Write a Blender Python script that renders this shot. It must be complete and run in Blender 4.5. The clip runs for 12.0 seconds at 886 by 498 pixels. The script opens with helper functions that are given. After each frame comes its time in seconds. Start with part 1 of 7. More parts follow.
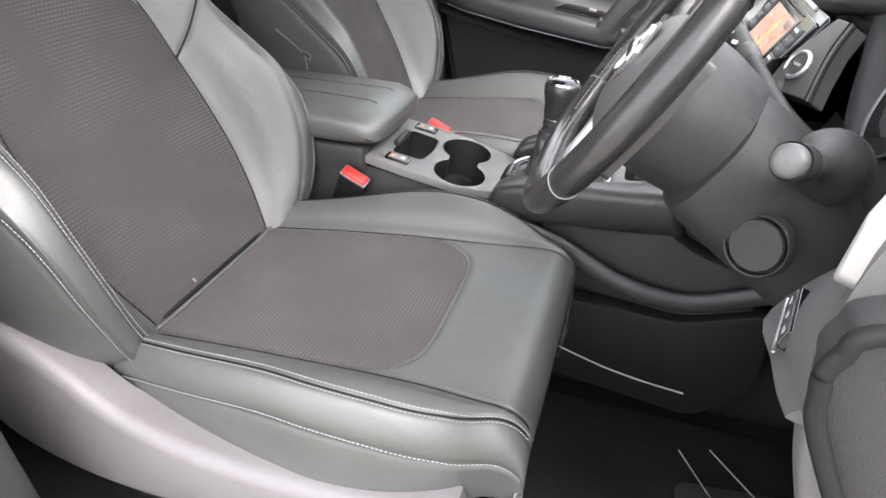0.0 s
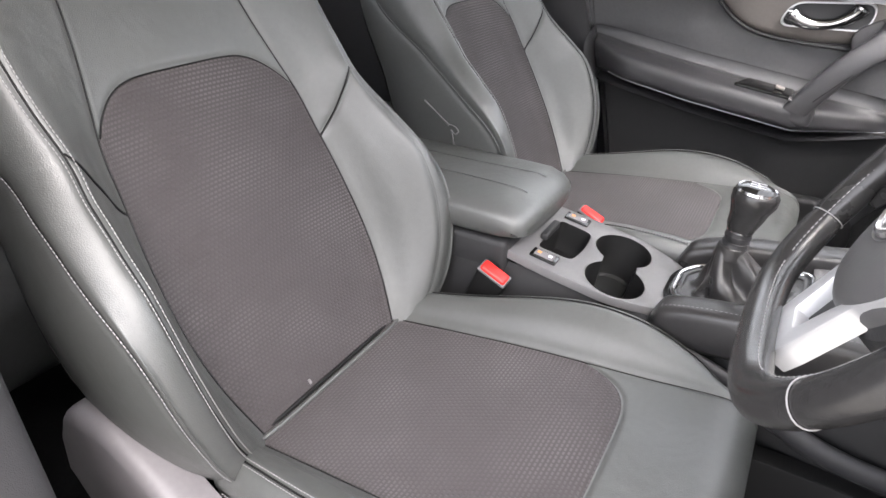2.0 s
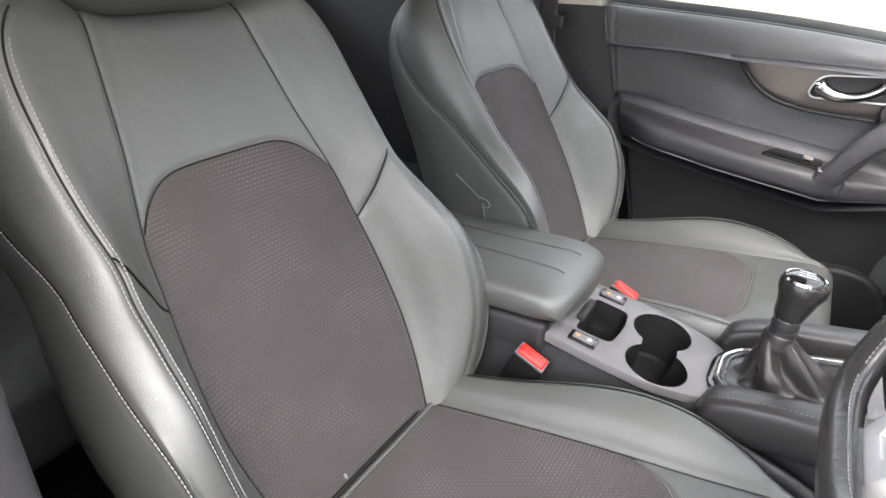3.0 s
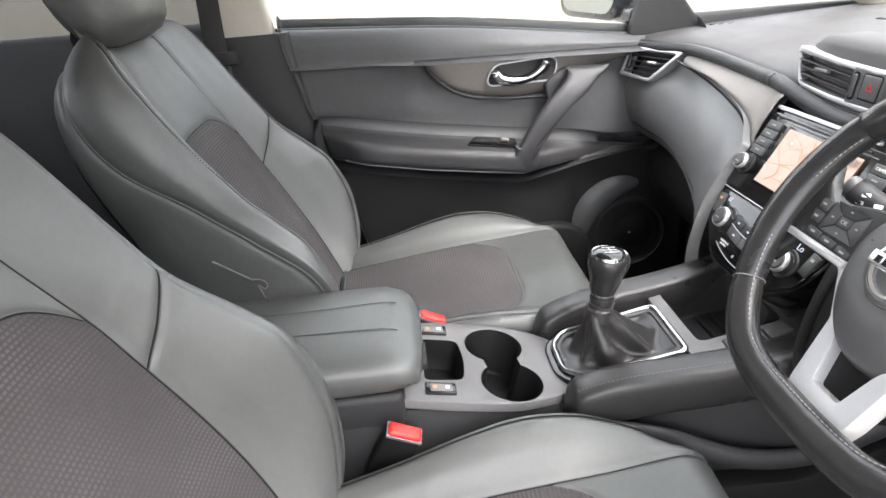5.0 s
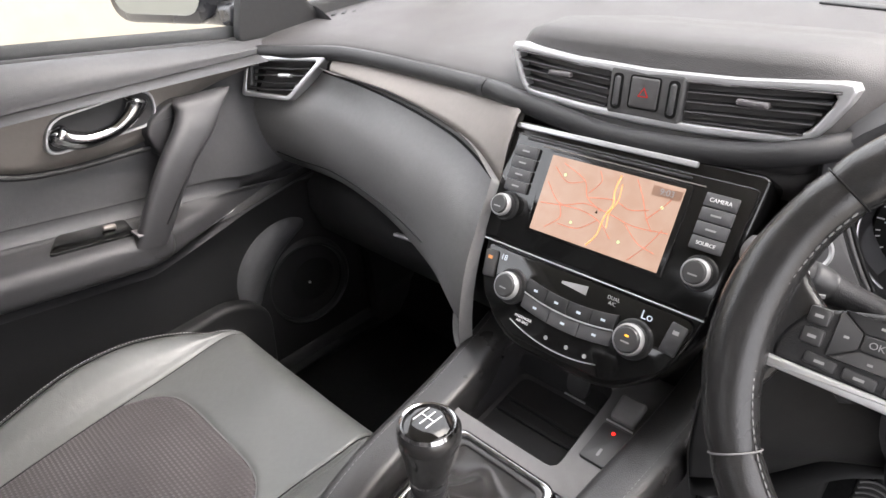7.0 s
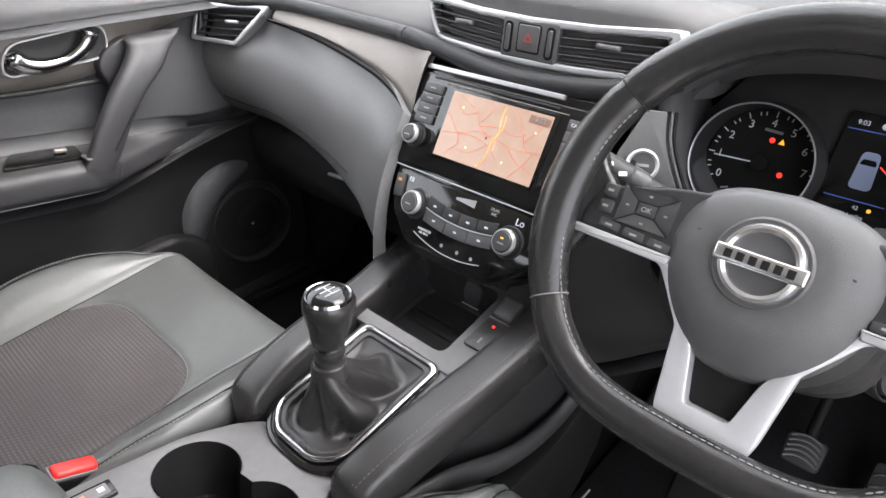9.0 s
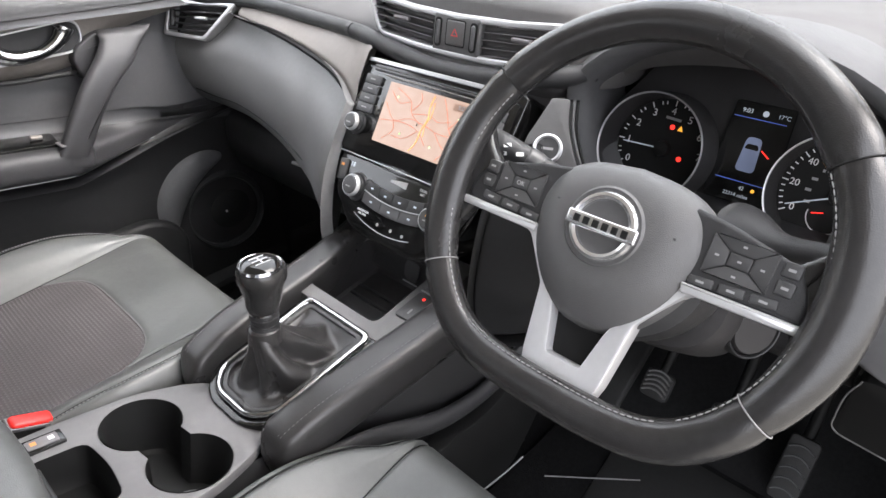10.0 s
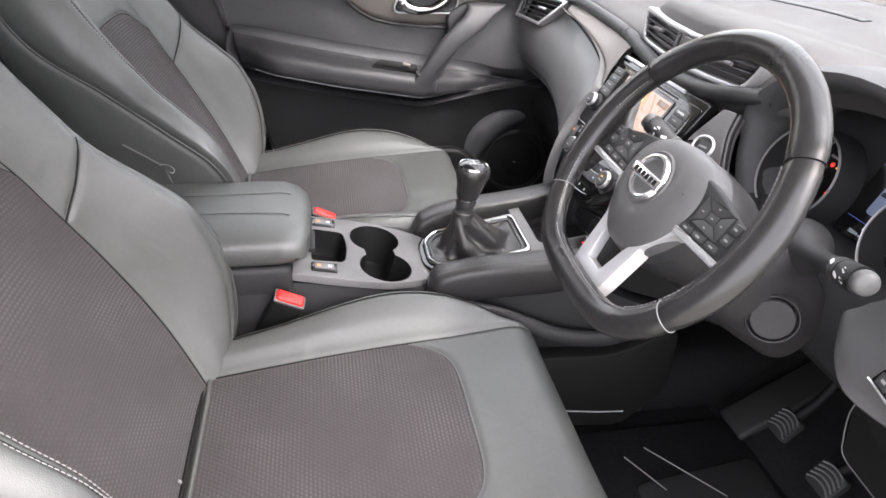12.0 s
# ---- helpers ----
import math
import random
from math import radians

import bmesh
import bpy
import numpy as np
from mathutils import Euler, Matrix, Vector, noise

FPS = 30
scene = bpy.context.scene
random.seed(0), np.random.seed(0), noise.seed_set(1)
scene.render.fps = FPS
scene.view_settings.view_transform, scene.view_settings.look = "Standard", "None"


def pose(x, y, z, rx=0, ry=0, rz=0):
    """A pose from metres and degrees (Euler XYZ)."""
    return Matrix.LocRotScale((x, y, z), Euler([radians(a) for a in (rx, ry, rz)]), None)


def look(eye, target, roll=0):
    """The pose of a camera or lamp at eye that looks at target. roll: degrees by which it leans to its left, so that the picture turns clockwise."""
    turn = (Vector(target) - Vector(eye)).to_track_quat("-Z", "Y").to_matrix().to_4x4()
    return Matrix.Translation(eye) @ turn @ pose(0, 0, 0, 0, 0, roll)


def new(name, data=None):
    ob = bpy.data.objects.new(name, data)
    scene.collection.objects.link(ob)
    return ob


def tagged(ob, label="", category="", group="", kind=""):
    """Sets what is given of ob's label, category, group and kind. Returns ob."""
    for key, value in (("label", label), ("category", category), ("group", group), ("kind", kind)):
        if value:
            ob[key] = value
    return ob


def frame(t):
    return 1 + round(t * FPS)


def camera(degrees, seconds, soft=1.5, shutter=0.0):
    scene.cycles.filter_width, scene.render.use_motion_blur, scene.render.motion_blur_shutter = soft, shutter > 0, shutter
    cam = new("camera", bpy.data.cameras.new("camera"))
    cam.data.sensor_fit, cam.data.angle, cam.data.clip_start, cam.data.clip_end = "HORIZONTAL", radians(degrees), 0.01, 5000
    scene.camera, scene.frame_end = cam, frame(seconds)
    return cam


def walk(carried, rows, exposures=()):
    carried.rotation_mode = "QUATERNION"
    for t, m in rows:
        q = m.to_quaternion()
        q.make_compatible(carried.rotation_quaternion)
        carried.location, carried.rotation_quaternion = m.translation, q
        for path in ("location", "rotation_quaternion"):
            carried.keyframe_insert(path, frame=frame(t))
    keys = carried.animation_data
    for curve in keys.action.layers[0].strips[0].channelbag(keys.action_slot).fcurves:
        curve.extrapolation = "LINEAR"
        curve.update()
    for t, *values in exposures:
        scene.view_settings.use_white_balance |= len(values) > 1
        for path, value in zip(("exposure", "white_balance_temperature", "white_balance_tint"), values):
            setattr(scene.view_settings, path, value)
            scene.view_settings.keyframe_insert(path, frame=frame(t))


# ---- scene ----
# the camera and its way
cam = camera(70.6, 12.0)
PATH = [
    (0, (0.43, -1.02, 0.832), (-0.065, 0.603, -0.226), 1.7),
    (0.5, (0.45, -0.974, 0.829), (-0.173, 0.607, -0.225), 2.0),
    (1, (0.413, -0.944, 0.827), (-0.31, 0.598, -0.222), 1.5),
    (1.5, (0.363, -0.903, 0.843), (-0.445, 0.618, -0.175), 1.2),
    (2, (0.335, -0.884, 0.859), (-0.532, 0.637, -0.108), 1.1),
    (2.5, (0.304, -0.874, 0.877), (-0.603, 0.658, -0.034), 1.1),
    (2.7, (0.292, -0.868, 0.887), (-0.633, 0.67, 0.005), 1.1),
    (4.3, (0.076, -0.896, 0.963), (-0.242, 0.919, 0.185), -2.2),
    (4.5, (0.043, -0.868, 0.957), (-0.1, 0.965, 0.168), -3.6),
    (5, (0.033, -0.785, 0.937), (0.136, 1.02, 0.081), -4.6),
    (5.5, (0.05, -0.634, 0.913), (0.252, 1.136, 0.003), -4.2),
    (6, (0.036, -0.461, 0.909), (0.501, 1.232, -0.048), -5.2),
    (6.5, (0.059, -0.353, 0.933), (0.969, 1.131, -0.051), -5.3),
    (7, (0.063, -0.311, 0.943), (1.237, 0.948, -0.076), -5.3),
    (7.2, (0.062, -0.314, 0.945), (1.251, 0.916, -0.091), -5.5),
    (8.8, (0.01, -0.429, 0.926), (1.242, 0.737, -0.134), -1.4),
    (9, (0.004, -0.462, 0.924), (1.242, 0.698, -0.135), -1.1),
    (9.5, (0.004, -0.537, 0.928), (1.24, 0.624, -0.132), -0.9),
    (10, (0.018, -0.583, 0.932), (1.245, 0.59, -0.126), -1.0),
    (10.5, (0.013, -0.602, 0.939), (1.232, 0.59, -0.107), -0.8),
    (11, (-0.002, -0.691, 0.952), (1.141, 0.605, -0.055), 0.7),
    (11.5, (0.016, -0.825, 0.968), (0.831, 0.708, -0.025), 4.2),
    (12, (0.064, -0.966, 0.963), (0.422, 0.706, -0.075), 3.7),
]
walk(cam, [(t, look(eye, target, roll)) for t, eye, target, roll in PATH],
     [(0, 2.05, 6500, 13), (1.5, 2.04, 6500, 15.5), (2.7, 2.05, 6500, 13.5), (4.5, 1.8, 6500, 11.5), (5.0, 2.04, 6500, 12), (5.5, 2.12, 6500, 12), (6, 2.2, 6550, 11),
      (6.5, 2.03, 6700, 15), (7.2, 1.84, 6700, 15), (9, 1.87, 6500, 13.5), (10.5, 1.8, 6500, 14), (11.5, 1.66, 6550, 17), (12, 1.97, 6550, 16)])

# ---- sky, sun and exposure ----
world = bpy.data.worlds.new("overcast")
scene.world = world
world.use_nodes = True
wn = world.node_tree
sky = wn.nodes.new("ShaderNodeTexSky")
sky.sky_type, sky.sun_disc = "NISHITA", False
sky.sun_elevation, sky.sun_rotation = radians(53), radians(139)
sky.air_density, sky.dust_density = 1.0, 4.0
haze = wn.nodes.new("ShaderNodeMixRGB")
haze.inputs[0].default_value = 0.75
haze.inputs[2].default_value = (8.85, 9.05, 9.25, 1)
wn.links.new(sky.outputs[0], haze.inputs[1])
wn.links.new(haze.outputs[0], wn.nodes["Background"].inputs[0])
wn.nodes["Background"].inputs[1].default_value = 0.175
sun = new("sun", bpy.data.lights.new("sun", "SUN"))
sun.data.energy, sun.data.angle, sun.data.color = 0.9, radians(40), (1.0, 0.98, 0.95)
sun.matrix_world = look((2.5, -2.9, 5.5), (0, 0, 0.4))


# ---- materials ----
def material(name, base, rough=0.5, metal=0.0, grain=0.0, size=900.0, stain=0.0, spec=0.5, emit=0.0, coat=0.0, pebble=False, crease=0.0, ior=1.5):
    """A procedural surface: base colour with a fine and a broad variation, and a fine relief."""
    m = bpy.data.materials.new(name)
    m.use_nodes = True
    nt = m.node_tree
    b = nt.nodes["Principled BSDF"]
    b.inputs["Base Color"].default_value = (*base, 1)
    b.inputs["Roughness"].default_value = rough
    b.inputs["Metallic"].default_value = metal
    b.inputs["IOR"].default_value = ior
    b.inputs["Specular IOR Level"].default_value = spec
    b.inputs["Coat Weight"].default_value = coat
    b.inputs["Coat Roughness"].default_value = 0.08
    if emit:
        b.inputs["Emission Color"].default_value = (*base, 1)
        b.inputs["Emission Strength"].default_value = emit
    tc = nt.nodes.new("ShaderNodeTexCoord")
    if stain:
        n1 = nt.nodes.new("ShaderNodeTexNoise")
        n1.inputs["Scale"].default_value, n1.inputs["Detail"].default_value = 9.0, 6.0
        n2 = nt.nodes.new("ShaderNodeTexNoise")
        n2.inputs["Scale"].default_value, n2.inputs["Detail"].default_value = 140.0, 3.0
        add = nt.nodes.new("ShaderNodeMath")
        add.operation = "ADD"
        mr = nt.nodes.new("ShaderNodeMapRange")
        mr.inputs["From Min"].default_value, mr.inputs["From Max"].default_value = 0.6, 1.4
        mr.inputs["To Min"].default_value, mr.inputs["To Max"].default_value = 1 - stain, 1 + stain
        mix = nt.nodes.new("ShaderNodeMixRGB")
        mix.blend_type = "MULTIPLY"
        mix.inputs[0].default_value = 1.0
        mix.inputs[1].default_value = (*base, 1)
        nt.links.new(tc.outputs["Object"], n1.inputs["Vector"])
        nt.links.new(tc.outputs["Object"], n2.inputs["Vector"])
        nt.links.new(n1.outputs[0], add.inputs[0])
        nt.links.new(n2.outputs[0], add.inputs[1])
        nt.links.new(add.outputs[0], mr.inputs[0])
        nt.links.new(mr.outputs[0], mix.inputs[2])
        nt.links.new(mix.outputs[0], b.inputs["Base Color"])
        r = nt.nodes.new("ShaderNodeMapRange")
        r.inputs["From Min"].default_value, r.inputs["From Max"].default_value = 0.3, 0.7
        r.inputs["To Min"].default_value, r.inputs["To Max"].default_value = max(rough - 0.08, 0.02), rough + 0.08
        nt.links.new(n1.outputs[0], r.inputs[0])
        nt.links.new(r.outputs[0], b.inputs["Roughness"])
    if grain:
        if pebble:
            g = nt.nodes.new("ShaderNodeTexVoronoi")
        else:
            g = nt.nodes.new("ShaderNodeTexNoise")
            g.inputs["Detail"].default_value = 4.0
        g.inputs["Scale"].default_value = size
        bump = nt.nodes.new("ShaderNodeBump")
        bump.inputs["Strength"].default_value = grain
        bump.inputs["Distance"].default_value = 0.001
        nt.links.new(tc.outputs["Object"], g.inputs["Vector"])
        nt.links.new(g.outputs[0], bump.inputs["Height"])
        nt.links.new(bump.outputs[0], b.inputs["Normal"])
        if crease:
            soft = nt.nodes.new("ShaderNodeTexNoise")
            soft.inputs["Scale"].default_value, soft.inputs["Detail"].default_value, soft.inputs["Distortion"].default_value = 11.0, 3.0, 0.6
            low = nt.nodes.new("ShaderNodeBump")
            low.inputs["Strength"].default_value, low.inputs["Distance"].default_value = crease, 0.02
            nt.links.new(tc.outputs["Object"], soft.inputs["Vector"])
            nt.links.new(soft.outputs[0], low.inputs["Height"])
            nt.links.new(low.outputs[0], bump.inputs["Normal"])
    return m


def woven(name, base, thread, pitch):
    """Cloth with rows of short raised dashes, every second row set off by half a dash; the dashes fade in and out."""
    m = material(name, base, 0.9, spec=0.25)
    nt = m.node_tree
    b = nt.nodes["Principled BSDF"]
    b.inputs["Sheen Weight"].default_value, b.inputs["Sheen Roughness"].default_value = 0.12, 0.45

    def node(op, *args):
        n = nt.nodes.new("ShaderNodeMath")
        n.operation = op
        for k, a in enumerate(args):
            if isinstance(a, (int, float)):
                n.inputs[k].default_value = a
            else:
                nt.links.new(a, n.inputs[k])
        return n.outputs[0]

    uv = nt.nodes.new("ShaderNodeUVMap")
    sep = nt.nodes.new("ShaderNodeSeparateXYZ")
    nt.links.new(uv.outputs[0], sep.inputs[0])
    rows = node("DIVIDE", sep.outputs[1], pitch * 0.82)
    shift = node("MULTIPLY", node("MODULO", node("FLOOR", rows), 2.0), 0.5)
    cols = node("ADD", node("DIVIDE", sep.outputs[0], pitch), shift)
    du = node("ABSOLUTE", node("SUBTRACT", node("FRACT", cols), 0.5))
    dv = node("ABSOLUTE", node("SUBTRACT", node("FRACT", rows), 0.5))

    def soft(value, near, far):
        r = nt.nodes.new("ShaderNodeMapRange")
        r.interpolation_type = "SMOOTHSTEP"
        r.inputs["From Min"].default_value, r.inputs["From Max"].default_value = near, far
        r.inputs["To Min"].default_value, r.inputs["To Max"].default_value = 1.0, 0.0
        nt.links.new(value, r.inputs[0])
        return r.outputs[0]

    dash = node("MULTIPLY", soft(du, 0.24, 0.44), soft(dv, 0.1, 0.36))
    no = nt.nodes.new("ShaderNodeTexNoise")
    no.inputs["Scale"].default_value, no.inputs["Detail"].default_value = 7.0, 3.0
    mr = nt.nodes.new("ShaderNodeMapRange")
    mr.inputs["From Min"].default_value, mr.inputs["From Max"].default_value = 0.42, 0.64
    mr.inputs["To Min"].default_value, mr.inputs["To Max"].default_value = 0.12, 1.0
    fine = nt.nodes.new("ShaderNodeTexNoise")
    fine.inputs["Scale"].default_value, fine.inputs["Detail"].default_value = 900.0, 3.0
    for n in (no, fine):
        nt.links.new(uv.outputs[0], n.inputs["Vector"])
    nt.links.new(no.outputs[0], mr.inputs[0])
    shown = node("ADD", node("MULTIPLY", dash, mr.outputs[0]), node("MULTIPLY", node("SUBTRACT", fine.outputs[0], 0.5), 0.5))
    mix = nt.nodes.new("ShaderNodeMixRGB")
    mix.use_clamp = True
    mix.inputs[1].default_value, mix.inputs[2].default_value = (*base, 1), (*thread, 1)
    nt.links.new(shown, mix.inputs[0])
    nt.links.new(mix.outputs[0], b.inputs["Base Color"])
    bump = nt.nodes.new("ShaderNodeBump")
    bump.inputs["Strength"].default_value, bump.inputs["Distance"].default_value = 0.5, 0.001
    nt.links.new(node("ADD", dash, node("MULTIPLY", fine.outputs[0], 0.6)), bump.inputs["Height"])
    nt.links.new(bump.outputs[0], b.inputs["Normal"])
    return m


LEATHER = material("charcoal_leather", (0.069, 0.0715, 0.0685), 0.45, grain=0.2, size=800, spec=0.76, ior=1.56, stain=0.09, pebble=True, crease=0.13)
LEATHER_WHEEL = material("black_wheel_leather", (0.024, 0.0235, 0.0235), 0.23, grain=0.1, size=900, stain=0.15, pebble=True)
LEATHER_BOOT = material("black_boot_leather", (0.026, 0.025, 0.025), 0.3, grain=0.2, size=800, stain=0.15, pebble=True)
CLOTH = woven("woven_cloth", (0.056, 0.05, 0.051), (0.098, 0.0905, 0.0915), 0.0066)
THREAD = material("grey_thread", (0.25, 0.245, 0.245), 0.8)
DASH_SOFT = material("soft_dash_skin", (0.07, 0.07, 0.073), 0.55, grain=0.35, size=1100, stain=0.1, pebble=True)
DASH_PAD = material("dash_pad_leather", (0.16, 0.158, 0.158), 0.4, grain=0.25, size=800, stain=0.1, pebble=True)
DASH_TOP = material("dash_top_skin", (0.06, 0.057, 0.057), 0.6, grain=0.35, size=1000, stain=0.08, pebble=True)
DOOR_SOFT = material("door_skin", (0.074, 0.074, 0.0775), 0.5, grain=0.3, size=1000, stain=0.1, pebble=True)
DOOR_DARK = material("dark_door_skin", (0.037, 0.0365, 0.0385), 0.4, grain=0.3, size=1000, stain=0.1, pebble=True)
HUB = material("airbag_skin", (0.09, 0.089, 0.09), 0.42, grain=0.22, size=1300, stain=0.06, pebble=True)
HARD = material("hard_black_plastic", (0.027, 0.027, 0.028), 0.45, grain=0.3, size=1200, stain=0.12, spec=0.35, pebble=True)
LOWER_DASH = material("grey_lower_dash_skin", (0.09, 0.088, 0.089), 0.5, grain=0.25, size=1500, stain=0.08, pebble=True)
GREY_HARD = material("grey_console_plastic", (0.125, 0.122, 0.123), 0.45, grain=0.25, size=1500, stain=0.08, pebble=True)
VALANCE = material("grey_seat_plastic", (0.145, 0.136, 0.141), 0.42, grain=0.25, size=1300, stain=0.08, pebble=True)
BLACK = material("black_void_plastic", (0.01, 0.01, 0.01), 0.6, grain=0.2, size=900, spec=0.2)
GLOSS = material("gloss_black", (0.006, 0.006, 0.006), 0.12, coat=0.15, stain=0.1)
SATIN = material("satin_silver_bronze", (0.235, 0.213, 0.197), 0.52, metal=0.5, grain=0.05, size=500, stain=0.06)
SILVER = material("satin_silver", (0.56, 0.56, 0.57), 0.38, metal=0.7, stain=0.04)
SPOKE = material("bright_satin_silver", (0.68, 0.68, 0.69), 0.36, metal=0.6, stain=0.04)
CHROME = material("chrome", (0.52, 0.52, 0.53), 0.14, metal=1.0)
RED = material("red_buckle_plastic", (0.68, 0.02, 0.015), 0.4, stain=0.05)
CARPET = material("black_carpet", (0.014, 0.014, 0.0145), 0.95, grain=1.0, size=500, stain=0.35, spec=0.1)
LOWER_DOOR = material("black_door_plastic", (0.016, 0.0158, 0.0165), 0.5, grain=0.3, size=1100, stain=0.12, spec=0.3, pebble=True)
RUBBER = material("black_rubber", (0.02, 0.02, 0.02), 0.7, grain=0.3, size=400, stain=0.2)
BEIGE = material("beige_headlining", (0.55, 0.51, 0.45), 0.85, grain=0.3, size=700, stain=0.06)
WHITE = material("white_print", (0.75, 0.75, 0.75), 0.6)
DIM_PRINT = material("grey_print", (0.3, 0.3, 0.3), 0.6)
CONCRETE = material("pale_concrete", (0.36, 0.34, 0.3), 0.9, grain=0.5, size=60, stain=0.15)
RENDER_WALL = material("cream_render", (0.38, 0.35, 0.29), 0.9, grain=0.4, size=80, stain=0.1)
PAINT = material("car_paint", (0.03, 0.03, 0.035), 0.25, coat=0.7, stain=0.05)
WEBBING = material("seatbelt_webbing", (0.03, 0.028, 0.028), 0.7, grain=0.6, size=900, stain=0.1)
BUTTON = material("button_plastic", (0.045, 0.045, 0.046), 0.45, stain=0.08)
AMBER = material("amber_lamp", (1.0, 0.45, 0.05), 0.5, emit=0.3)
END_CAP = material("dash_end_skin", (0.028, 0.027, 0.028), 0.5, grain=0.3, size=1100, stain=0.1, spec=0.3, pebble=True)
AMBER_PRINT = material("amber_print", (0.7, 0.28, 0.08), 0.6)
RED_LAMP = material("red_lamp", (1.0, 0.03, 0.02), 0.5, emit=0.6)
BLUE_LAMP = material("blue_display_line", (0.12, 0.2, 0.75), 0.5, emit=0.08)
LIT_WHITE = material("lit_white", (0.5, 0.56, 0.62), 0.5, emit=0.09)
BADGE = material("bright_badge_metal", (0.82, 0.82, 0.83), 0.2, metal=0.93)
# grey of the stalk ends, raised for the reflection they show
STALK_TIP = material("stalk_reflection_grey", (0.075, 0.074, 0.074), 0.4, stain=0.06)
CLOCK_BROWN = material("lit_clock_box", (0.22, 0.13, 0.09), 0.4, emit=0.1)
MIRROR = material("mirror", (0.42, 0.46, 0.5), 0.02, metal=1.0)


def glass(name, tint):
    m = bpy.data.materials.new(name)
    m.use_nodes = True
    b = m.node_tree.nodes["Principled BSDF"]
    b.inputs["Base Color"].default_value = (*tint, 1)
    b.inputs["Roughness"].default_value = 0.0
    b.inputs["IOR"].default_value = 1.02
    b.inputs["Transmission Weight"].default_value = 1.0
    return m


GLASS = glass("window_glass", (0.95, 0.97, 0.96))
PRIVACY = glass("privacy_glass", (0.16, 0.17, 0.18))


# ---- helpers for shapes ----
PLACE = {}


def mesh(verts, faces, uv=None, smooth=True):
    me = bpy.data.meshes.new("m")
    me.from_pydata([tuple(map(float, v)) for v in verts], [], faces)
    if uv is not None:
        lay = me.uv_layers.new(name="UVMap")
        idx = np.zeros(len(me.loops), dtype=np.int32)
        me.loops.foreach_get("vertex_index", idx)
        lay.data.foreach_set("uv", np.asarray(uv, dtype=np.float32)[idx].ravel())
    if smooth:
        me.polygons.foreach_set("use_smooth", [True] * len(me.polygons))
    me.update()
    return me


def from_bm(bm, smooth=True, sharp=35):
    me = bpy.data.meshes.new("m")
    bmesh.ops.recalc_face_normals(bm, faces=bm.faces)
    if smooth:
        for f in bm.faces:
            f.smooth = True
        for e in bm.edges:
            if len(e.link_faces) == 2 and e.calc_face_angle(0) > radians(sharp):
                e.smooth = False
    bm.to_mesh(me)
    bm.free()
    return me


def thing(name, at, label, category, group="", kind=""):
    """An Empty at the thing's base; its parts keep world coordinates."""
    ob = new(name)
    ob.empty_display_size = 0.05
    ob.location = at
    PLACE[ob] = Matrix.Translation(at)
    return tagged(ob, label, category, group, kind)


def part(name, me, mat, parent=None, label="", m=None):
    """One mesh under a thing or a part. Its vertices are in world coordinates, or in those of m."""
    if m is not None:
        me.transform(m)
    me.name = name
    if mat is not None and not me.materials:
        me.materials.append(mat)
    ob = new(name, me)
    if parent is not None:
        ob.parent = parent
        ob.matrix_parent_inverse = PLACE.get(parent, Matrix()).inverted()
    if label:
        ob["label"] = label
    return ob


def solo(name, me, mat, label, category, group="", kind="", m=None):
    return tagged(part(name, me, mat, None, "", m), label, category, group, kind)


def spline(ctrl, n):
    """n points on a Catmull-Rom curve through the control points."""
    c = np.asarray(ctrl, float)
    c = np.vstack([2 * c[0] - c[1], c, 2 * c[-1] - c[-2]])
    t = np.linspace(0, len(ctrl) - 1, n)
    return np.array([cat(c, x) for x in t])


def cat(c, x):
    i = min(int(x), len(c) - 4)
    f = x - i
    a, b, d, e = c[i], c[i + 1], c[i + 2], c[i + 3]
    return 0.5 * (2 * b + (d - a) * f + (2 * a - 5 * b + 4 * d - e) * f * f + (3 * b - a - 3 * d + e) * f**3)


def along(knots, x):
    """A smooth value at x through (position, value) knots."""
    xs, ys = zip(*knots)
    if x <= xs[0]:
        return ys[0]
    if x >= xs[-1]:
        return ys[-1]
    i = max(k for k in range(len(xs)) if xs[k] <= x)
    f = (x - xs[i]) / (xs[i + 1] - xs[i])
    d = [(ys[min(k + 1, len(ys) - 1)] - ys[max(k - 1, 0)]) / (xs[min(k + 1, len(xs) - 1)] - xs[max(k - 1, 0)]) for k in (i, i + 1)]
    h = xs[i + 1] - xs[i]
    return (2 * f**3 - 3 * f * f + 1) * ys[i] + (f**3 - 2 * f * f + f) * h * d[0] + (3 * f * f - 2 * f**3) * ys[i + 1] + (f**3 - f * f) * h * d[1]


def grid(P, closed_u=False, closed_v=False, cap=False):
    """Quads over a grid of points P[i][j]; cap closes the two ends of closed rows."""
    P = np.asarray(P, float)
    nu, nv = P.shape[:2]
    verts = P.reshape(-1, 3)
    faces = []
    for i in range(nu if closed_u else nu - 1):
        for j in range(nv if closed_v else nv - 1):
            a, b = i * nv + j, ((i + 1) % nu) * nv + j
            c, d = ((i + 1) % nu) * nv + (j + 1) % nv, i * nv + (j + 1) % nv
            faces.append((a, b, c, d))
    if cap and closed_v:
        faces.append(tuple(range(nv))[::-1])
        faces.append(tuple((nu - 1) * nv + j for j in range(nv)))
    return verts, faces


def loft(sections, cap=True, sharp=40):
    """Skin over closed sections (lists of points, all of one length)."""
    v, f = grid(sections, closed_v=True, cap=cap)
    bm = bmesh.new()
    vs = [bm.verts.new(p) for p in v]
    for q in f:
        bm.faces.new([vs[i] for i in q])
    return from_bm(bm, sharp=sharp)


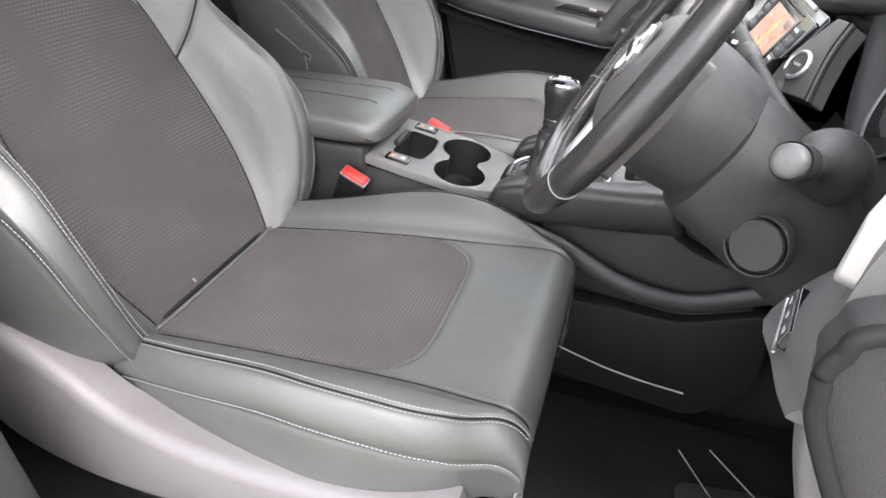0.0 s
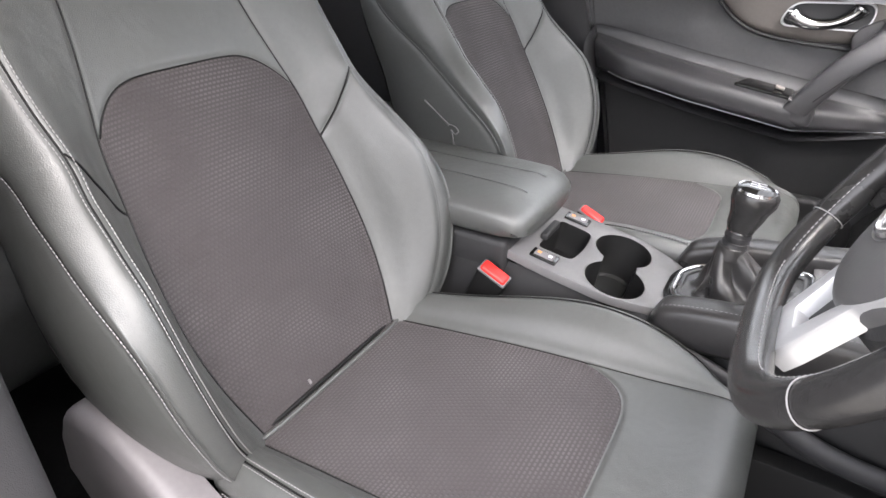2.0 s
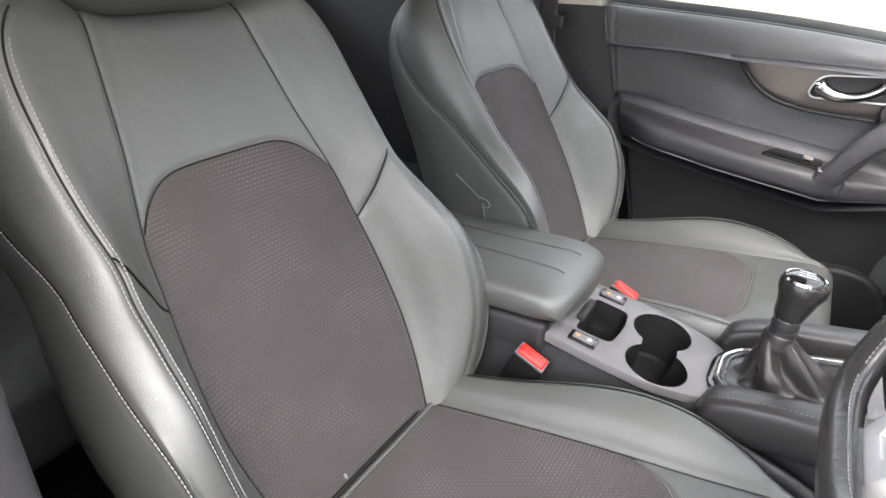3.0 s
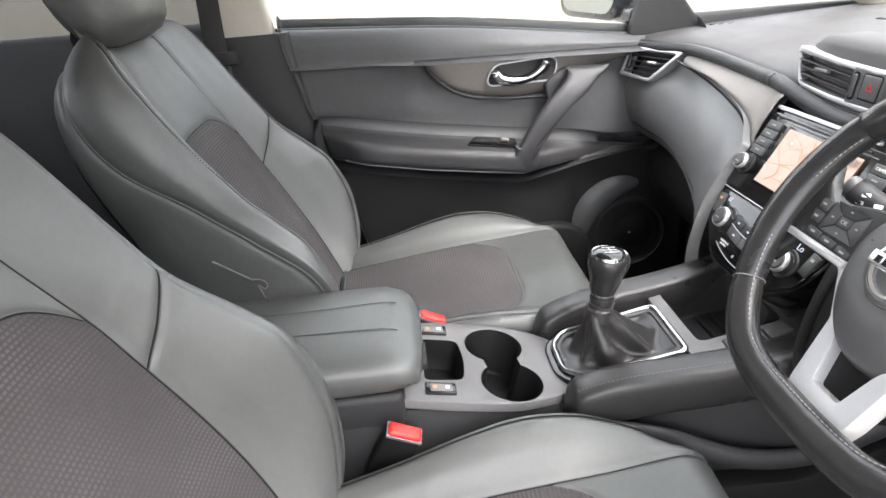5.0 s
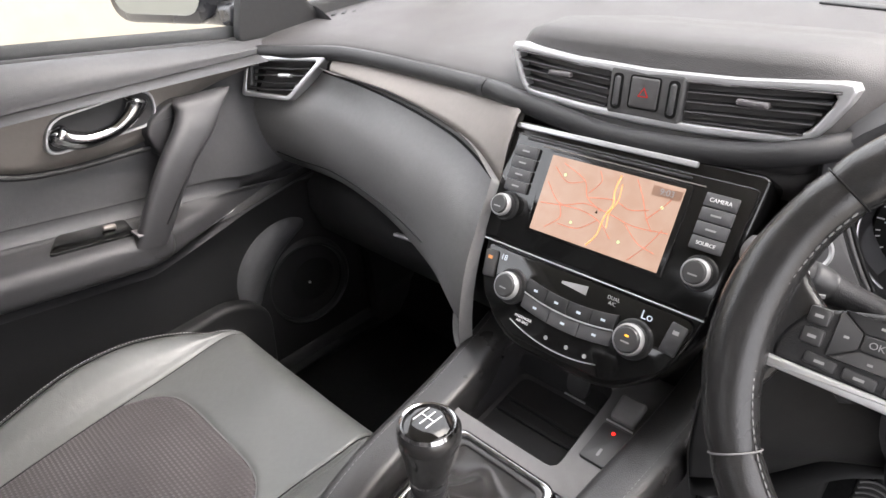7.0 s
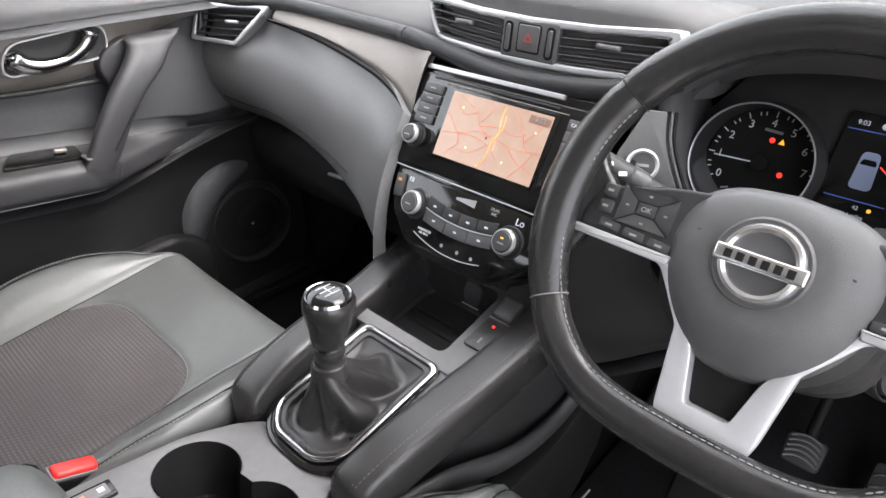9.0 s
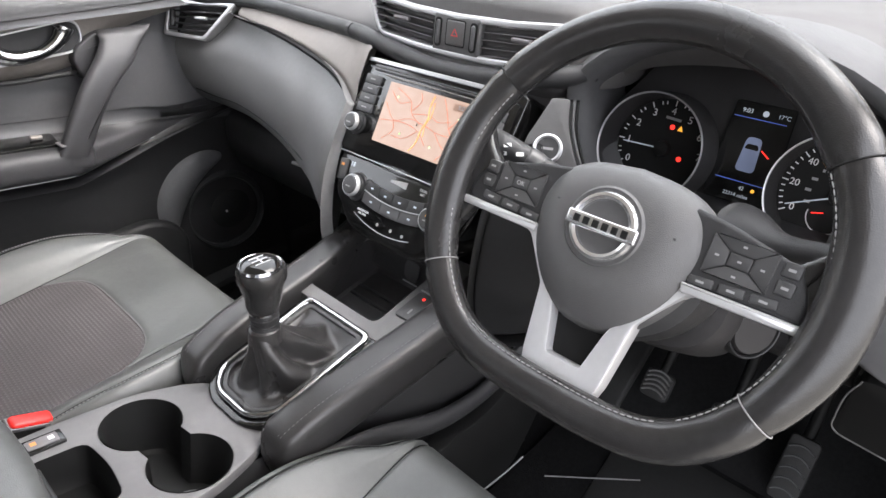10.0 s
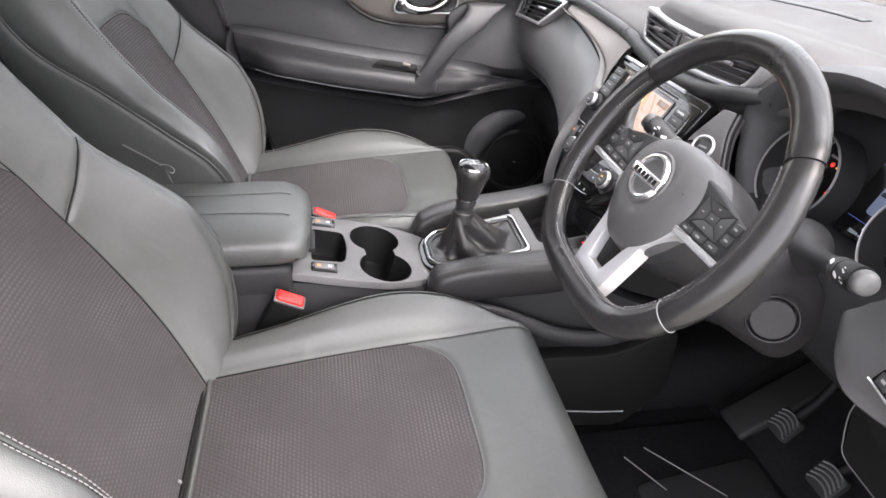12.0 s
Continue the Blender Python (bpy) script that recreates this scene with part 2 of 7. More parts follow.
def panel(f, u0, u1, v0, v1, nu=24, nv=40, tuck=0.003, edge=0.0045, back=0.012, flip=1.0):
    """A padded panel on the surface f(u, v): its rim is drawn in as at a seam, and turned under. u0 and u1 may depend on v."""
    cu = 0.5 - 0.5 * np.cos(np.linspace(0, np.pi, nu))
    cv = 0.5 - 0.5 * np.cos(np.linspace(0, np.pi, nv))
    cu, cv = 0.6 * cu + 0.4 * np.linspace(0, 1, nu), 0.6 * cv + 0.4 * np.linspace(0, 1, nv)
    P = np.zeros((nu, nv, 3))
    for j, b in enumerate(cv):
        for i, a in enumerate(cu):
            lo = v0(a) if callable(v0) else v0
            hi = v1(a) if callable(v1) else v1
            v = lo + (hi - lo) * b
            l, r = (u0(v) if callable(u0) else u0), (u1(v) if callable(u1) else u1)
            P[i, j] = f(l + (r - l) * a, v)
    du, dv = np.gradient(P, axis=0), np.gradient(P, axis=1)
    N = np.cross(du, dv)
    N /= np.linalg.norm(N, axis=2, keepdims=True) + 1e-12
    N *= flip
    su = np.concatenate([np.zeros((1, nv)), np.cumsum(np.linalg.norm(np.diff(P, axis=0), axis=2), 0)])
    sv = np.concatenate([np.zeros((nu, 1)), np.cumsum(np.linalg.norm(np.diff(P, axis=1), axis=2), 1)], 1)
    dist = np.minimum(np.minimum(su, su[-1:] - su), np.minimum(sv, sv[:, -1:] - sv))
    P = P - N * (tuck * np.exp(-((dist / edge) ** 2)))[..., None]
    v, faces = grid(P)
    uv = np.stack([su, sv], 2).reshape(-1, 2)
    ring = [(i, 0) for i in range(nu)] + [(nu - 1, j) for j in range(1, nv)] + [(i, nv - 1) for i in range(nu - 2, -1, -1)] + [(0, j) for j in range(nv - 2, 0, -1)]
    base = len(v)
    under = [P[i, j] - N[i, j] * back for i, j in ring]
    ids = [i * nv + j for i, j in ring]
    k = len(ring)
    for n in range(k):
        faces.append((ids[n], ids[(n + 1) % k], base + (n + 1) % k, base + n))
    verts = np.vstack([v, under])
    uv = np.vstack([uv, [uv[i] for i in ids]])
    if flip < 0:
        faces = [q[::-1] for q in faces]
    return mesh(verts, faces, uv)


def rbox(size, r=0.005, seg=3, at=(0, 0, 0), m=None):
    """A box with rounded edges."""
    bm = bmesh.new()
    bmesh.ops.create_cube(bm, size=1.0)
    bmesh.ops.scale(bm, vec=size, verts=bm.verts)
    if r:
        bmesh.ops.bevel(bm, geom=bm.edges[:], offset=min(r, min(size) * 0.49), segments=seg, affect="EDGES", profile=0.5)
    bmesh.ops.translate(bm, vec=at, verts=bm.verts)
    me = from_bm(bm)
    if m is not None:
        me.transform(m)
    return me


def slab(outline, depth, r=0.003, seg=2, m=None, sharp=35):
    """A plate from a plane outline (x, y), from z = -depth up to z = 0, with its upper edge rounded."""
    bm = bmesh.new()
    face = bm.faces.new([bm.verts.new((x, y, 0)) for x, y in outline])
    bmesh.ops.recalc_face_normals(bm, faces=[face])
    if face.normal.z < 0:
        face.normal_flip()
    top = bmesh.ops.extrude_face_region(bm, geom=[face])
    low = [e for e in top["geom"] if isinstance(e, bmesh.types.BMVert)]
    bmesh.ops.translate(bm, vec=(0, 0, -depth), verts=low)
    if r:
        es = [e for e in bm.edges if all(abs(v.co.z) < 1e-9 for v in e.verts)]
        bmesh.ops.bevel(bm, geom=es, offset=r, segments=seg, affect="EDGES", profile=0.5)
    me = from_bm(bm, sharp=sharp)
    if m is not None:
        me.transform(m)
    return me


def lathe(profile, seg=32, m=None, sharp=35):
    """A body turned round the z axis from (radius, z) pairs."""
    bm = bmesh.new()
    rings = []
    for r, z in profile:
        if r < 1e-6:
            rings.append([bm.verts.new((0, 0, z))])
        else:
            rings.append([bm.verts.new((r * math.cos(2 * math.pi * k / seg), r * math.sin(2 * math.pi * k / seg), z)) for k in range(seg)])
    for a, b in zip(rings, rings[1:]):
        for k in range(seg):
            l = (k + 1) % seg
            q = [a[k % len(a)], a[l % len(a)], b[l % len(b)], b[k % len(b)]]
            q = list(dict.fromkeys(q))
            if len(q) > 2:
                bm.faces.new(q)
    me = from_bm(bm, sharp=sharp)
    if m is not None:
        me.transform(m)
    return me


def sweep(path, radius, seg=10, closed=False, flat=1.0, up=(0, 0, 1)):
    """A tube along a path; radius a number or one for each point; flat squeezes it along up."""
    P = np.asarray(path, float)
    n = len(P)
    T = np.roll(P, -1, 0) - np.roll(P, 1, 0) if closed else np.gradient(P, axis=0)
    T /= np.linalg.norm(T, axis=1, keepdims=True) + 1e-12
    R = np.full(n, radius) if np.isscalar(radius) else np.asarray(radius, float)
    secs = []
    for p, t, r in zip(P, T, R):
        s = np.cross(t, up)
        s /= np.linalg.norm(s) + 1e-12
        w = np.cross(s, t)
        secs.append([p + r * (math.cos(a) * s + flat * math.sin(a) * w) for a in np.linspace(0, 2 * math.pi, seg, endpoint=False)])
    v, f = grid(secs, closed_u=closed, closed_v=True, cap=not closed)
    return mesh(v, f)


def frame_of(origin, normal, up=(0, 0, 1)):
    """A pose whose z is the normal and whose y leans to up; x lies to the right of one who looks at the face."""
    z = Vector(normal).normalized()
    x = Vector(up).cross(z).normalized()
    y = z.cross(x)
    return Matrix.Translation(origin) @ Matrix((x, y, z)).transposed().to_4x4()


def rounded(points, r, n=5):
    """A plane outline with its corners rounded."""
    out = []
    k = len(points)
    for i in range(k):
        p, a, b = np.array(points[i], float), np.array(points[i - 1], float), np.array(points[(i + 1) % k], float)
        rr = r[i] if isinstance(r, (list, tuple)) else r
        da, db = (a - p) / np.linalg.norm(a - p), (b - p) / np.linalg.norm(b - p)
        rr = min(rr, 0.48 * np.linalg.norm(a - p), 0.48 * np.linalg.norm(b - p))
        for t in np.linspace(0, 1, n):
            out.append(tuple((1 - t) ** 2 * (p + da * rr) + 2 * t * (1 - t) * p + t * t * (p + db * rr)))
    return out


def disc(r, n=32, cx=0.0, cy=0.0):
    return [(cx + r * math.cos(2 * math.pi * k / n), cy + r * math.sin(2 * math.pi * k / n)) for k in range(n)]


def ring_plate(outer, inner, depth, m=None, r=0.0):
    """A flat frame between two outlines with the same number of points."""
    n = len(outer)
    v, f = [], []
    for z in (0.0, -depth):
        v += [(*p, z) for p in outer] + [(*p, z) for p in inner]
    for k in range(n):
        l = (k + 1) % n
        f += [(k, l, n + l, n + k), (2 * n + l, 2 * n + k, 3 * n + k, 3 * n + l), (l, k, 2 * n + k, 2 * n + l), (n + k, n + l, 3 * n + l, 3 * n + k)]
    bm = bmesh.new()
    vs = [bm.verts.new(p) for p in v]
    for q in f:
        bm.faces.new([vs[i] for i in q])
    if r:
        es = [e for e in bm.edges if all(abs(w.co.z) < 1e-9 for w in e.verts)
              and sum(w.index < 0 or True for w in e.verts) and abs(e.link_faces[0].normal.z - e.link_faces[-1].normal.z) > 0.0]
        bm.normal_update()
        es = [e for e in bm.edges if all(abs(w.co.z) < 1e-9 for w in e.verts) and e.calc_face_angle(0) > 1.0]
        bmesh.ops.bevel(bm, geom=es, offset=r, segments=3, affect="EDGES", profile=0.5)
    me = from_bm(bm)
    if m is not None:
        me.transform(m)
    return me


def letters(text, size, m, depth=0.0003):
    """Lettering as a mesh, centred, in the x-y plane of m."""
    cu = bpy.data.curves.new("letters", "FONT")
    cu.body, cu.size, cu.align_x, cu.align_y, cu.extrude = text, size, "CENTER", "CENTER", depth
    ob = bpy.data.objects.new("letters", cu)
    me = bpy.data.meshes.new_from_object(ob)
    bpy.data.objects.remove(ob)
    me.transform(m)
    return me


def stitches(points, step=0.0075, length=0.0048, r=0.0008):
    """Short threads along a line of points, as one list of meshes' data."""
    P = np.asarray(points, float)
    d = np.concatenate([[0], np.cumsum(np.linalg.norm(np.diff(P, axis=0), axis=1))])
    v, f = [], []
    for a in np.arange(step, d[-1] - step, step):
        p = np.array([np.interp(a, d, P[:, k]) for k in range(3)])
        q = np.array([np.interp(a + length, d, P[:, k]) for k in range(3)])
        t = (q - p) / (np.linalg.norm(q - p) + 1e-12)
        s = np.cross(t, (0.3, 0.2, 0.93))
        s /= np.linalg.norm(s) + 1e-12
        w = np.cross(s, t)
        b = len(v)
        for c, k in ((p, 0.5), ((p + q) / 2, 1.0), (q, 0.5)):
            v += [c + r * k * o for o in (s, w, -s, -w)]
        for k in range(2):
            for n in range(4):
                f.append((b + 4 * k + n, b + 4 * k + (n + 1) % 4, b + 4 * k + 4 + (n + 1) % 4, b + 4 * k + 4 + n))
        f += [(b + 3, b + 2, b + 1, b), (b + 8, b + 9, b + 10, b + 11)]
    return v, f


def beside(f, u, vs, off=0.0012, flip=1.0):
    """A line on the surface f at u, lifted off it."""
    out = []
    for v in vs:
        a, b = f(u + 0.02, v) - f(u - 0.02, v), f(u, v + 0.002) - f(u, v - 0.002)
        n = np.cross(a, b)
        out.append(f(u, v) + flip * off * n / (np.linalg.norm(n) + 1e-12))
    return out


def stitch_mesh(lines, **how):
    v, f = [], []
    for line in lines:
        a, b = stitches(line, **how)
        f += [tuple(i + len(v) for i in q) for q in b]
        v += a
    return mesh(v, f, smooth=False)


def holed(outline, holes, depth, m=None, r=0.0):
    """A plate with holes through it, upper face at z = 0."""
    bm = bmesh.new()
    edges = []
    for loop in [outline, *holes]:
        vs = [bm.verts.new((x, y, 0)) for x, y in loop]
        edges += [bm.edges.new((vs[i - 1], vs[i])) for i in range(len(vs))]
    bmesh.ops.triangle_fill(bm, use_beauty=True, use_dissolve=False, edges=edges)
    bmesh.ops.recalc_face_normals(bm, faces=bm.faces)
    if bm.faces[:][0].normal.z < 0:
        bmesh.ops.reverse_faces(bm, faces=bm.faces)
    rim = [e for e in bm.edges if len(e.link_faces) == 1]
    ext = bmesh.ops.extrude_edge_only(bm, edges=rim)
    bmesh.ops.translate(bm, vec=(0, 0, -depth), verts=[v for v in ext["geom"] if isinstance(v, bmesh.types.BMVert)])
    if r:
        bmesh.ops.bevel(bm, geom=[e for e in rim if e.is_valid], offset=r, segments=2, affect="EDGES", profile=0.5)
    me = from_bm(bm)
    if m is not None:
        me.transform(m)
    return me


def pit(outline, depth, shrink=0.92, m=None, floor_r=0.0):
    """The lining of a hollow: walls that narrow downwards and a floor."""
    o = np.array(outline)
    c = o.mean(0)
    secs = [[(*(c + (p - c) * k), z) for p in o] for k, z in ((1.0, 0.0), (1.0 - (1 - shrink) * 0.5, -depth * 0.6), (shrink, -depth + 0.004), (shrink - 0.06, -depth))]
    v, f = grid(secs, closed_v=True)
    f.append(tuple(3 * len(o) + k for k in range(len(o))))
    bm = bmesh.new()
    vs = [bm.verts.new(p) for p in v]
    for q in f:
        bm.faces.new([vs[i] for i in q])
    me = from_bm(bm)
    me.flip_normals()
    if m is not None:
        me.transform(m)
    return me


# ---- ground and surroundings ----
GROUND = -0.36
solo("ground", mesh([(-400, -400, GROUND), (400, -400, GROUND), (400, 400, GROUND), (-400, 400, GROUND)], [(0, 1, 2, 3)]), CONCRETE, "pale dry concrete yard", "ground", kind="structure")
yard_wall = thing("yard_wall", (0, 5.5, GROUND), "cream rendered yard wall with a coping", "wall", kind="structure")
part("wall_face", rbox((24, 0.25, 2.3), 0.02, at=(0, 5.5, GROUND + 1.15)), RENDER_WALL, yard_wall)
part("coping", rbox((24, 0.4, 0.09), 0.02, at=(0, 5.5, GROUND + 2.345)), CONCRETE, yard_wall)
# height out of view is chosen to dim the light from ahead
house_wall = thing("front_wall", (6.5, 0, GROUND), "pale building wall beyond the windscreen", "wall", kind="structure")
part("wall_face", rbox((0.3, 26, 2.9), 0.02, at=(6.5, 2, GROUND + 1.45)), RENDER_WALL, house_wall)

# ---- the car's shell ----
shell = thing("car_body", (0, 0, GROUND), "dark car body with beige headlining, open driver's doorway", "car body", kind="structure")


def bar(points, w, d, mat, name, parent, label=""):
    """A pillar: a rounded box section swept along points (w along x, d along y)."""
    P = np.asarray(points, float)
    secs = []
    out = rounded([(-w / 2, -d / 2), (w / 2, -d / 2), (w / 2, d / 2), (-w / 2, d / 2)], min(w, d) * 0.3, 4)
    for p in P:
        secs.append([(p[0] + a, p[1] + b, p[2]) for a, b in out])
    return part(name, loft(secs), mat, parent, label)


# floor and tunnel
part("floor_pan", rbox((2.9, 1.5, 0.05), 0.01, at=(-0.05, 0, -0.03)), CARPET, shell, "black carpeted floor")
part("tunnel", rbox((2.4, 0.24, 0.16), 0.04, at=(-0.1, 0, 0.07)), CARPET, shell)
part("bulkhead", rbox((0.06, 1.5, 0.80), 0.02, at=(1.27, 0, 0.34)), CARPET, shell, "black carpeted bulkhead")
part("toe_board", mesh([(0.86, -0.74, -0.005), (1.24, -0.74, 0.4), (1.24, 0.74, 0.4), (0.86, 0.74, -0.005), (0.86, -0.74, -0.03), (1.26, -0.74, 0.38), (1.26, 0.74, 0.38), (0.86, 0.74, -0.03)],
                       [(0, 1, 2, 3), (7, 6, 5, 4), (0, 4, 5, 1), (1, 5, 6, 2), (2, 6, 7, 3), (3, 7, 4, 0)], smooth=False), CARPET, shell)
for sgn in (-1, 1):
    part("sill", rbox((2.6, 0.12, 0.13), 0.03, at=(-0.1, sgn * 0.79, 0.0)), HARD, shell, "black plastic door sill")
# roof and rear
roof_secs = []
for x in np.linspace(-1.5, 0.42, 14):
    row = []
    for a in np.linspace(-1, 1, 17):
        row.append((x, 0.66 * a, 1.235 - 0.05 * a**4 - 0.035 * ((x + 0.4) / 1.0) ** 2))
    roof_secs.append(row)
rv, rf = grid(roof_secs)
rv2 = np.vstack([rv, rv + (0, 0, 0.03)])
part("headlining", mesh(rv2, rf + [tuple(i + len(rv) for i in q[::-1]) for q in rf]), BEIGE, shell, "beige fabric headlining")
part("roof_skin", mesh(rv2 + (0, 0, 0.035), rf + [tuple(i + len(rv) for i in q[::-1]) for q in rf]), PAINT, shell)
part("tailgate", rbox((0.08, 1.4, 1.2), 0.03, at=(-1.6, 0, 0.45)), HARD, shell)
for sgn in (-1, 1):
    part("roof_rail", sweep(spline([(1.22, sgn * 0.72, 0.77), (0.85, sgn * 0.70, 0.99), (0.45, sgn * 0.66, 1.17), (-0.3, sgn * 0.64, 1.2), (-1.1, sgn * 0.64, 1.14), (-1.55, sgn * 0.66, 0.95)], 30), 0.045, 10), BEIGE, shell, "beige pillar and roof rail trim")
    bar([(-0.335, sgn * 0.66, 1.17), (-0.30, sgn * 0.70, 0.95), (-0.285, sgn * 0.73, 0.80)], 0.13, 0.05, BEIGE, "upper_centre_pillar", shell, "beige centre pillar trim")
    bar([(-0.285, sgn * 0.735, 0.80), (-0.255, sgn * 0.75, 0.6), (-0.22, sgn * 0.755, 0.3), (-0.2, sgn * 0.75, 0.0)], 0.19, 0.06, DOOR_DARK, "lower_centre_pillar", shell, "dark grey centre pillar trim")
    # rear flank
    part("footwell_side", rbox((0.62, 0.03, 0.80), 0.01, at=(0.99, sgn * 0.772, 0.36)), HARD, shell, "black footwell side trim")
    part("rear_side_pane", mesh([(-1.5, sgn * 0.757, 0.8), (-0.35, sgn * 0.757, 0.8), (-0.4, sgn * 0.68, 1.17), (-1.4, sgn * 0.68, 1.1), (-1.5, sgn * 0.761, 0.8), (-0.35, sgn * 0.761, 0.8), (-0.4, sgn * 0.684, 1.17), (-1.4, sgn * 0.684, 1.1)],
                                       [(0, 1, 2, 3), (7, 6, 5, 4), (0, 4, 5, 1), (1, 5, 6, 2), (2, 6, 7, 3), (3, 7, 4, 0)], smooth=False), PRIVACY, shell, "dark tinted rear window")
    part("rear_flank", rbox((1.25, 0.06, 0.9), 0.03, at=(-0.95, sgn * 0.76, 0.38)), DOOR_SOFT, shell, "dark rear door trim")
# windscreen
pane = part("windscreen", mesh([(1.24, -0.68, 0.765), (1.24, 0.68, 0.765), (0.43, 0.6, 1.185), (0.43, -0.6, 1.185), (1.245, -0.68, 0.769), (1.245, 0.68, 0.769), (0.435, 0.6, 1.19), (0.435, -0.6, 1.19)],
                               [(0, 1, 2, 3), (7, 6, 5, 4), (0, 4, 5, 1), (1, 5, 6, 2), (2, 6, 7, 3), (3, 7, 4, 0)], smooth=False), GLASS, shell, "clear windscreen")
pane.visible_shadow = False
part("front_body", rbox((1.0, 1.56, 0.78), 0.09, 4, at=(1.8, 0, 0.25)), PAINT, shell, "dark bonnet and wings")

# rear bench
bench = thing("rear_bench", (-0.9, 0, 0), "dark rear bench seat behind the front seats", "seat")
part("bench_cushion", rbox((0.5, 1.36, 0.2), 0.06, 4, at=(-0.88, 0, 0.24)), LEATHER, bench)
part("bench_back", rbox((0.16, 1.36, 0.62), 0.06, 4, m=pose(-1.2, 0, 0.6, 0, -22, 0)), LEATHER, bench)


# ---- front seats ----
LEAN = radians(26.5)
ES, EH = np.array([-math.sin(LEAN), 0, math.cos(LEAN)]), np.array([math.cos(LEAN), 0, math.sin(LEAN)])
BACK_W = [(-0.06, 0.178), (-0.025, 0.212), (0.02, 0.238), (0.1, 0.26), (0.2, 0.266), (0.3, 0.256), (0.345, 0.249), (0.4, 0.252), (0.46, 0.252), (0.54, 0.245), (0.585, 0.226), (0.615, 0.192), (0.632, 0.145)]
BACK_H = [(-0.06, 0.0), (-0.025, 0.036), (0.02, 0.067), (0.1, 0.10), (0.2, 0.11), (0.26, 0.092), (0.32, 0.07), (0.415, 0.053), (0.51, 0.044), (0.605, 0.036)]
BACK_P = [(-0.06, -0.02), (-0.02, 0.035), (0.05, 0.075), (0.155, 0.093), (0.255, 0.053), (0.352, 0.003), (0.454, -0.043), (0.55, -0.045), (0.605, -0.02)]
BACK_I = [(-0.06, 0.125), (0.0, 0.142), (0.06, 0.157), (0.13, 0.165), (0.22, 0.163), (0.3, 0.155), (0.35, 0.15), (0.4, 0.138), (0.46, 0.124), (0.6, 0.10), (0.65, 0.09)]
CUSH_W = [(-0.14, 0.212), (0.0, 0.232), (0.1, 0.247), (0.17, 0.255), (0.25, 0.25), (0.31, 0.232), (0.345, 0.212), (0.38, 0.202), (0.5, 0.192)]
CUSH_H = [(-0.14, 0.03), (-0.02, 0.04), (0.12, 0.055), (0.22, 0.046), (0.3, 0.022), (0.345, 0.004), (0.5, 0.0)]
CUSH_I = [(-0.14, 0.148), (0.1, 0.156), (0.25, 0.16), (0.345, 0.168), (0.5, 0.166)]


def across(ctrl, p):
    c = np.asarray(ctrl, float)
    c = np.vstack([2 * c[0] - c[1], c, 2 * c[-1] - c[-2]])
    c[0] = (-c[2][0], c[2][1])
    return cat(c, min(abs(p), 8 - 1e-6))


def back_point(p, s, yc):
    """The backrest's surface: p runs across it (0 the middle, 2 the inlay's seam, 4 the bolster's crest, 8 the rear edge), s up it."""
    w, hb, qi = along(BACK_W, s), along(BACK_H, s), along(BACK_I, s)
    qc = w - 0.034
    top = max(0.0, (s - 0.48) / 0.15)
    bend = max(0.0, abs(p) - 4) / 4
    s_in = s
    s -= 0.06 * bend ** 1.3 * max(0.0, (s - 0.36) / 0.27) ** 1.5
    hp, rear = along(BACK_P, s), along([(0.0, -0.115), (0.3, -0.112), (0.5, -0.095), (0.6, -0.085)], s)
    q, h = across([(0, 0), (qi * 0.55, 0.001), (qi, 0.008), (qi + (qc - qi) * 0.55, 0.008 + 0.5 * hb), (qc, hb), (w - 0.004, 0.5 * (hb + hp) + 0.006), (w, hp), (w - 0.002 - 0.012 * top, hp + 0.6 * (rear - hp)), (w - 0.018 - 0.03 * top, rear)], p)
    h -= 0.035 * max(0.0, (s_in - 0.575) / 0.055) ** 2 * (1 - bend)
    o = np.array([-0.138, yc, 0.306])
    return o + math.copysign(q, p) * np.array([0, 1, 0]) + s * ES + h * EH


def cushion_point(p, l, yc):
    """The cushion's surface: l runs forwards along it and over its front edge."""
    w, hb, qi = along(CUSH_W, l), along(CUSH_H, l), along(CUSH_I, l)
    qc = max(w - 0.02, qi + 0.01)
    q, h = across([(0, 0), (qi * 0.55, 0.0), (qi, 0.004), (qi + (qc - qi) * 0.5, 0.004 + 0.6 * hb), (qc, hb), (w - 0.002, hb - 0.02), (w, hb - 0.05), (w - 0.002, -0.065), (w - 0.006, -0.11)], p)
    x, drop = l, 0.0
    if l > 0.345:
        a = min((l - 0.345) / 0.048, math.pi / 2)
        rest = max(0.0, l - 0.345 - 0.048 * math.pi / 2)
        x, drop = 0.345 + 0.048 * math.sin(a) - 0.12 * rest, 0.048 * (1 - math.cos(a)) + rest
    crown = 0.006 * math.sin(math.pi * min(max((l + 0.14) / 0.49, 0), 1))
    return np.array([x, yc + math.copysign(q, p), 0.285 + 0.0963 * (x + 0.138) + h - drop + (crown if abs(p) < 2 else crown * max(0, (4 - abs(p)) / 2))])


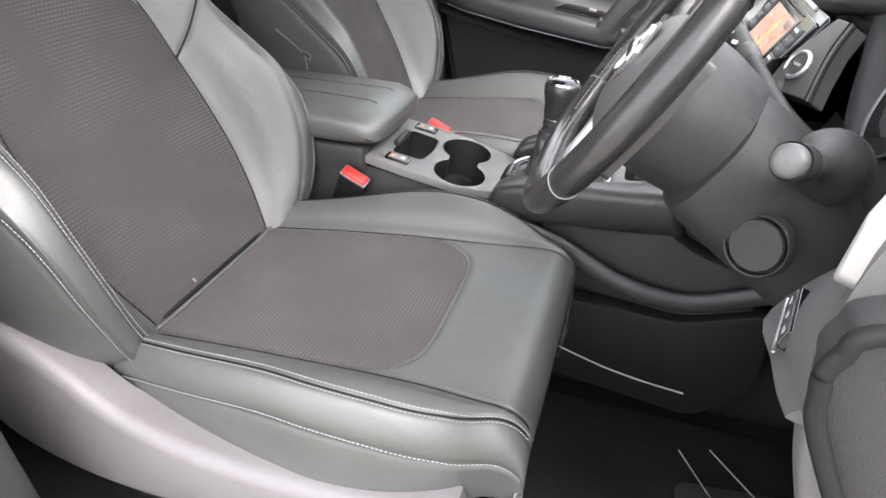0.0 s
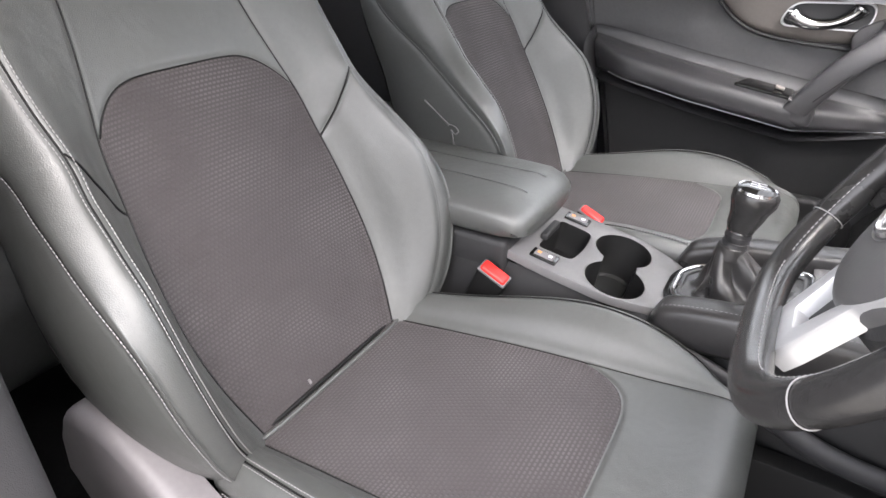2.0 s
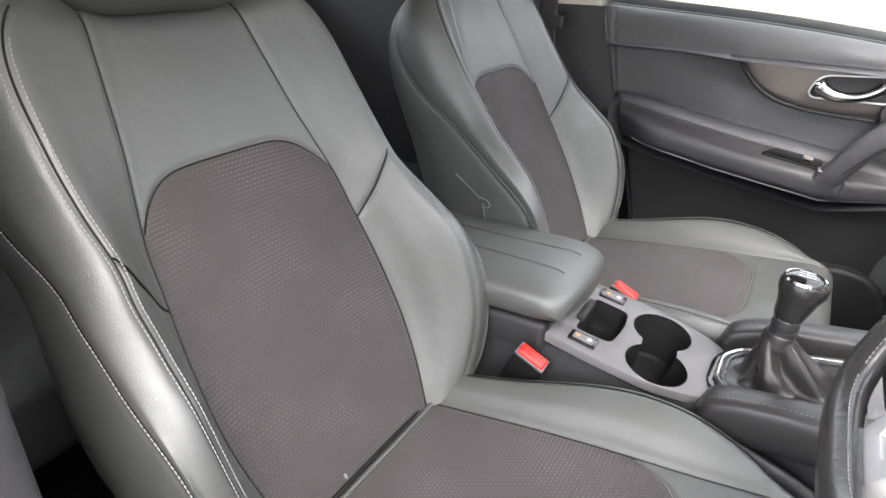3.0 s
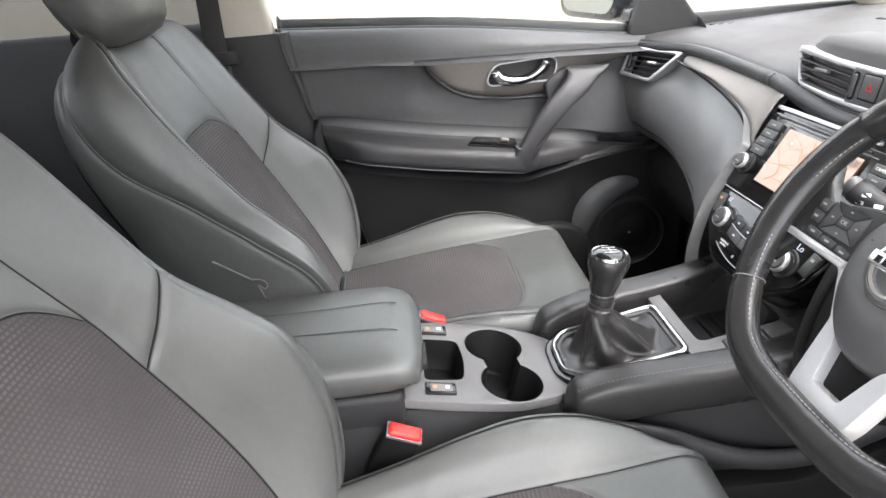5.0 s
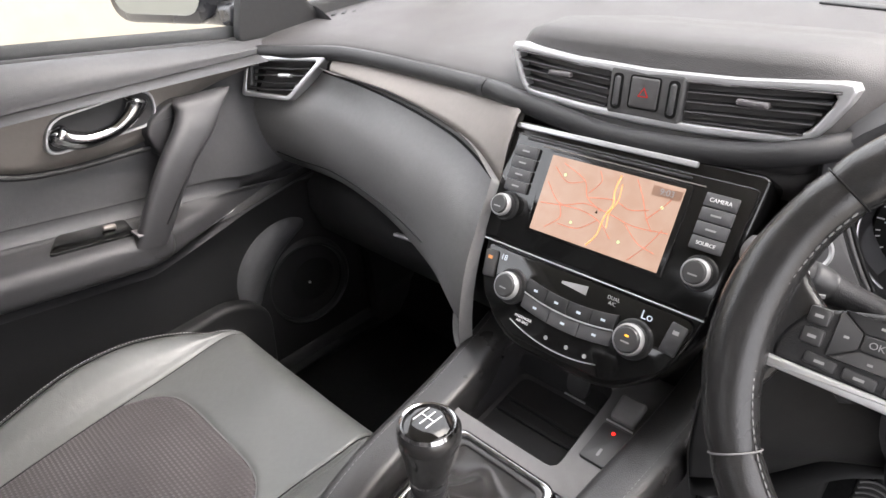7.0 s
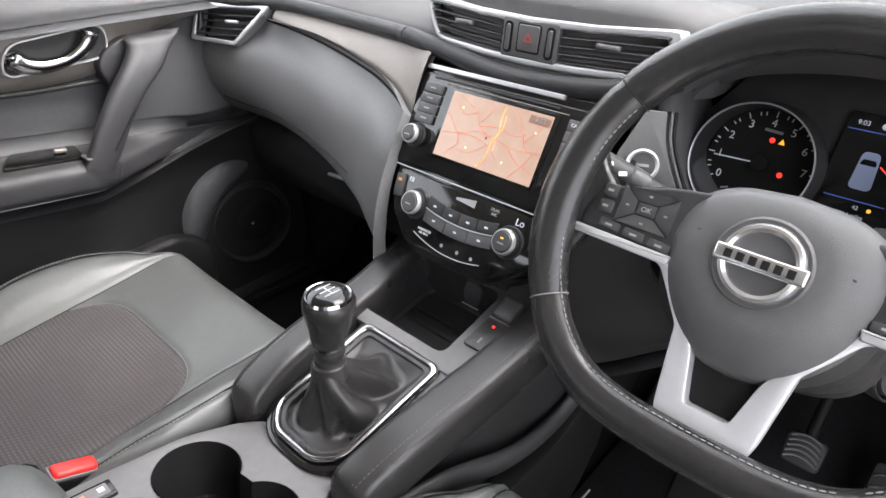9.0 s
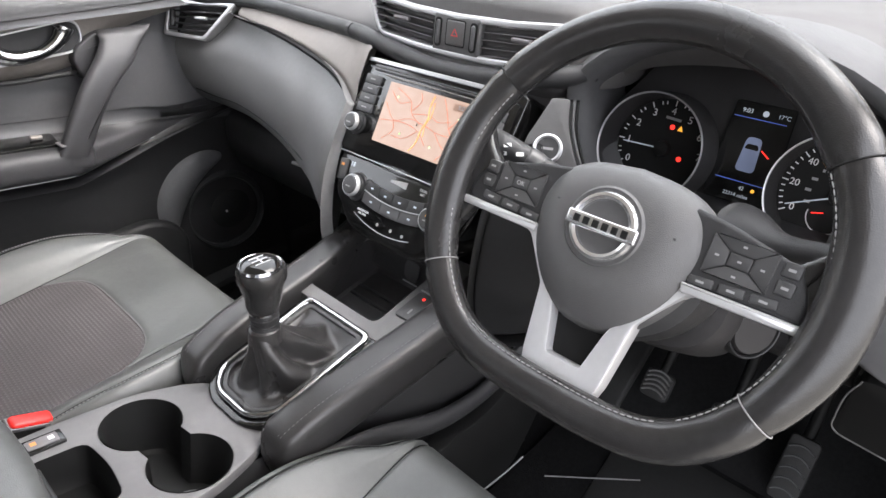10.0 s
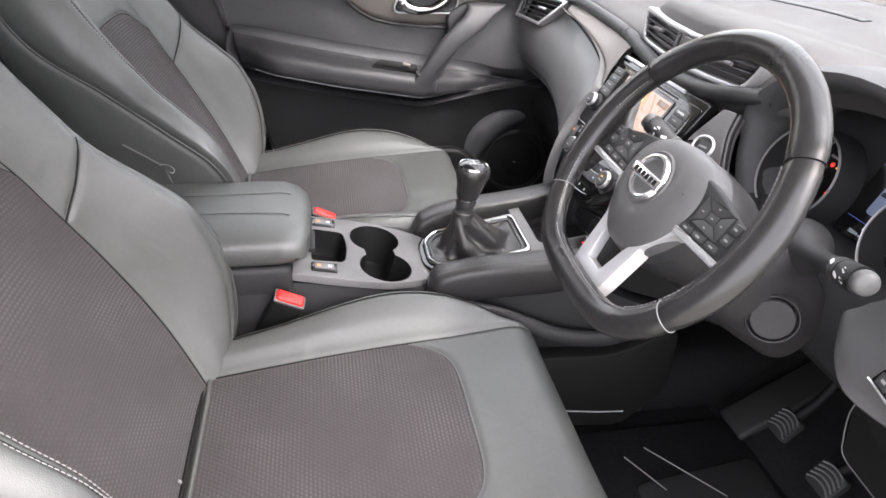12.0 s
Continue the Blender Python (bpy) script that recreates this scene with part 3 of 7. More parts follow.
def front_seat(yc, label, group, crest):
    seat = thing("front_seat", (0.1, yc, 0.0), label, "car seat", group)
    B, C = (lambda p, s: back_point(p, s, yc)), (lambda p, l: cushion_point(p, l, yc))
    top = lambda a: 0.42 - 0.062 * abs(2 * a - 1) ** 5
    part("backrest_inlay", panel(B, -2, 2, -0.05, top, 40, 50, flip=1), CLOTH, seat, "brownish grey woven cloth inlay")
    part("backrest_upper", panel(B, -2, 2, top, 0.632, 36, 30, flip=1), LEATHER, seat)
    part("backrest_core", panel(lambda p, s: B(p, s) - 0.02 * EH, -2.2, 2.2, -0.05, 0.575, 60, 40, back=0.03, tuck=0, flip=1), BLACK, seat)
    front = lambda a: 0.245 - 0.07 * abs(2 * a - 1) ** 5
    part("cushion_inlay", panel(C, -2, 2, -0.135, front, 40, 44, flip=-1), CLOTH, seat, "brownish grey woven cloth inlay")
    part("cushion_front", panel(C, -2, 2, front, 0.53, 40, 44, flip=-1), LEATHER, seat)
    part("cushion_core", panel(lambda p, l: C(p, l) - np.array([0, 0, 0.02]), -2.2, 2.2, -0.125, 0.45, 50, 40, tuck=0, back=0.1, flip=-1), BLACK, seat)
    lines, fine = [], []
    for sg in (-1, 1):
        notch = lambda a: 0.28 + 0.076 * (a if sg > 0 else 1 - a)
        a, b, c, d = (2, 4, 6, 8) if sg > 0 else (-4, -2, -6, -8)
        part("backrest_bolster", panel(B, a, b, -0.055, notch, 20, 44, flip=1), LEATHER, seat)
        part("backrest_shoulder", panel(B, a, b, notch, 0.63, 20, 34, flip=1), LEATHER, seat)
        lo, hi = (4, 6) if sg > 0 else (-6, -4)
        part("bolster_side", panel(B, lo, hi, -0.05, 0.628, 14, 60, flip=1), LEATHER, seat)
        lo, hi = (6, 8) if sg > 0 else (-8, -6)
        part("backrest_side", panel(B, lo, hi, -0.045, 0.625, 14, 50, flip=1), LEATHER, seat)
        part("cushion_bolster", panel(C, a, b, -0.135, 0.52, 20, 54, flip=-1), LEATHER, seat)
        lo, hi = (4, 6) if sg > 0 else (-6, -4)
        part("cushion_bolster_side", panel(C, lo, hi, -0.135, 0.51, 12, 54, flip=-1), LEATHER, seat)
        lo, hi = (6, 8) if sg > 0 else (-8, -6)
        part("cushion_side", panel(C, lo, hi, -0.13, 0.49, 12, 50, flip=-1), LEATHER, seat)
        # stitch lines beside the seams
        for p in crest if yc > 0 or sg < 0 else ():
            lines.append(beside(B, sg * p, np.linspace(-0.03, 0.57, 90)))
        for p in crest if yc > 0 or sg < 0 else ():
            lines.append(beside(C, sg * p, np.linspace(-0.12, 0.4, 76), flip=-1.0))
    for sg in (-1, 1):
        for p in (2, 4) if yc > 0 or sg < 0 else (2,):
            part("seam", sweep(beside(B, sg * p, np.linspace(-0.045, 0.6, 70), off=-0.0028), 0.0013, 6), BLACK, seat)
        for p in (2, 4):
            part("seam", sweep(beside(C, sg * p, np.linspace(-0.13, 0.4, 60), off=-0.0028 if p == 2 else -0.0016, flip=-1.0), 0.0012, 6), BLACK, seat)
        part("seam", sweep([B(sg * (2 + 2 * a), 0.28 + 0.076 * a) - 0.0028 * EH for a in np.linspace(0.02, 0.98, 20)], 0.0013, 6), BLACK, seat)
    part("seam", sweep([B(-2 + 4 * a, top(a)) - 0.0026 * EH for a in np.linspace(0.01, 0.99, 40)], 0.0012, 6), BLACK, seat)
    for ln in lines:
        part("stitching", stitch_mesh([ln], r=0.00075, length=0.0038, step=0.005), THREAD, seat, "pale grey seam stitching")
    # the crease between backrest and cushion: a black tube for its shade, and piping
    part("crease_shade", sweep([(-0.1275 - 0.012 * abs(a) ** 6, yc + 0.2 * a, 0.2905 + 0.02 * abs(a) ** 8) for a in np.linspace(-1, 1, 40)], 0.003, 8), BLACK, seat, "black tube for the shade in the gap behind the cushion")
    part("crease_piping", sweep([(-0.1185 - 0.012 * abs(a) ** 6, yc + 0.2 * a, 0.2895 + 0.02 * abs(a) ** 8) for a in np.linspace(-1, 1, 40)], 0.0036, 8), LEATHER, seat)
    # rear shell of the backrest
    rear = []
    for s in np.linspace(-0.1, 0.622, 16):
        l, r = B(-8, max(s, -0.045)), B(8, max(s, -0.045))
        row = []
        for a in np.linspace(0, 1, 13):
            row.append(l + (r - l) * a + (s - max(s, -0.045)) * ES - EH * 0.03 * (1 - (2 * a - 1) ** 4))
        rear.append(row)
    v, f = grid(rear)
    v2 = np.vstack([v, v + EH * 0.02])
    part("rear_shell", mesh(v2, [q[::-1] for q in f] + [tuple(i + len(v) for i in q) for q in f]), HARD, seat, "dark plastic rear shell")
    # headrest on two posts
    o = np.array([-0.138, yc, 0.306])
    hr = []
    for t in np.linspace(-1, 1, 17):
        k = max(0.02, 1 - abs(t) ** 3.2) ** 0.5
        sec = []
        for a in np.linspace(0, 2 * math.pi, 28, endpoint=False):
            ca, sa = math.cos(a), math.sin(a)
            q = 0.122 * math.copysign(abs(ca) ** 0.55, ca) * (0.55 + 0.45 * k) * (1 - 0.06 * t)
            h = 0.058 * math.copysign(abs(sa) ** 0.7, sa) * (0.35 + 0.65 * k)
            sec.append(o + np.array([0, q, 0]) + (0.692 + 0.1 * t) * ES + (h + 0.03 - 0.018 * (q / 0.12) ** 2) * EH)
        hr.append(sec)
    head_rest = part("headrest", loft(hr, sharp=60), LEATHER, seat, "charcoal leather headrest")
    for q in (-0.07, 0.07):
        part("headrest_post", sweep([o + np.array([0, q, 0]) + s * ES - 0.02 * EH for s in (0.54, 0.65)], 0.006, 10), CHROME, seat)
    # plastic cover at each side, and the frame on its rails
    for sg in (-1, 1):
        y = yc + sg * 0.245
        outline = spline([(-0.33, 0.30), (-0.3, 0.345), (-0.235, 0.35), (-0.16, 0.31), (-0.09, 0.262), (0.02, 0.236), (0.16, 0.235), (0.33, 0.255)], 40)
        lower = spline([(0.345, 0.19), (0.2, 0.155), (0.02, 0.125), (-0.15, 0.12), (-0.28, 0.16), (-0.34, 0.24)], 24)
        m = Matrix(((1, 0, 0, 0), (0, 0, sg, y + sg * 0.025), (0, 1, 0, 0), (0, 0, 0, 1)))
        part("side_cover", slab([tuple(q) for q in np.vstack([outline, lower])], 0.05, 0.018, 4, m), VALANCE, seat, "light grey moulded seat side cover")
        part("seat_rail", rbox((0.5, 0.04, 0.04), 0.006, at=(0.08, yc + sg * 0.19, 0.03)), HARD, seat)
    part("seat_frame", rbox((0.46, 0.44, 0.17), 0.03, at=(0.07, yc, 0.125)), BLACK, seat)
    return seat


driver_seat = front_seat(-0.37, "driver's seat in charcoal leather with brownish woven cloth inlays", "front seats", (3.86, 4.16, 5.9))
passenger_seat = front_seat(0.365, "passenger seat in charcoal leather with brownish woven cloth inlays", "front seats", (4.12,))
tag_loop = solo("fabric_tag", rbox((0.003, 0.004, 0.007), 0.001, m=pose(-0.128, -0.418, 0.306, 0, -26, 20)), THREAD, "tiny white cloth tag in the driver's seat crease", "tag")


# ---- centre console ----
console = thing("centre_console", (0.2, 0, 0.1), "centre console with grey top plate, cup holders and padded rails", "console")
side_secs = []
for x, w, z in ((-0.42, 0.105, 0.33), (-0.25, 0.108, 0.372), (-0.05, 0.108, 0.378), (0.08, 0.108, 0.362), (0.2, 0.095, 0.342), (0.3, 0.098, 0.335), (0.45, 0.12, 0.36), (0.58, 0.135, 0.40), (0.66, 0.14, 0.42)):
    side_secs.append([(x, w - 0.012, z), (x, w, z - 0.02), (x, w + 0.012, 0.2), (x, w + 0.02, 0.06), (x, -w - 0.02, 0.06), (x, -w - 0.012, 0.2), (x, -w, z - 0.02), (x, -w + 0.012, z)])
body_v, body_f = grid(side_secs, closed_v=True, cap=True)
# open top: leave out the faces between the two upper edges
body_f = [q for q in body_f if len(q) > 4 or not all(i % 8 in (0, 7) for i in q)]
part("side_body", mesh(body_v, body_f), LOWER_DOOR, console, "black grained plastic console sides")
for sg in (-1, 1):
    part("lower_moulding", sweep(spline([(0.25, sg * 0.128, 0.33), (0.35, sg * 0.135, 0.305), (0.46, sg * 0.148, 0.262), (0.555, sg * 0.152, 0.252), (0.625, sg * 0.155, 0.275), (0.69, sg * 0.16, 0.31)], 30), [0.017] * 30, 14, flat=0.55, up=(0, 1, 0)), DOOR_DARK, console, "dark grey side moulding")
# bright edge of the carpet trim at the tunnel's foot
part("kick_panel", slab(rounded([(0.14, 0.09), (0.62, 0.03), (0.7, 0.12), (0.69, 0.27), (0.56, 0.22), (0.44, 0.225), (0.14, 0.22)], 0.03), 0.03, 0.006, 2, Matrix(((1, 0, 0, 0), (0, 0, -1, -0.165), (0, 1, 0, 0), (0, 0, 0, 1)))), BLACK, console)

PLATE = pose(0.125, 0, 0.371, 0, 10.3, 0)
tray_o = rounded([(-0.092, -0.052), (-0.036, -0.05), (-0.03, 0.0), (-0.036, 0.05), (-0.092, 0.052)], [0.008, 0.012, 0.02, 0.012, 0.008], 4)
cup = []
c1, c2, cr = np.array((0.023, 0.043)), np.array((0.036, -0.05)), 0.0455
d12 = math.atan2(*(c2 - c1)[::-1])
for a in np.linspace(d12 + 0.62, d12 + 2 * math.pi - 0.62, 26):
    cup.append(tuple(c1 + cr * np.array((math.cos(a), math.sin(a)))))
for a in np.linspace(d12 + math.pi + 0.62, d12 + 3 * math.pi - 0.62, 26):
    cup.append(tuple(c2 + cr * np.array((math.cos(a), math.sin(a)))))
plate_o = rounded([(-0.19, -0.098), (-0.05, -0.104), (0.04, -0.102), (0.10, -0.082), (0.128, -0.062), (0.128, 0.062), (0.10, 0.082), (0.04, 0.102), (-0.05, 0.104), (-0.19, 0.098)], 0.018, 4)
plate = part("top_plate", holed(plate_o, [tray_o, cup], 0.014, PLATE, 0.003), GREY_HARD, console, "satin grey plastic top plate")
part("storage_tray", pit(tray_o, 0.05, 0.9, PLATE), BLACK, plate, "black lined storage tray")
part("cup_holder", pit(cup, 0.075, 0.86, PLATE), BLACK, plate, "black double cup holder")
part("cup_base", lathe([(0, 0.002), (0.024, 0.002), (0.027, 0.0), (0, -0.002)], 28, PLATE @ pose(0.034, -0.046, -0.072)), DASH_PAD, plate, "round mat in the cup holder")
for sg in (-1, 1):
    sw = part("seat_heater_switch", slab(rounded([(-0.098, -0.012), (-0.055, -0.012), (-0.055, 0.012), (-0.098, 0.012)], 0.002), 0.004, 0.001, 2, PLATE @ pose(0.005, sg * 0.076, 0.0035)), GLOSS, plate, "black rocker switch with pale marks")
    part("rocker", slab(rounded([(-0.016, -0.008), (0.016, -0.008), (0.016, 0.008), (-0.016, 0.008)], 0.002), 0.003, 0.0008, 2, PLATE @ pose(-0.0715, sg * 0.076, 0.0052)), VALANCE, sw, "pale grey rocker")
    for k in (-0.009, 0.009):
        part("switch_mark", slab([(-0.003, -0.003), (0.003, -0.003), (0.003, 0.003), (-0.003, 0.003)], 0.0004, 0, 1, PLATE @ pose(-0.0715 + k, sg * 0.076, 0.0056)), WHITE if k > 0 else AMBER_PRINT, sw)

# armrest lid
rest = []
for x, k in ((-0.345, 0.72), (-0.338, 0.9), (-0.32, 0.98), (-0.2, 1.0), (-0.05, 1.0), (-0.012, 0.985), (0.01, 0.94), (0.021, 0.85), (0.025, 0.7)):
    sec = []
    for a in np.linspace(0, 2 * math.pi, 36, endpoint=False):
        ca, sa = math.cos(a), math.sin(a)
        y = 0.118 * (0.4 + 0.6 * k) * math.copysign(abs(ca) ** 0.45, ca)
        z = 0.4365 + 0.0295 * k * math.copysign(abs(sa) ** 0.55, sa) + (0.004 * math.cos(y * 13) if sa > 0 else 0) - 0.03 * max(0.0, (x + 0.02) / 0.06) ** 2 * (1 if sa > 0 else -0.2)
        sec.append((x + (0.012 * (1 - (y / 0.118) ** 2) if x > 0 else 0), y, z))
    rest.append(sec)
armrest = thing("armrest_box", (-0.15, 0, 0.38), "charcoal leather armrest lid on the centre console", "armrest")
lid = part("armrest_lid", loft(rest, sharp=70), LEATHER, armrest)
seam_lines = [[(x, sg * (0.038 + 0.006 * math.sin(x * 9)), 0.4697 - 0.03 * max(0.0, (x + 0.02) / 0.06) ** 2) for x in np.linspace(-0.31, 0.003, 30)] for sg in (-1, 1)]
for ln in seam_lines:
    part("lid_seam", sweep([(x, y, z + 0.0006) for x, y, z in ln], 0.0009, 8), LEATHER, lid)
part("lid_base", rbox((0.37, 0.214, 0.064), 0.012, at=(-0.18, 0, 0.376)), HARD, armrest, "black bin under the lid")
part("lid_latch", rbox((0.012, 0.06, 0.012), 0.003, at=(0.034, 0, 0.392)), HARD, armrest)
cable = thing("loose_cord", (-0.19, 0.08, 0.47), "thin pale rod with a small loop lying over the armrest", "cord")
part("rod", sweep([(-0.268, 0.094, 0.539), (-0.24, 0.093, 0.52), (-0.213, 0.091, 0.5015)], 0.0019, 10), GREY_HARD, cable)
part("loop", sweep(spline([(-0.216, 0.092, 0.503), (-0.203, 0.094, 0.5), (-0.193, 0.09, 0.494), (-0.196, 0.084, 0.489), (-0.206, 0.087, 0.494), (-0.203, 0.087, 0.484), (-0.198, 0.082, 0.474), (-0.194, 0.077, 0.471)], 50), 0.0014, 8), GREY_HARD, cable, "small grey loop")

# padded rails beside the gear lever
for sg in (-1, 1):
    P = spline([(0.226, sg * 0.094, 0.345), (0.25, sg * 0.1, 0.368), (0.32, sg * 0.108, 0.386), (0.45, sg * 0.118, 0.4), (0.56, sg * 0.128, 0.42), (0.64, sg * 0.135, 0.45)], 36)
    secs = []
    for i, p in enumerate(P):
        k = min(1.0, (i + 0.6) / 6) ** 0.5
        sec = []
        for a in np.linspace(0, 2 * math.pi, 20, endpoint=False):
            ca, sa = math.cos(a), math.sin(a)
            sec.append((p[0], p[1] + 0.0265 * k * math.copysign(abs(ca) ** 0.55, ca), p[2] + (0.017 if sa > 0 else 0.055) * k * math.copysign(abs(sa) ** 0.55, sa)))
        secs.append(sec)
    rail = part("padded_rail", loft(secs, sharp=70), LEATHER_BOOT, console, "black leather padded rail")
    part("rail_stitching", stitch_mesh([[p + np.array([0, -sg * dy + sg * 0.012, 0.0172 - 0.15 * dy]) for p in P[4:]] for dy in (0.0, 0.005)], length=0.0036, step=0.006, r=0.00035), THREAD, rail)

# gear lever
GEAR = pose(0.333, 0, 0.375, 0, -10.5, 0)
lever = thing("gear_lever", (0.31, 0, 0.37), "manual gear lever with black boot and chrome surround", "gear lever")
gear_o = [(-0.098, -0.036), (-0.072, -0.066), (0.09, -0.07), (0.09, 0.07), (-0.072, 0.066), (-0.098, 0.036)]


def inset(points, d):
    p = np.array(points, float)
    n = len(p)
    out = []
    for i in range(n):
        a, b = p[i] - p[i - 1], p[(i + 1) % n] - p[i]
        na, nb = np.array((-a[1], a[0])) / np.linalg.norm(a), np.array((-b[1], b[0])) / np.linalg.norm(b)
        out.append(tuple(p[i] + d * (na + nb) / (1 + na @ nb)))
    return out


part("surround", ring_plate(rounded(inset(gear_o, -0.009), 0.022, 8), rounded(inset(gear_o, 0.001), 0.016, 8), 0.02, GEAR @ pose(0, 0, 0.0), 0.002), GLOSS, lever, "gloss black outer surround")
part("chrome_ring", ring_plate(rounded(inset(gear_o, 0.0012), 0.016, 8), rounded(inset(gear_o, 0.0095), 0.012, 8), 0.012, GEAR @ pose(0, 0, 0.007), 0.0042), CHROME, lever, "polished chrome frame")
part("inner_frame", ring_plate(rounded(inset(gear_o, 0.0095), 0.012, 8), rounded(inset(gear_o, 0.0165), 0.01, 8), 0.014, GEAR @ pose(0, 0, 0.003), 0.002), LEATHER_BOOT, lever)
boot = []
rim = rounded(inset(gear_o, 0.015), 0.016, 10)
rim = np.array([np.array(rim[i]) + (np.array(rim[(i + 1) % len(rim)]) - np.array(rim[i])) * f for i in range(len(rim)) for f in ((0.0,) if math.dist(rim[i], rim[(i + 1) % len(rim)]) < 0.006 else np.linspace(0, 1, 12, endpoint=False))])
nb = len(rim)
neck = np.array((-0.02, 0.0))
for t in np.linspace(0, 1, 30):
    row = []
    for k, p in enumerate(rim):
        a = math.atan2(p[1], p[0])
        top_p = neck * 1.0 + 0.0175 * np.array((math.cos(a), math.sin(a)))
        e = t ** 0.85
        q = p * (1 - e) + top_p * e
        fold = (0.0095 * math.sin(3 * a + 0.6 + 1.6 * t) + 0.0045 * math.sin(7 * a + 3 * t + 1.3 * math.sin(2 * a)) + 0.0016 * math.sin(13 * a - 5 * t)) * math.sin(math.pi * t) ** 0.8
        n = (p - neck) / np.linalg.norm(p - neck)
        q = q + n * fold
        z = 0.07 * t ** 2.1 - 0.006 * math.sin(math.pi * min(1, t * 2.2)) + 0.005 * math.sin(4 * a + 5 * t) * math.sin(math.pi * t)
        row.append((q[0], q[1], z))
    boot.append(row)
bv, bf = grid(boot, closed_v=True)
part("gaiter", mesh(bv, [q[::-1] for q in bf], smooth=True), LEATHER_BOOT, lever, "creased black leather gaiter", GEAR)
STICK = pose(0.306, 0, 0.44, 0, 4, 0)
part("gaiter_cuff", lathe([(0.0, -0.016), (0.0215, -0.016), (0.0205, -0.006), (0.0195, 0.002), (0.0175, 0.004), (0.0, 0.004)], 28, STICK @ pose(-0.002, 0, 0)), LEATHER_BOOT, lever)
part("collar", lathe([(0.0, 0.0), (0.0165, 0.0), (0.018, 0.004), (0.0165, 0.009), (0.0165, 0.013), (0.018, 0.018), (0.0165, 0.0265), (0.0, 0.0265)], 28, STICK), HARD, lever)
for dz in (0.0, -0.009, -0.0185):
    part("collar_ring", lathe([(0.0145, 0.0262 + dz), (0.0182, 0.0266 + dz), (0.0182, 0.0292 + dz), (0.0145, 0.0296 + dz)], 28, STICK), CHROME if dz == 0 else HARD, lever, "chrome collar ring" if dz == 0 else "")
kn = []
for z, rx, ry, ox in ((0.0295, 0.0165, 0.0165, 0.0), (0.036, 0.0185, 0.018, 0.0), (0.047, 0.0205, 0.0195, 0.002), (0.06, 0.0228, 0.0215, 0.003), (0.072, 0.0272, 0.0252, 0.004), (0.083, 0.0275, 0.0255, 0.004), (0.0895, 0.0245, 0.0225, 0.004), (0.0925, 0.017, 0.016, 0.004)):
    kn.append([(ox + 1.1 * rx * math.cos(a), 1.12 * ry * math.sin(a), z) for a in np.linspace(0, 2 * math.pi, 32, endpoint=False)])
knob = part("knob", loft(kn, sharp=60), LEATHER_WHEEL, lever, "black leather knob")
knob.data.transform(STICK)
part("knob_cap", lathe([(0.0, 0.0955), (0.014, 0.095), (0.0215, 0.0927), (0.0242, 0.0893), (0.0, 0.087)], 32, STICK @ pose(0.003, 0, 0.0005)), GLOSS, knob, "gloss black cap with a silver shift pattern")
part("cap_ring", lathe([(0.0236, 0.0895), (0.0255, 0.0908), (0.0272, 0.0875), (0.0243, 0.0865)], 32, STICK @ pose(0.003, 0, 0.0008)), CHROME, knob, "bright ring round the cap")
for y in (-0.008, 0.0, 0.008):
    part("shift_line", rbox((0.02, 0.0012, 0.0008), 0.0, m=STICK @ pose(0.003, y, 0.0962)), SILVER, knob)
part("shift_line", rbox((0.0012, 0.017, 0.0008), 0.0, m=STICK @ pose(0.003, 0, 0.0963)), SILVER, knob)
part("knob_accent", slab(rounded([(-0.006, -0.02), (0.006, -0.02), (0.011, 0.02), (-0.011, 0.02)], 0.003), 0.006, 0.0015, 2, STICK @ frame_of((-0.0205, 0, 0.054), (-1, 0, -0.22))), GLOSS, knob, "gloss black accent")

# storage pocket and parking brake ahead of the lever
FRONT = pose(0.505, 0, 0.407, 0, -9, 0)
pock_o = rounded([(-0.068, -0.05), (0.06, -0.046), (0.06, 0.1), (-0.068, 0.1)], 0.014, 4)
fplate_o = rounded([(-0.09, -0.108), (0.10, -0.118), (0.10, 0.118), (-0.09, 0.108)], 0.01)
fp = part("front_plate", holed(fplate_o, [pock_o], 0.012, FRONT, 0.002), GREY_HARD, console, "satin grey plate round the pocket")
part("pocket", pit(pock_o, 0.06, 0.92, FRONT), END_CAP, fp, "black storage pocket")
part("pocket_rib", rbox((0.004, 0.12, 0.006), 0.001, m=FRONT @ pose(-0.01, 0.026, -0.057)), HARD, fp)
part("pocket_rib", rbox((0.004, 0.12, 0.006), 0.001, m=FRONT @ pose(0.01, 0.026, -0.057)), HARD, fp)
back_wall = part("pocket_back", slab(rounded([(-0.075, -0.05), (0.075, -0.05), (0.075, 0.06), (-0.075, 0.06)], 0.012), 0.01, 0.003, 2, frame_of((0.572, 0.028, 0.42), (-1, 0, 0.25))), HARD, fp)
part("socket_cover", slab(rounded([(-0.016, -0.018), (0.016, -0.018), (0.016, 0.018), (-0.016, 0.018)], 0.0155), 0.006, 0.002, 2, frame_of((0.561, 0.004, 0.395), (-1, 0, 0.25))), BUTTON, fp, "round-cornered socket cover")
part("socket_edge", rbox((0.03, 0.0016, 0.0016), 0.0, m=frame_of((0.556, 0.004, 0.376), (-1, 0, 0.25))), SILVER, fp)
pb = part("parking_brake_switch", slab(rounded([(-0.04, -0.017), (0.012, -0.017), (0.012, 0.017), (-0.04, 0.017)], 0.004), 0.006, 0.0015, 2, FRONT @ pose(0.0, -0.078, 0.004)), BUTTON, fp, "electric parking brake switch")
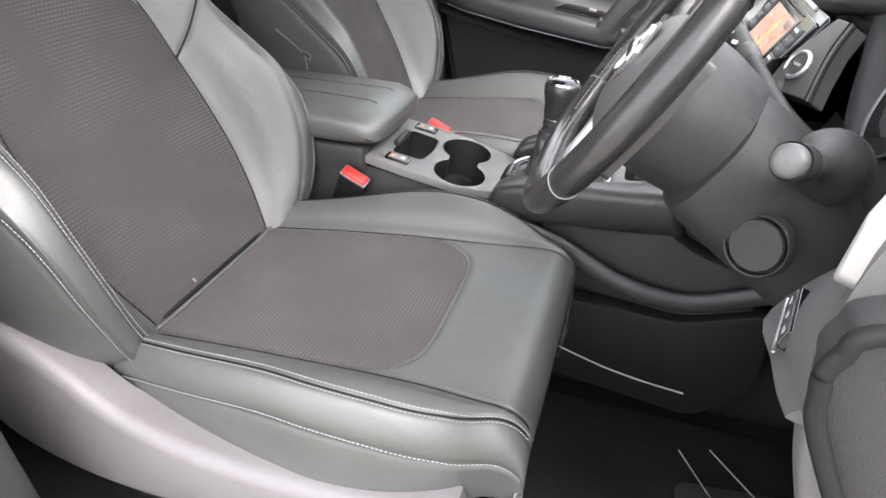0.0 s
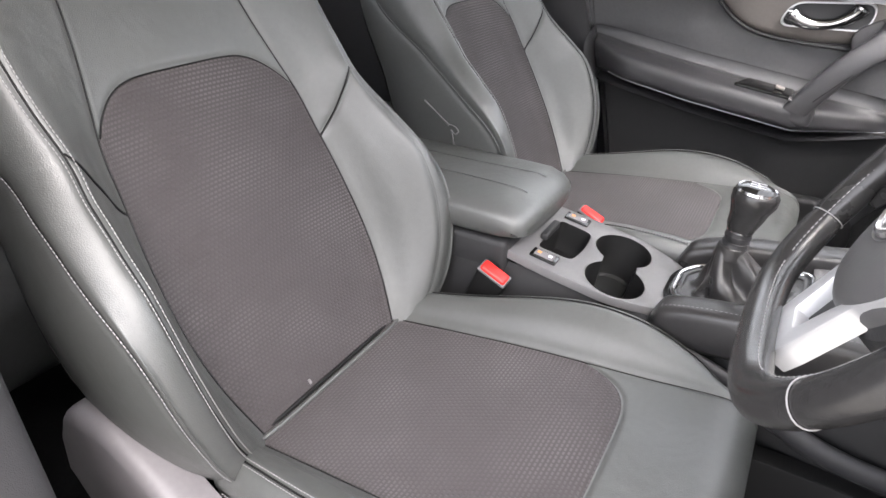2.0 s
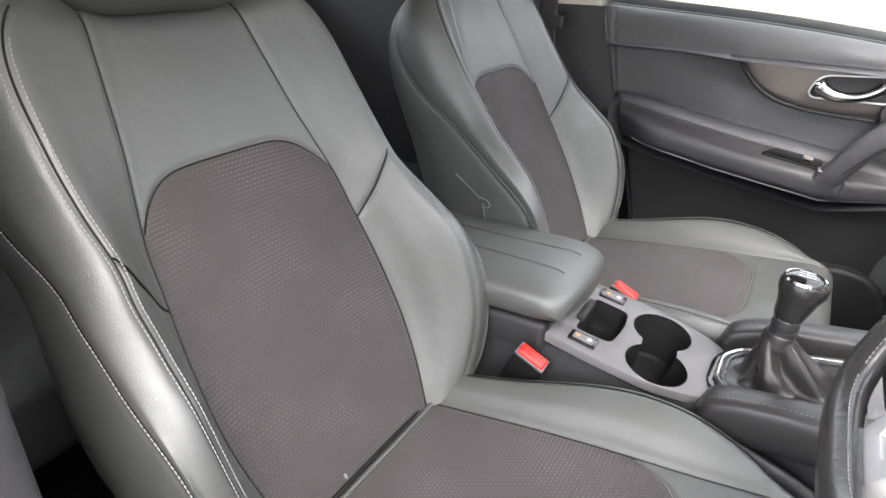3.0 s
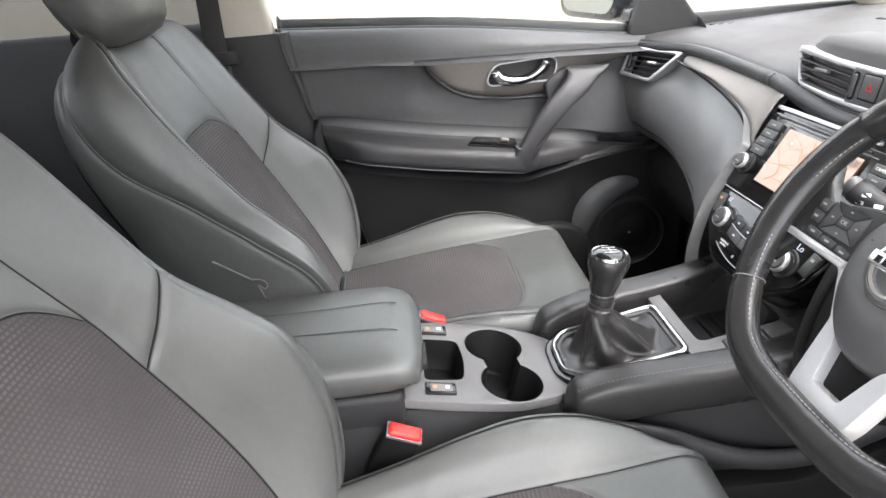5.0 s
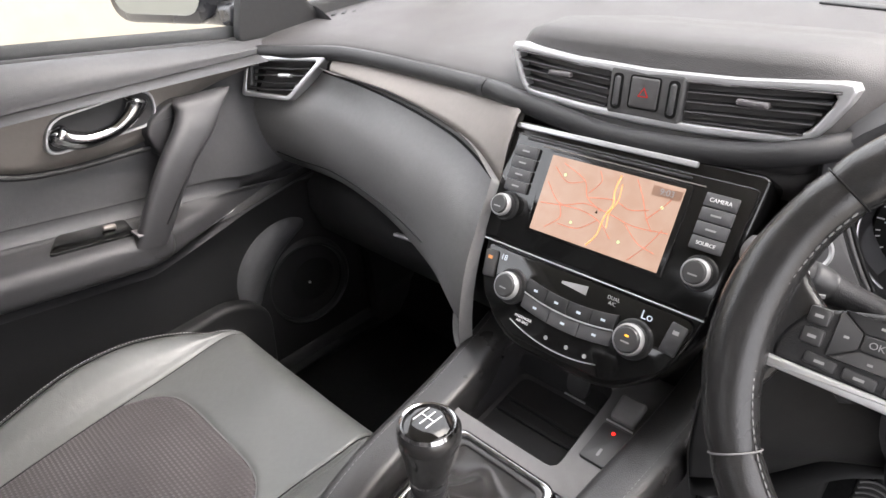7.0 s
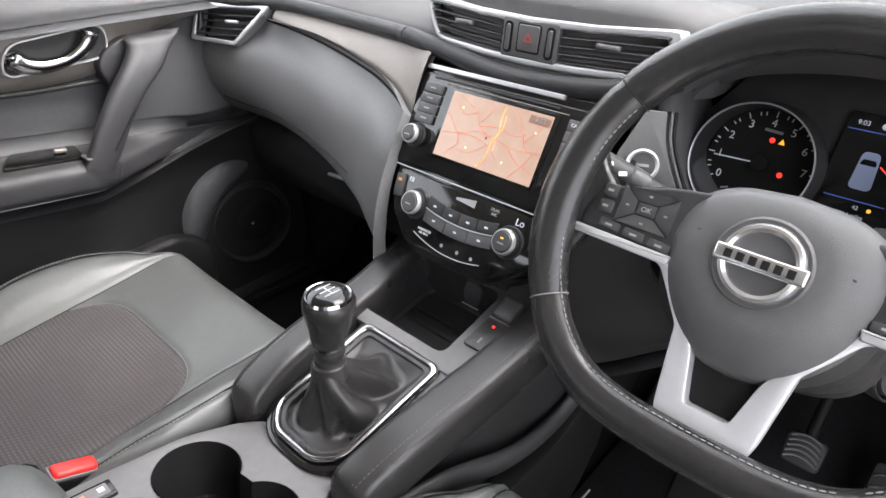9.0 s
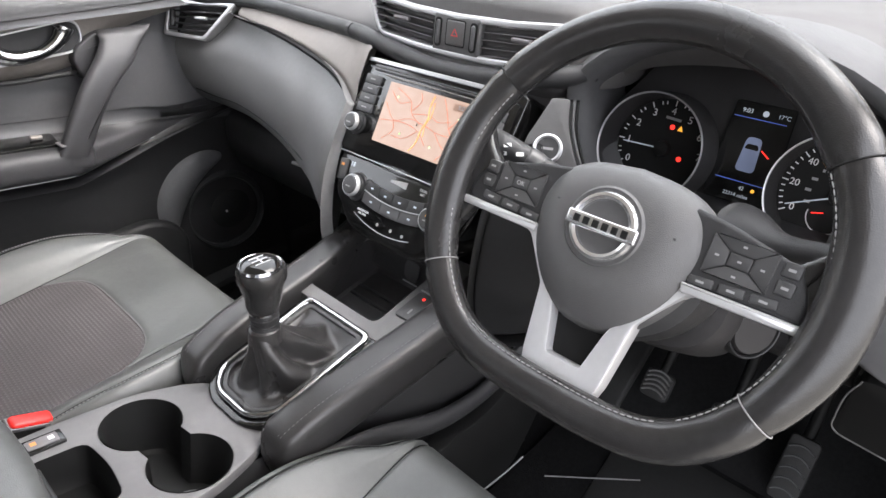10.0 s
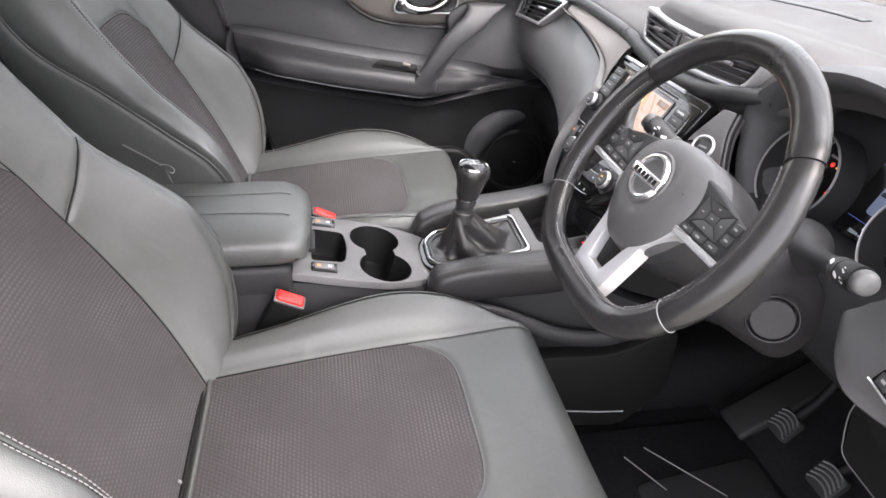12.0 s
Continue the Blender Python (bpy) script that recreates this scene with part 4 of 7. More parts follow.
part("brake_lever", rbox((0.032, 0.03, 0.012), 0.004, m=FRONT @ pose(0.034, -0.078, 0.008, 0, -14, 0)), GREY_HARD, fp)
part("brake_mark", slab(disc(0.0022, 16), 0.0005, 0, 1, FRONT @ pose(0.002, -0.078, 0.0046)), RED_LAMP, pb)
part("brake_edge", rbox((0.0016, 0.032, 0.0016), 0.0, m=FRONT @ pose(0.014, -0.078, 0.005)), SILVER, pb)
part("switch_letters", slab(rounded([(-0.005, -0.0015), (0.005, -0.0015), (0.005, 0.0015), (-0.005, 0.0015)], 0.001), 0.0005, 0, 1, FRONT @ pose(-0.026, -0.078, 0.0046)), DIM_PRINT, pb)


# ---- seat belt buckles ----
def buckle(x, y, z, lean):
    b = thing("seat_belt_buckle", (x, y, z - 0.09), "black seat belt buckle with a red release button", "buckle", "buckles")
    m = pose(x, y, z, lean, 25, 0)
    part("buckle_body", rbox((0.05, 0.025, 0.10), 0.006, 3, at=(0, 0, -0.054), m=m), BLACK, b)
    part("buckle_rim", rbox((0.05, 0.025, 0.005), 0.002, 2, at=(0, 0, -0.0045), m=m), VALANCE, b, "pale rim of the release button")
    part("release_button", rbox((0.046, 0.021, 0.012), 0.005, 3, at=(0, 0, -0.003), m=m), RED, b, "bright red release button")
    part("buckle_stalk", rbox((0.03, 0.012, 0.12), 0.004, at=(0, 0, -0.15), m=m), HARD, b)
    return b


buckle(0.001, -0.137, 0.371, 16)
buckle(0.06, 0.149, 0.367, 6)


# ---- dashboard ----
dash = thing("dashboard", (0.8, 0, 0.3), "grey and black dashboard with satin trim and leather pad", "dashboard")
LIP_X = [(-0.76, 0.57), (-0.66, 0.59), (-0.585, 0.645), (-0.555, 0.712), (-0.5, 0.715), (-0.365, 0.712), (-0.22, 0.715), (-0.185, 0.712), (-0.16, 0.672), (0.0, 0.66), (0.2, 0.664), (0.35, 0.687), (0.56, 0.69), (0.66, 0.65), (0.76, 0.615)]
LIP_Z = [(-0.76, 0.715), (-0.585, 0.705), (-0.555, 0.72), (-0.515, 0.75), (-0.465, 0.771), (-0.365, 0.785), (-0.265, 0.771), (-0.215, 0.75), (-0.18, 0.722), (-0.16, 0.69), (0.0, 0.7), (0.2, 0.715), (0.35, 0.713), (0.56, 0.716), (0.76, 0.716)]
rows = []
for y in np.linspace(-0.755, 0.755, 121):
    x0, z0 = along(LIP_X, y), along(LIP_Z, y)
    row = [(x0 + 0.02, y, z0 - 0.03), (x0 + 0.004, y, z0 - 0.012), (x0 + 0.003, y, z0 - 0.003), (x0 + 0.012, y, z0 + 0.004)]
    for a in np.linspace(0.08, 1, 14):
        row.append((x0 + (1.235 - x0) * a, y, z0 + 0.004 + (0.762 - z0) * a ** 0.7 - 0.015 * (abs(y) / 0.76) ** 4 * a))
    rows.append(row)
dv, df = grid(rows)
dv2 = np.vstack([dv, dv - np.array([0, 0, 0.02])])
part("top_pad", mesh(dv2, [q[::-1] for q in df] + [tuple(i + len(dv) for i in q) for q in df]), DASH_TOP, dash, "grey soft-touch dashboard top")
for x, y in ((1.10, 0.3), (1.085, -0.215)):
    ln = []
    for yy in np.linspace(y - 0.18, y + 0.18, 24):
        x0, z0 = along(LIP_X, yy), along(LIP_Z, yy)
        xx = x - 0.06 * ((yy - 0.05) / 0.4) ** 2
        a = (xx - x0) / (1.235 - x0)
        ln.append((xx, yy, z0 + 0.004 + (0.762 - z0) * a ** 0.7 - 0.015 * (abs(yy) / 0.76) ** 4 * a))
    part("demister_slot", sweep(ln, 0.014, 8, flat=0.18), HARD, dash)
part("edge_roll", sweep(spline([(0.666, 0.225, 0.704), (0.66, 0.195, 0.704), (0.65, 0.155, 0.702), (0.643, 0.09, 0.695), (0.64, 0.03, 0.688), (0.64, -0.04, 0.689), (0.642, -0.115, 0.696), (0.655, -0.165, 0.706), (0.69, -0.2, 0.712)], 48), 0.0125, 12), HARD, dash, "dark rolled edge over the stack")
for sg, y0 in ((1, 0.22), (-1, 0.59)):
    ln = [(along(LIP_X, sg * y) - 0.002, sg * y, along(LIP_Z, sg * y) - 0.011) for y in np.linspace(y0, 0.76, 40)]
    part("edge_roll", sweep(ln, 0.0125, 10), HARD, dash, "dark rolled edge")

for k in range(4):
    part("side_demister_slot", rbox((0.022, 0.008, 0.006), 0.002, m=pose(0.80 + 0.017 * k, 0.722 - 0.010 * k, 0.736, 0, -6, 45)), HARD, dash)

# passenger side: satin band, leather pad, glovebox
BAND_X = [(0.14, 0.592), (0.174, 0.608), (0.216, 0.625), (0.271, 0.64), (0.365, 0.653), (0.456, 0.661), (0.575, 0.672)]
BAND_Z = [(0.14, 0.618), (0.174, 0.63), (0.216, 0.64), (0.271, 0.65), (0.365, 0.664), (0.456, 0.672), (0.575, 0.677)]
band = []
for y in np.linspace(0.141, 0.575, 24):
    xt, zt = along(LIP_X, y) - 0.004, along(LIP_Z, y) - 0.018
    xb, zb = along(BAND_X, y), along(BAND_Z, y)
    xt -= 0.55 * max(0.0, 0.197 - y)
    row = [(xt + 0.006, y, zt + 0.004)]
    for a in np.linspace(0, 1, 6):
        row.append((xt + (xb - xt) * a - 0.004 * math.sin(math.pi * a) - 0.0035 * a, y, zt + (zb - zt) * a + 0.002 * a))
    row.append((xb + 0.012, y, zb - 0.003))
    band.append(row)
v, f = grid(band)
v2 = np.vstack([v, v + np.array([0.012, 0, -0.004])])
part("satin_band", mesh(v2, f + [tuple(i + len(v) for i in q[::-1]) for q in f]), SATIN, dash, "satin silver-bronze trim band")

PAD = [
    (0.765, [(0.655, 0.70), (0.635, 0.66), (0.600, 0.612), (0.605, 0.55), (0.64, 0.49), (0.72, 0.45)]),
    (0.66, [(0.68, 0.68), (0.655, 0.648), (0.62, 0.608), (0.615, 0.545), (0.645, 0.49), (0.72, 0.45)]),
    (0.55, [(0.672, 0.675), (0.66, 0.648), (0.632, 0.615), (0.617, 0.555), (0.64, 0.49), (0.71, 0.45)]),
    (0.40, [(0.658, 0.667), (0.63, 0.635), (0.607, 0.595), (0.598, 0.54), (0.617, 0.475), (0.69, 0.43)]),
    (0.27, [(0.641, 0.65), (0.606, 0.61), (0.582, 0.565), (0.571, 0.51), (0.58, 0.45), (0.64, 0.40)]),
    (0.20, [(0.621, 0.637), (0.578, 0.59), (0.556, 0.545), (0.543, 0.49), (0.543, 0.44), (0.57, 0.38)]),
    (0.14, [(0.593, 0.618), (0.562, 0.572), (0.541, 0.53), (0.527, 0.48), (0.522, 0.43), (0.53, 0.37)]),
]


def pad_point(y, t):
    ys = [r[0] for r in PAD][::-1]
    prof = [np.array(r[1]) for r in PAD][::-1]
    i = min(max(sum(y >= k for k in ys) - 1, 0), len(ys) - 2)
    n = 4 * (len(prof[0]) - 1) + 1
    k = t * (len(prof[0]) - 1)
    cs = [np.vstack([2 * p[0] - p[1], p, 2 * p[-1] - p[-2]]) for p in prof]
    vals = [cat(c, min(k, len(prof[0]) - 1 - 1e-6)) for c in cs]
    xs = along([(a, b[0]) for a, b in zip(ys, vals)], y)
    zs = along([(a, b[1]) for a, b in zip(ys, vals)], y)
    return np.array([xs, y, zs])


part("soft_pad", panel(lambda y, t: pad_point(y, t), 0.14, 0.765, 0.0, 1.0, 46, 30, tuck=0.0, back=0.02, flip=-1), DASH_PAD, dash, "grey leather-look soft dashboard pad")
part("pad_seam", sweep([pad_point(y, 0.66 + 0.05 * math.sin((y - 0.3) * 6)) - np.array([0.0006, 0, 0]) for y in np.linspace(0.28, 0.72, 40)], 0.0011, 6), HARD, dash)
part("pad_seam", sweep([pad_point(y, 0.03) + np.array([-0.002, 0, 0.002]) for y in np.linspace(0.145, 0.6, 40)], 0.002, 8), BLACK, dash)
part("pad_surround", panel(lambda y, t: pad_point(y, t) * np.array([1, -1, 1]), 0.152, 0.30, lambda a: 0.5 * min(1.0, max(0.0, (a - 0.25) / 0.4)), 1.0, 20, 30, tuck=0.0, back=0.02, flip=1), HARD, dash, "black lower dashboard moulding")
glove = thing("glovebox", (0.7, 0.47, 0.28), "dark plastic glovebox under the leather pad", "glovebox")
gl = [[(x + 0.02 * (y - 0.47) ** 2, y, z) for x, z in ((0.70, 0.452), (0.672, 0.43), (0.668, 0.38), (0.69, 0.32), (0.74, 0.285), (0.86, 0.28), (0.86, 0.45))] for y in np.linspace(0.2, 0.73, 12)]
part("glovebox_door", loft(gl, sharp=50), HARD, glove)
part("glovebox_handle", rbox((0.012, 0.07, 0.007), 0.003, m=pose(0.664, 0.415, 0.412, 0, 20, 6)), SILVER, glove, "bright edge of the release handle")
part("under_tray", rbox((0.5, 1.46, 0.02), 0.005, at=(1.02, 0, 0.40)), BLACK, dash)
part("carrier", rbox((0.26, 1.46, 0.28), 0.02, at=(1.0, 0, 0.55)), BLACK, dash)


def vent(name, m, outline, label, slats, bar_mat=SILVER, tabs=((0.0, 0.0),), depth=0.03):
    """An air vent: bright frame, dark box, slats across, and tabs on them."""
    v = thing(name, m.translation, label, "air vent", "dashboard vents")
    inner = inset(outline, 0.0085)
    part("vent_frame", ring_plate(rounded(outline, 0.008), rounded(inner, 0.006), depth, m, 0.0025), bar_mat, v, "satin silver frame")
    part("vent_box", pit(rounded(inset(outline, 0.005), 0.006), 0.05, 0.9, m @ pose(0, 0, -0.004)), BLACK, v)
    box = np.array(inner)
    for t in np.linspace(0, 1, slats + 2)[1:-1]:
        y = box[:, 1].min() + t * (box[:, 1].max() - box[:, 1].min())
        xs = []
        for i in range(len(inner)):
            (xa, ya), (xb, yb) = inner[i - 1], inner[i]
            if (ya - y) * (yb - y) < 0:
                xs.append(xa + (xb - xa) * (y - ya) / (yb - ya))
        if len(xs) > 1:
            part("slat", rbox((max(xs) - min(xs) - 0.001, 0.0022, 0.016), 0.0008, 2, m=m @ pose((max(xs) + min(xs)) / 2, y, -0.011, 12, 0, 0)), BUTTON, v)
    for x, y in tabs:
        part("vent_tab", rbox((0.026, 0.006, 0.01), 0.002, m=m @ pose(x, y, -0.002)), SILVER, v, "silver slide tab")
    return v


PV = frame_of((0.626, 0.658, 0.668), (-0.87, -0.38, 0.32))
vent("side_vent", PV, [(-0.088, -0.032), (0.012, -0.039), (0.09, 0.037), (-0.076, 0.037)], "side air vent with silver frame", 4, tabs=((0.005, 0.004),))
part("side_vent_wheel", rbox((0.008, 0.034, 0.012), 0.003, m=PV @ pose(-0.066, 0.002, -0.004)), BUTTON, dash)
DV = frame_of((0.597, -0.597, 0.622), (-0.88, 0.45, 0.1))
vent("side_vent", DV, [(0.0, 0.0), (0.15, 0.046), (0.158, 0.088), (-0.03, 0.086)], "side air vent with silver frame", 4, tabs=((0.09, 0.056),), depth=0.012)

# centre vents on a raised pod
pod_o = [(0.705, 0.684), (0.672, 0.687), (0.667, 0.694), (0.676, 0.712), (0.686, 0.772), (0.70, 0.783), (0.76, 0.784), (0.93, 0.752), (0.93, 0.70)]
pod = []
for y in np.linspace(-0.215, 0.215, 23):
    e = max(0.0, abs(y) / 0.215) ** 8
    bow = 0.012 * (1 - (y / 0.2) ** 2)
    pod.append([(x + 0.05 * e + (0.0 if x > 0.8 else -bow), y, z - 0.035 * e * (z > 0.75)) for x, z in pod_o])
part("vent_pod", loft(pod, sharp=50), DASH_TOP, dash, "grey pod round the centre vents")
CV = frame_of((0.673, 0.0, 0.741), (-0.97, 0, 0.16))
cv_o = [(-0.163, -0.031), (0.163, -0.031), (0.194, 0.027), (-0.194, 0.027)]
cv = thing("centre_vents", (0.675, 0, 0.71), "pair of centre air vents in a bright silver frame", "air vent", "dashboard vents")


def bowed(points, k=10):
    out = []
    for i in range(len(points)):
        a, b = np.array(points[i]), np.array(points[(i + 1) % len(points)])
        for t in np.linspace(0, 1, k, endpoint=False):
            out.append(a + (b - a) * t)
    return [(p[0], p[1] - 0.012 * (1 - (p[0] / 0.2) ** 2)) for p in out]


cvo, cvi = bowed(rounded(cv_o, 0.02, 4), 4), bowed(rounded(inset(cv_o, 0.0095), 0.014, 4), 4)
fr = ring_plate(cvo, cvi, 0.022, None, 0.003)
for vv in fr.vertices:
    vv.co.z += 0.012 * (1 - (vv.co.x / 0.2) ** 2)
fr.transform(CV)
part("vent_frame", fr, SILVER, cv, "satin silver frame")
part("vent_box", slab(bowed(inset(cv_o, 0.006), 6), 0.004, 0, 1, CV @ pose(0, 0, -0.012)), BLACK, cv)
for sg in (-1, 1):
    for k in range(5):
        y = -0.019 + 0.0098 * k - 0.008
        x0, x1 = 0.044, 0.155 + 0.0055 * k
        part("slat", rbox((x1 - x0, 0.0024, 0.014), 0.0008, 2, m=CV @ pose(sg * (x0 + x1) / 2, y, 0.001, 10, sg * 2.2, sg * 3.2)), HARD, cv)
        # a pale line along each slat paints the highlight on its front
        part("slat_glint", rbox((x1 - x0, 0.0009, 0.001), 0.0, m=CV @ pose(sg * (x0 + x1) / 2, y + 0.0002, 0.001, 10, sg * 2.2, sg * 3.2) @ pose(0, 0, 0.0071)), VALANCE, cv)
    part("vent_tab", rbox((0.03, 0.0058, 0.008), 0.002, m=CV @ pose(sg * 0.108, -0.004, 0.009)), VALANCE, cv, "silver slide tab")
    part("wheel_slot", slab(rounded([(-0.006, -0.019), (0.006, -0.019), (0.006, 0.019), (-0.006, 0.019)], 0.0055), 0.001, 0, 1, CV @ pose(sg * 0.0315, -0.012, 0.0128)), BLACK, cv)
    part("vent_wheel", rbox((0.0065, 0.032, 0.01), 0.003, m=CV @ pose(sg * 0.0315, -0.012, 0.011)), DASH_SOFT, cv, "ribbed thumb wheel")
hz = part("hazard_panel", rbox((0.085, 0.05, 0.016), 0.004, m=CV @ pose(0, -0.012, 0.004)), LOWER_DASH, cv)
part("button_gap", slab(rounded([(-0.0175, -0.0175), (0.0175, -0.0175), (0.0175, 0.0175), (-0.0175, 0.0175)], 0.004), 0.001, 0, 1, CV @ pose(0, -0.010, 0.0128)), BLACK, hz)
part("hazard_button", rbox((0.032, 0.032, 0.006), 0.0025, m=CV @ pose(0, -0.010, 0.0112)), LOWER_DASH, hz, "square hazard light button")
tri_m = CV @ pose(0, -0.010, 0.0147)
part("hazard_mark", ring_plate([(-0.006, -0.004), (0.006, -0.004), (0, 0.006)], [(-0.0046, -0.0031), (0.0046, -0.0031), (0, 0.0046)], 0.0005, tri_m), RED, hz, "red triangle")

# ---- centre stack ----
STK = frame_of((0.616, 0, 0.660), (-0.853, 0, 0.522))
stack_o = rounded([(-0.148, 0.031), (0.148, 0.031), (0.146, -0.02), (0.138, -0.115), (0.118, -0.18), (0.07, -0.222), (-0.07, -0.222), (-0.118, -0.18), (-0.138, -0.115), (-0.146, -0.02)], [0.01, 0.01, 0.03, 0.03, 0.03, 0.03, 0.03, 0.03, 0.03, 0.03])
stack = thing("centre_stack", (0.6, 0, 0.45), "gloss black centre stack with radio and climate controls", "control panel")
part("stack_panel", slab(stack_o, 0.05, 0.004, 3, STK), GLOSS, stack, "gloss black fascia")
part("stack_strip", slab(rounded([(-0.142, 0.0215), (0.08, 0.0225), (0.08, 0.0285), (-0.142, 0.0275)], 0.002), 0.004, 0.001, 2, STK @ pose(0, 0, 0.004)), SILVER, stack, "bright strip under the rolled edge")
radio = thing("radio_unit", STK @ Vector((0, -0.04, 0)), "radio and navigation unit with a lit map screen", "radio")
part("radio_face", slab(rounded([(-0.143, 0.0165), (0.143, 0.0165), (0.139, -0.112), (-0.139, -0.112)], 0.006), 0.008, 0.002, 2, STK @ pose(0, 0, 0.005)), GLOSS, radio)
part("disc_slot", rbox((0.2, 0.003, 0.002), 0.0008, m=STK @ pose(-0.02, 0.0115, 0.0055)), HARD, radio)
part("slot_edge", rbox((0.19, 0.0012, 0.0015), 0.0, m=STK @ pose(0.0, 0.0068, 0.0056)), SATIN, radio)
part("screen_surround", slab(rounded([(-0.085, 0.005), (0.085, 0.005), (0.085, -0.091), (-0.085, -0.091)], 0.003), 0.002, 0.001, 2, STK @ pose(0, 0, 0.0065)), GLOSS, radio)


def map_paint():
    """The screen's lit map: peach ground with darker blotches."""
    m = bpy.data.materials.new("lit_map_ground")
    m.use_nodes = True
    nt = m.node_tree
    b = nt.nodes["Principled BSDF"]
    b.inputs["Base Color"].default_value = (0.02, 0.02, 0.02, 1)
    b.inputs["Roughness"].default_value = 0.25
    no = nt.nodes.new("ShaderNodeTexNoise")
    no.inputs["Scale"].default_value = 60.0
    tc = nt.nodes.new("ShaderNodeTexCoord")
    cr = nt.nodes.new("ShaderNodeValToRGB")
    cr.color_ramp.elements[0].position, cr.color_ramp.elements[1].position = 0.35, 0.7
    cr.color_ramp.elements[0].color, cr.color_ramp.elements[1].color = (0.80, 0.52, 0.38, 1), (0.86, 0.60, 0.46, 1)
    nt.links.new(tc.outputs["Object"], no.inputs["Vector"])
    nt.links.new(no.outputs[0], cr.inputs[0])
    nt.links.new(cr.outputs[0], b.inputs["Emission Color"])
    b.inputs["Emission Strength"].default_value = 0.24
    return m


MAP = map_paint()
ROAD_RED = material("lit_road_red", (0.42, 0.12, 0.07), 0.3, emit=0.24)
ROAD_YEL = material("lit_road_yellow", (0.8, 0.33, 0.12), 0.3, emit=0.24)
GREEN_AREA = material("lit_map_green", (0.45, 0.6, 0.3), 0.3, emit=0.2)
screen = part("screen", slab([(-0.0785, 0.0), (0.0785, 0.0), (0.0785, -0.087), (-0.0785, -0.087)], 0.001, 0, 1, STK @ pose(0, 0, 0.0072)), MAP, radio, "lit map display with red and yellow roads")
ROADS = [[(-0.074, -0.03), (-0.05, -0.05), (-0.02, -0.042), (0.01, -0.045), (0.04, -0.05), (0.076, -0.047)], [(-0.075, -0.055), (-0.03, -0.05), (0.0, -0.055), (0.02, -0.07)],
         [(0.028, -0.003), (0.04, -0.02), (0.05, -0.038), (0.06, -0.05)], [(0.05, -0.04), (0.065, -0.02), (0.072, -0.006)], [(-0.06, -0.006), (-0.03, -0.018), (-0.02, -0.035), (0.0, -0.045)],
         [(0.03, -0.05), (0.05, -0.065), (0.07, -0.07)], [(0.045, -0.085), (0.06, -0.065), (0.07, -0.045)], [(-0.03, -0.02), (-0.05, -0.025), (-0.07, -0.012)],
         [(-0.05, -0.05), (-0.045, -0.065), (-0.06, -0.08)], [(-0.02, -0.035), (0.01, -0.03), (0.03, -0.035), (0.05, -0.03)], [(0.0, -0.055), (-0.02, -0.07), (-0.045, -0.072)], [(-0.015, -0.004), (-0.01, -0.015), (-0.02, -0.03)]]
SCR = STK @ pose(0, 0, 0.0078)
for r in ROADS:
    part("road", sweep([SCR @ Vector((x, y, 0)) for x, y in spline(r, 24)], 0.0004, 6), ROAD_RED, screen)
part("main_road", sweep([SCR @ Vector((x, y, 0)) for x, y in spline([(0.01, -0.003), (0.008, -0.02), (0.011, -0.035), (0.006, -0.05), (0.004, -0.07), (-0.004, -0.084)], 24)], 0.0009, 6), ROAD_YEL, screen)
part("main_road", sweep([SCR @ Vector((x, y, 0)) for x, y in spline([(0.014, -0.012), (0.015, -0.03), (0.01, -0.044), (0.012, -0.06)], 20)], 0.0006, 6), ROAD_YEL, screen)
for x, y in ((0.062, -0.024), (0.03, -0.07), (-0.03, -0.066), (-0.055, -0.018)):
    part("park_area", slab(disc(0.0018, 10, x, y), 0.0004, 0, 1, SCR), GREEN_AREA, screen)
part("clock_box", slab([(0.047, -0.004), (0.0775, -0.004), (0.0775, -0.014), (0.047, -0.014)], 0.0005, 0, 1, SCR @ pose(0, 0, 0.0004)), CLOCK_BROWN, screen)
part("clock_digits", letters("9:03", 0.009, SCR @ pose(0.0625, -0.009, 0.0007)), DIM_PRINT, screen)
part("position_mark", slab([(-0.0015, -0.0015), (0.0015, -0.0015), (0, 0.002)], 0.0005, 0, 1, SCR @ pose(-0.004, -0.047, 0.0008)), GLOSS, screen)


def dial(name, m, r, parent, cap=BUTTON, mark=None):
    k = part(name, lathe([(0, 0.018), (r * 0.72, 0.0175), (r * 0.8, 0.016), (r * 0.84, 0.002), (0, 0.0)], 32, m), cap, parent, "ribbed rotary knob")
    part("knob_ring", lathe([(r * 0.85, 0.009), (r * 0.98, 0.009), (r, 0.0105), (r * 0.97, 0.0135), (r * 0.89, 0.0155), (r * 0.85, 0.0155), (r * 0.85, 0.009)], 32, m), SILVER, k, "bright ring")
    part("knob_base", lathe([(0, 0.003), (r * 1.0, 0.0025), (r * 1.0, 0.0095), (r * 0.9, 0.0095), (r * 0.9, 0.003), (r * 1.22, 0.003), (r * 1.3, 0.0), (0, 0.0)], 32, m), HARD, k)
    if mark is not None:
        part("knob_lamp", slab(rounded([(-0.0022, -0.001), (0.0022, -0.001), (0.0022, 0.001), (-0.0022, 0.001)], 0.0008), 0.0006, 0, 1, m @ pose(0, 0.004, 0.0184)), mark, k)
    part("knob_print", rbox((0.009, 0.0016, 0.0006), 0.0, m=m @ pose(0, -0.0025, 0.0181)), DIM_PRINT, k)
    return k


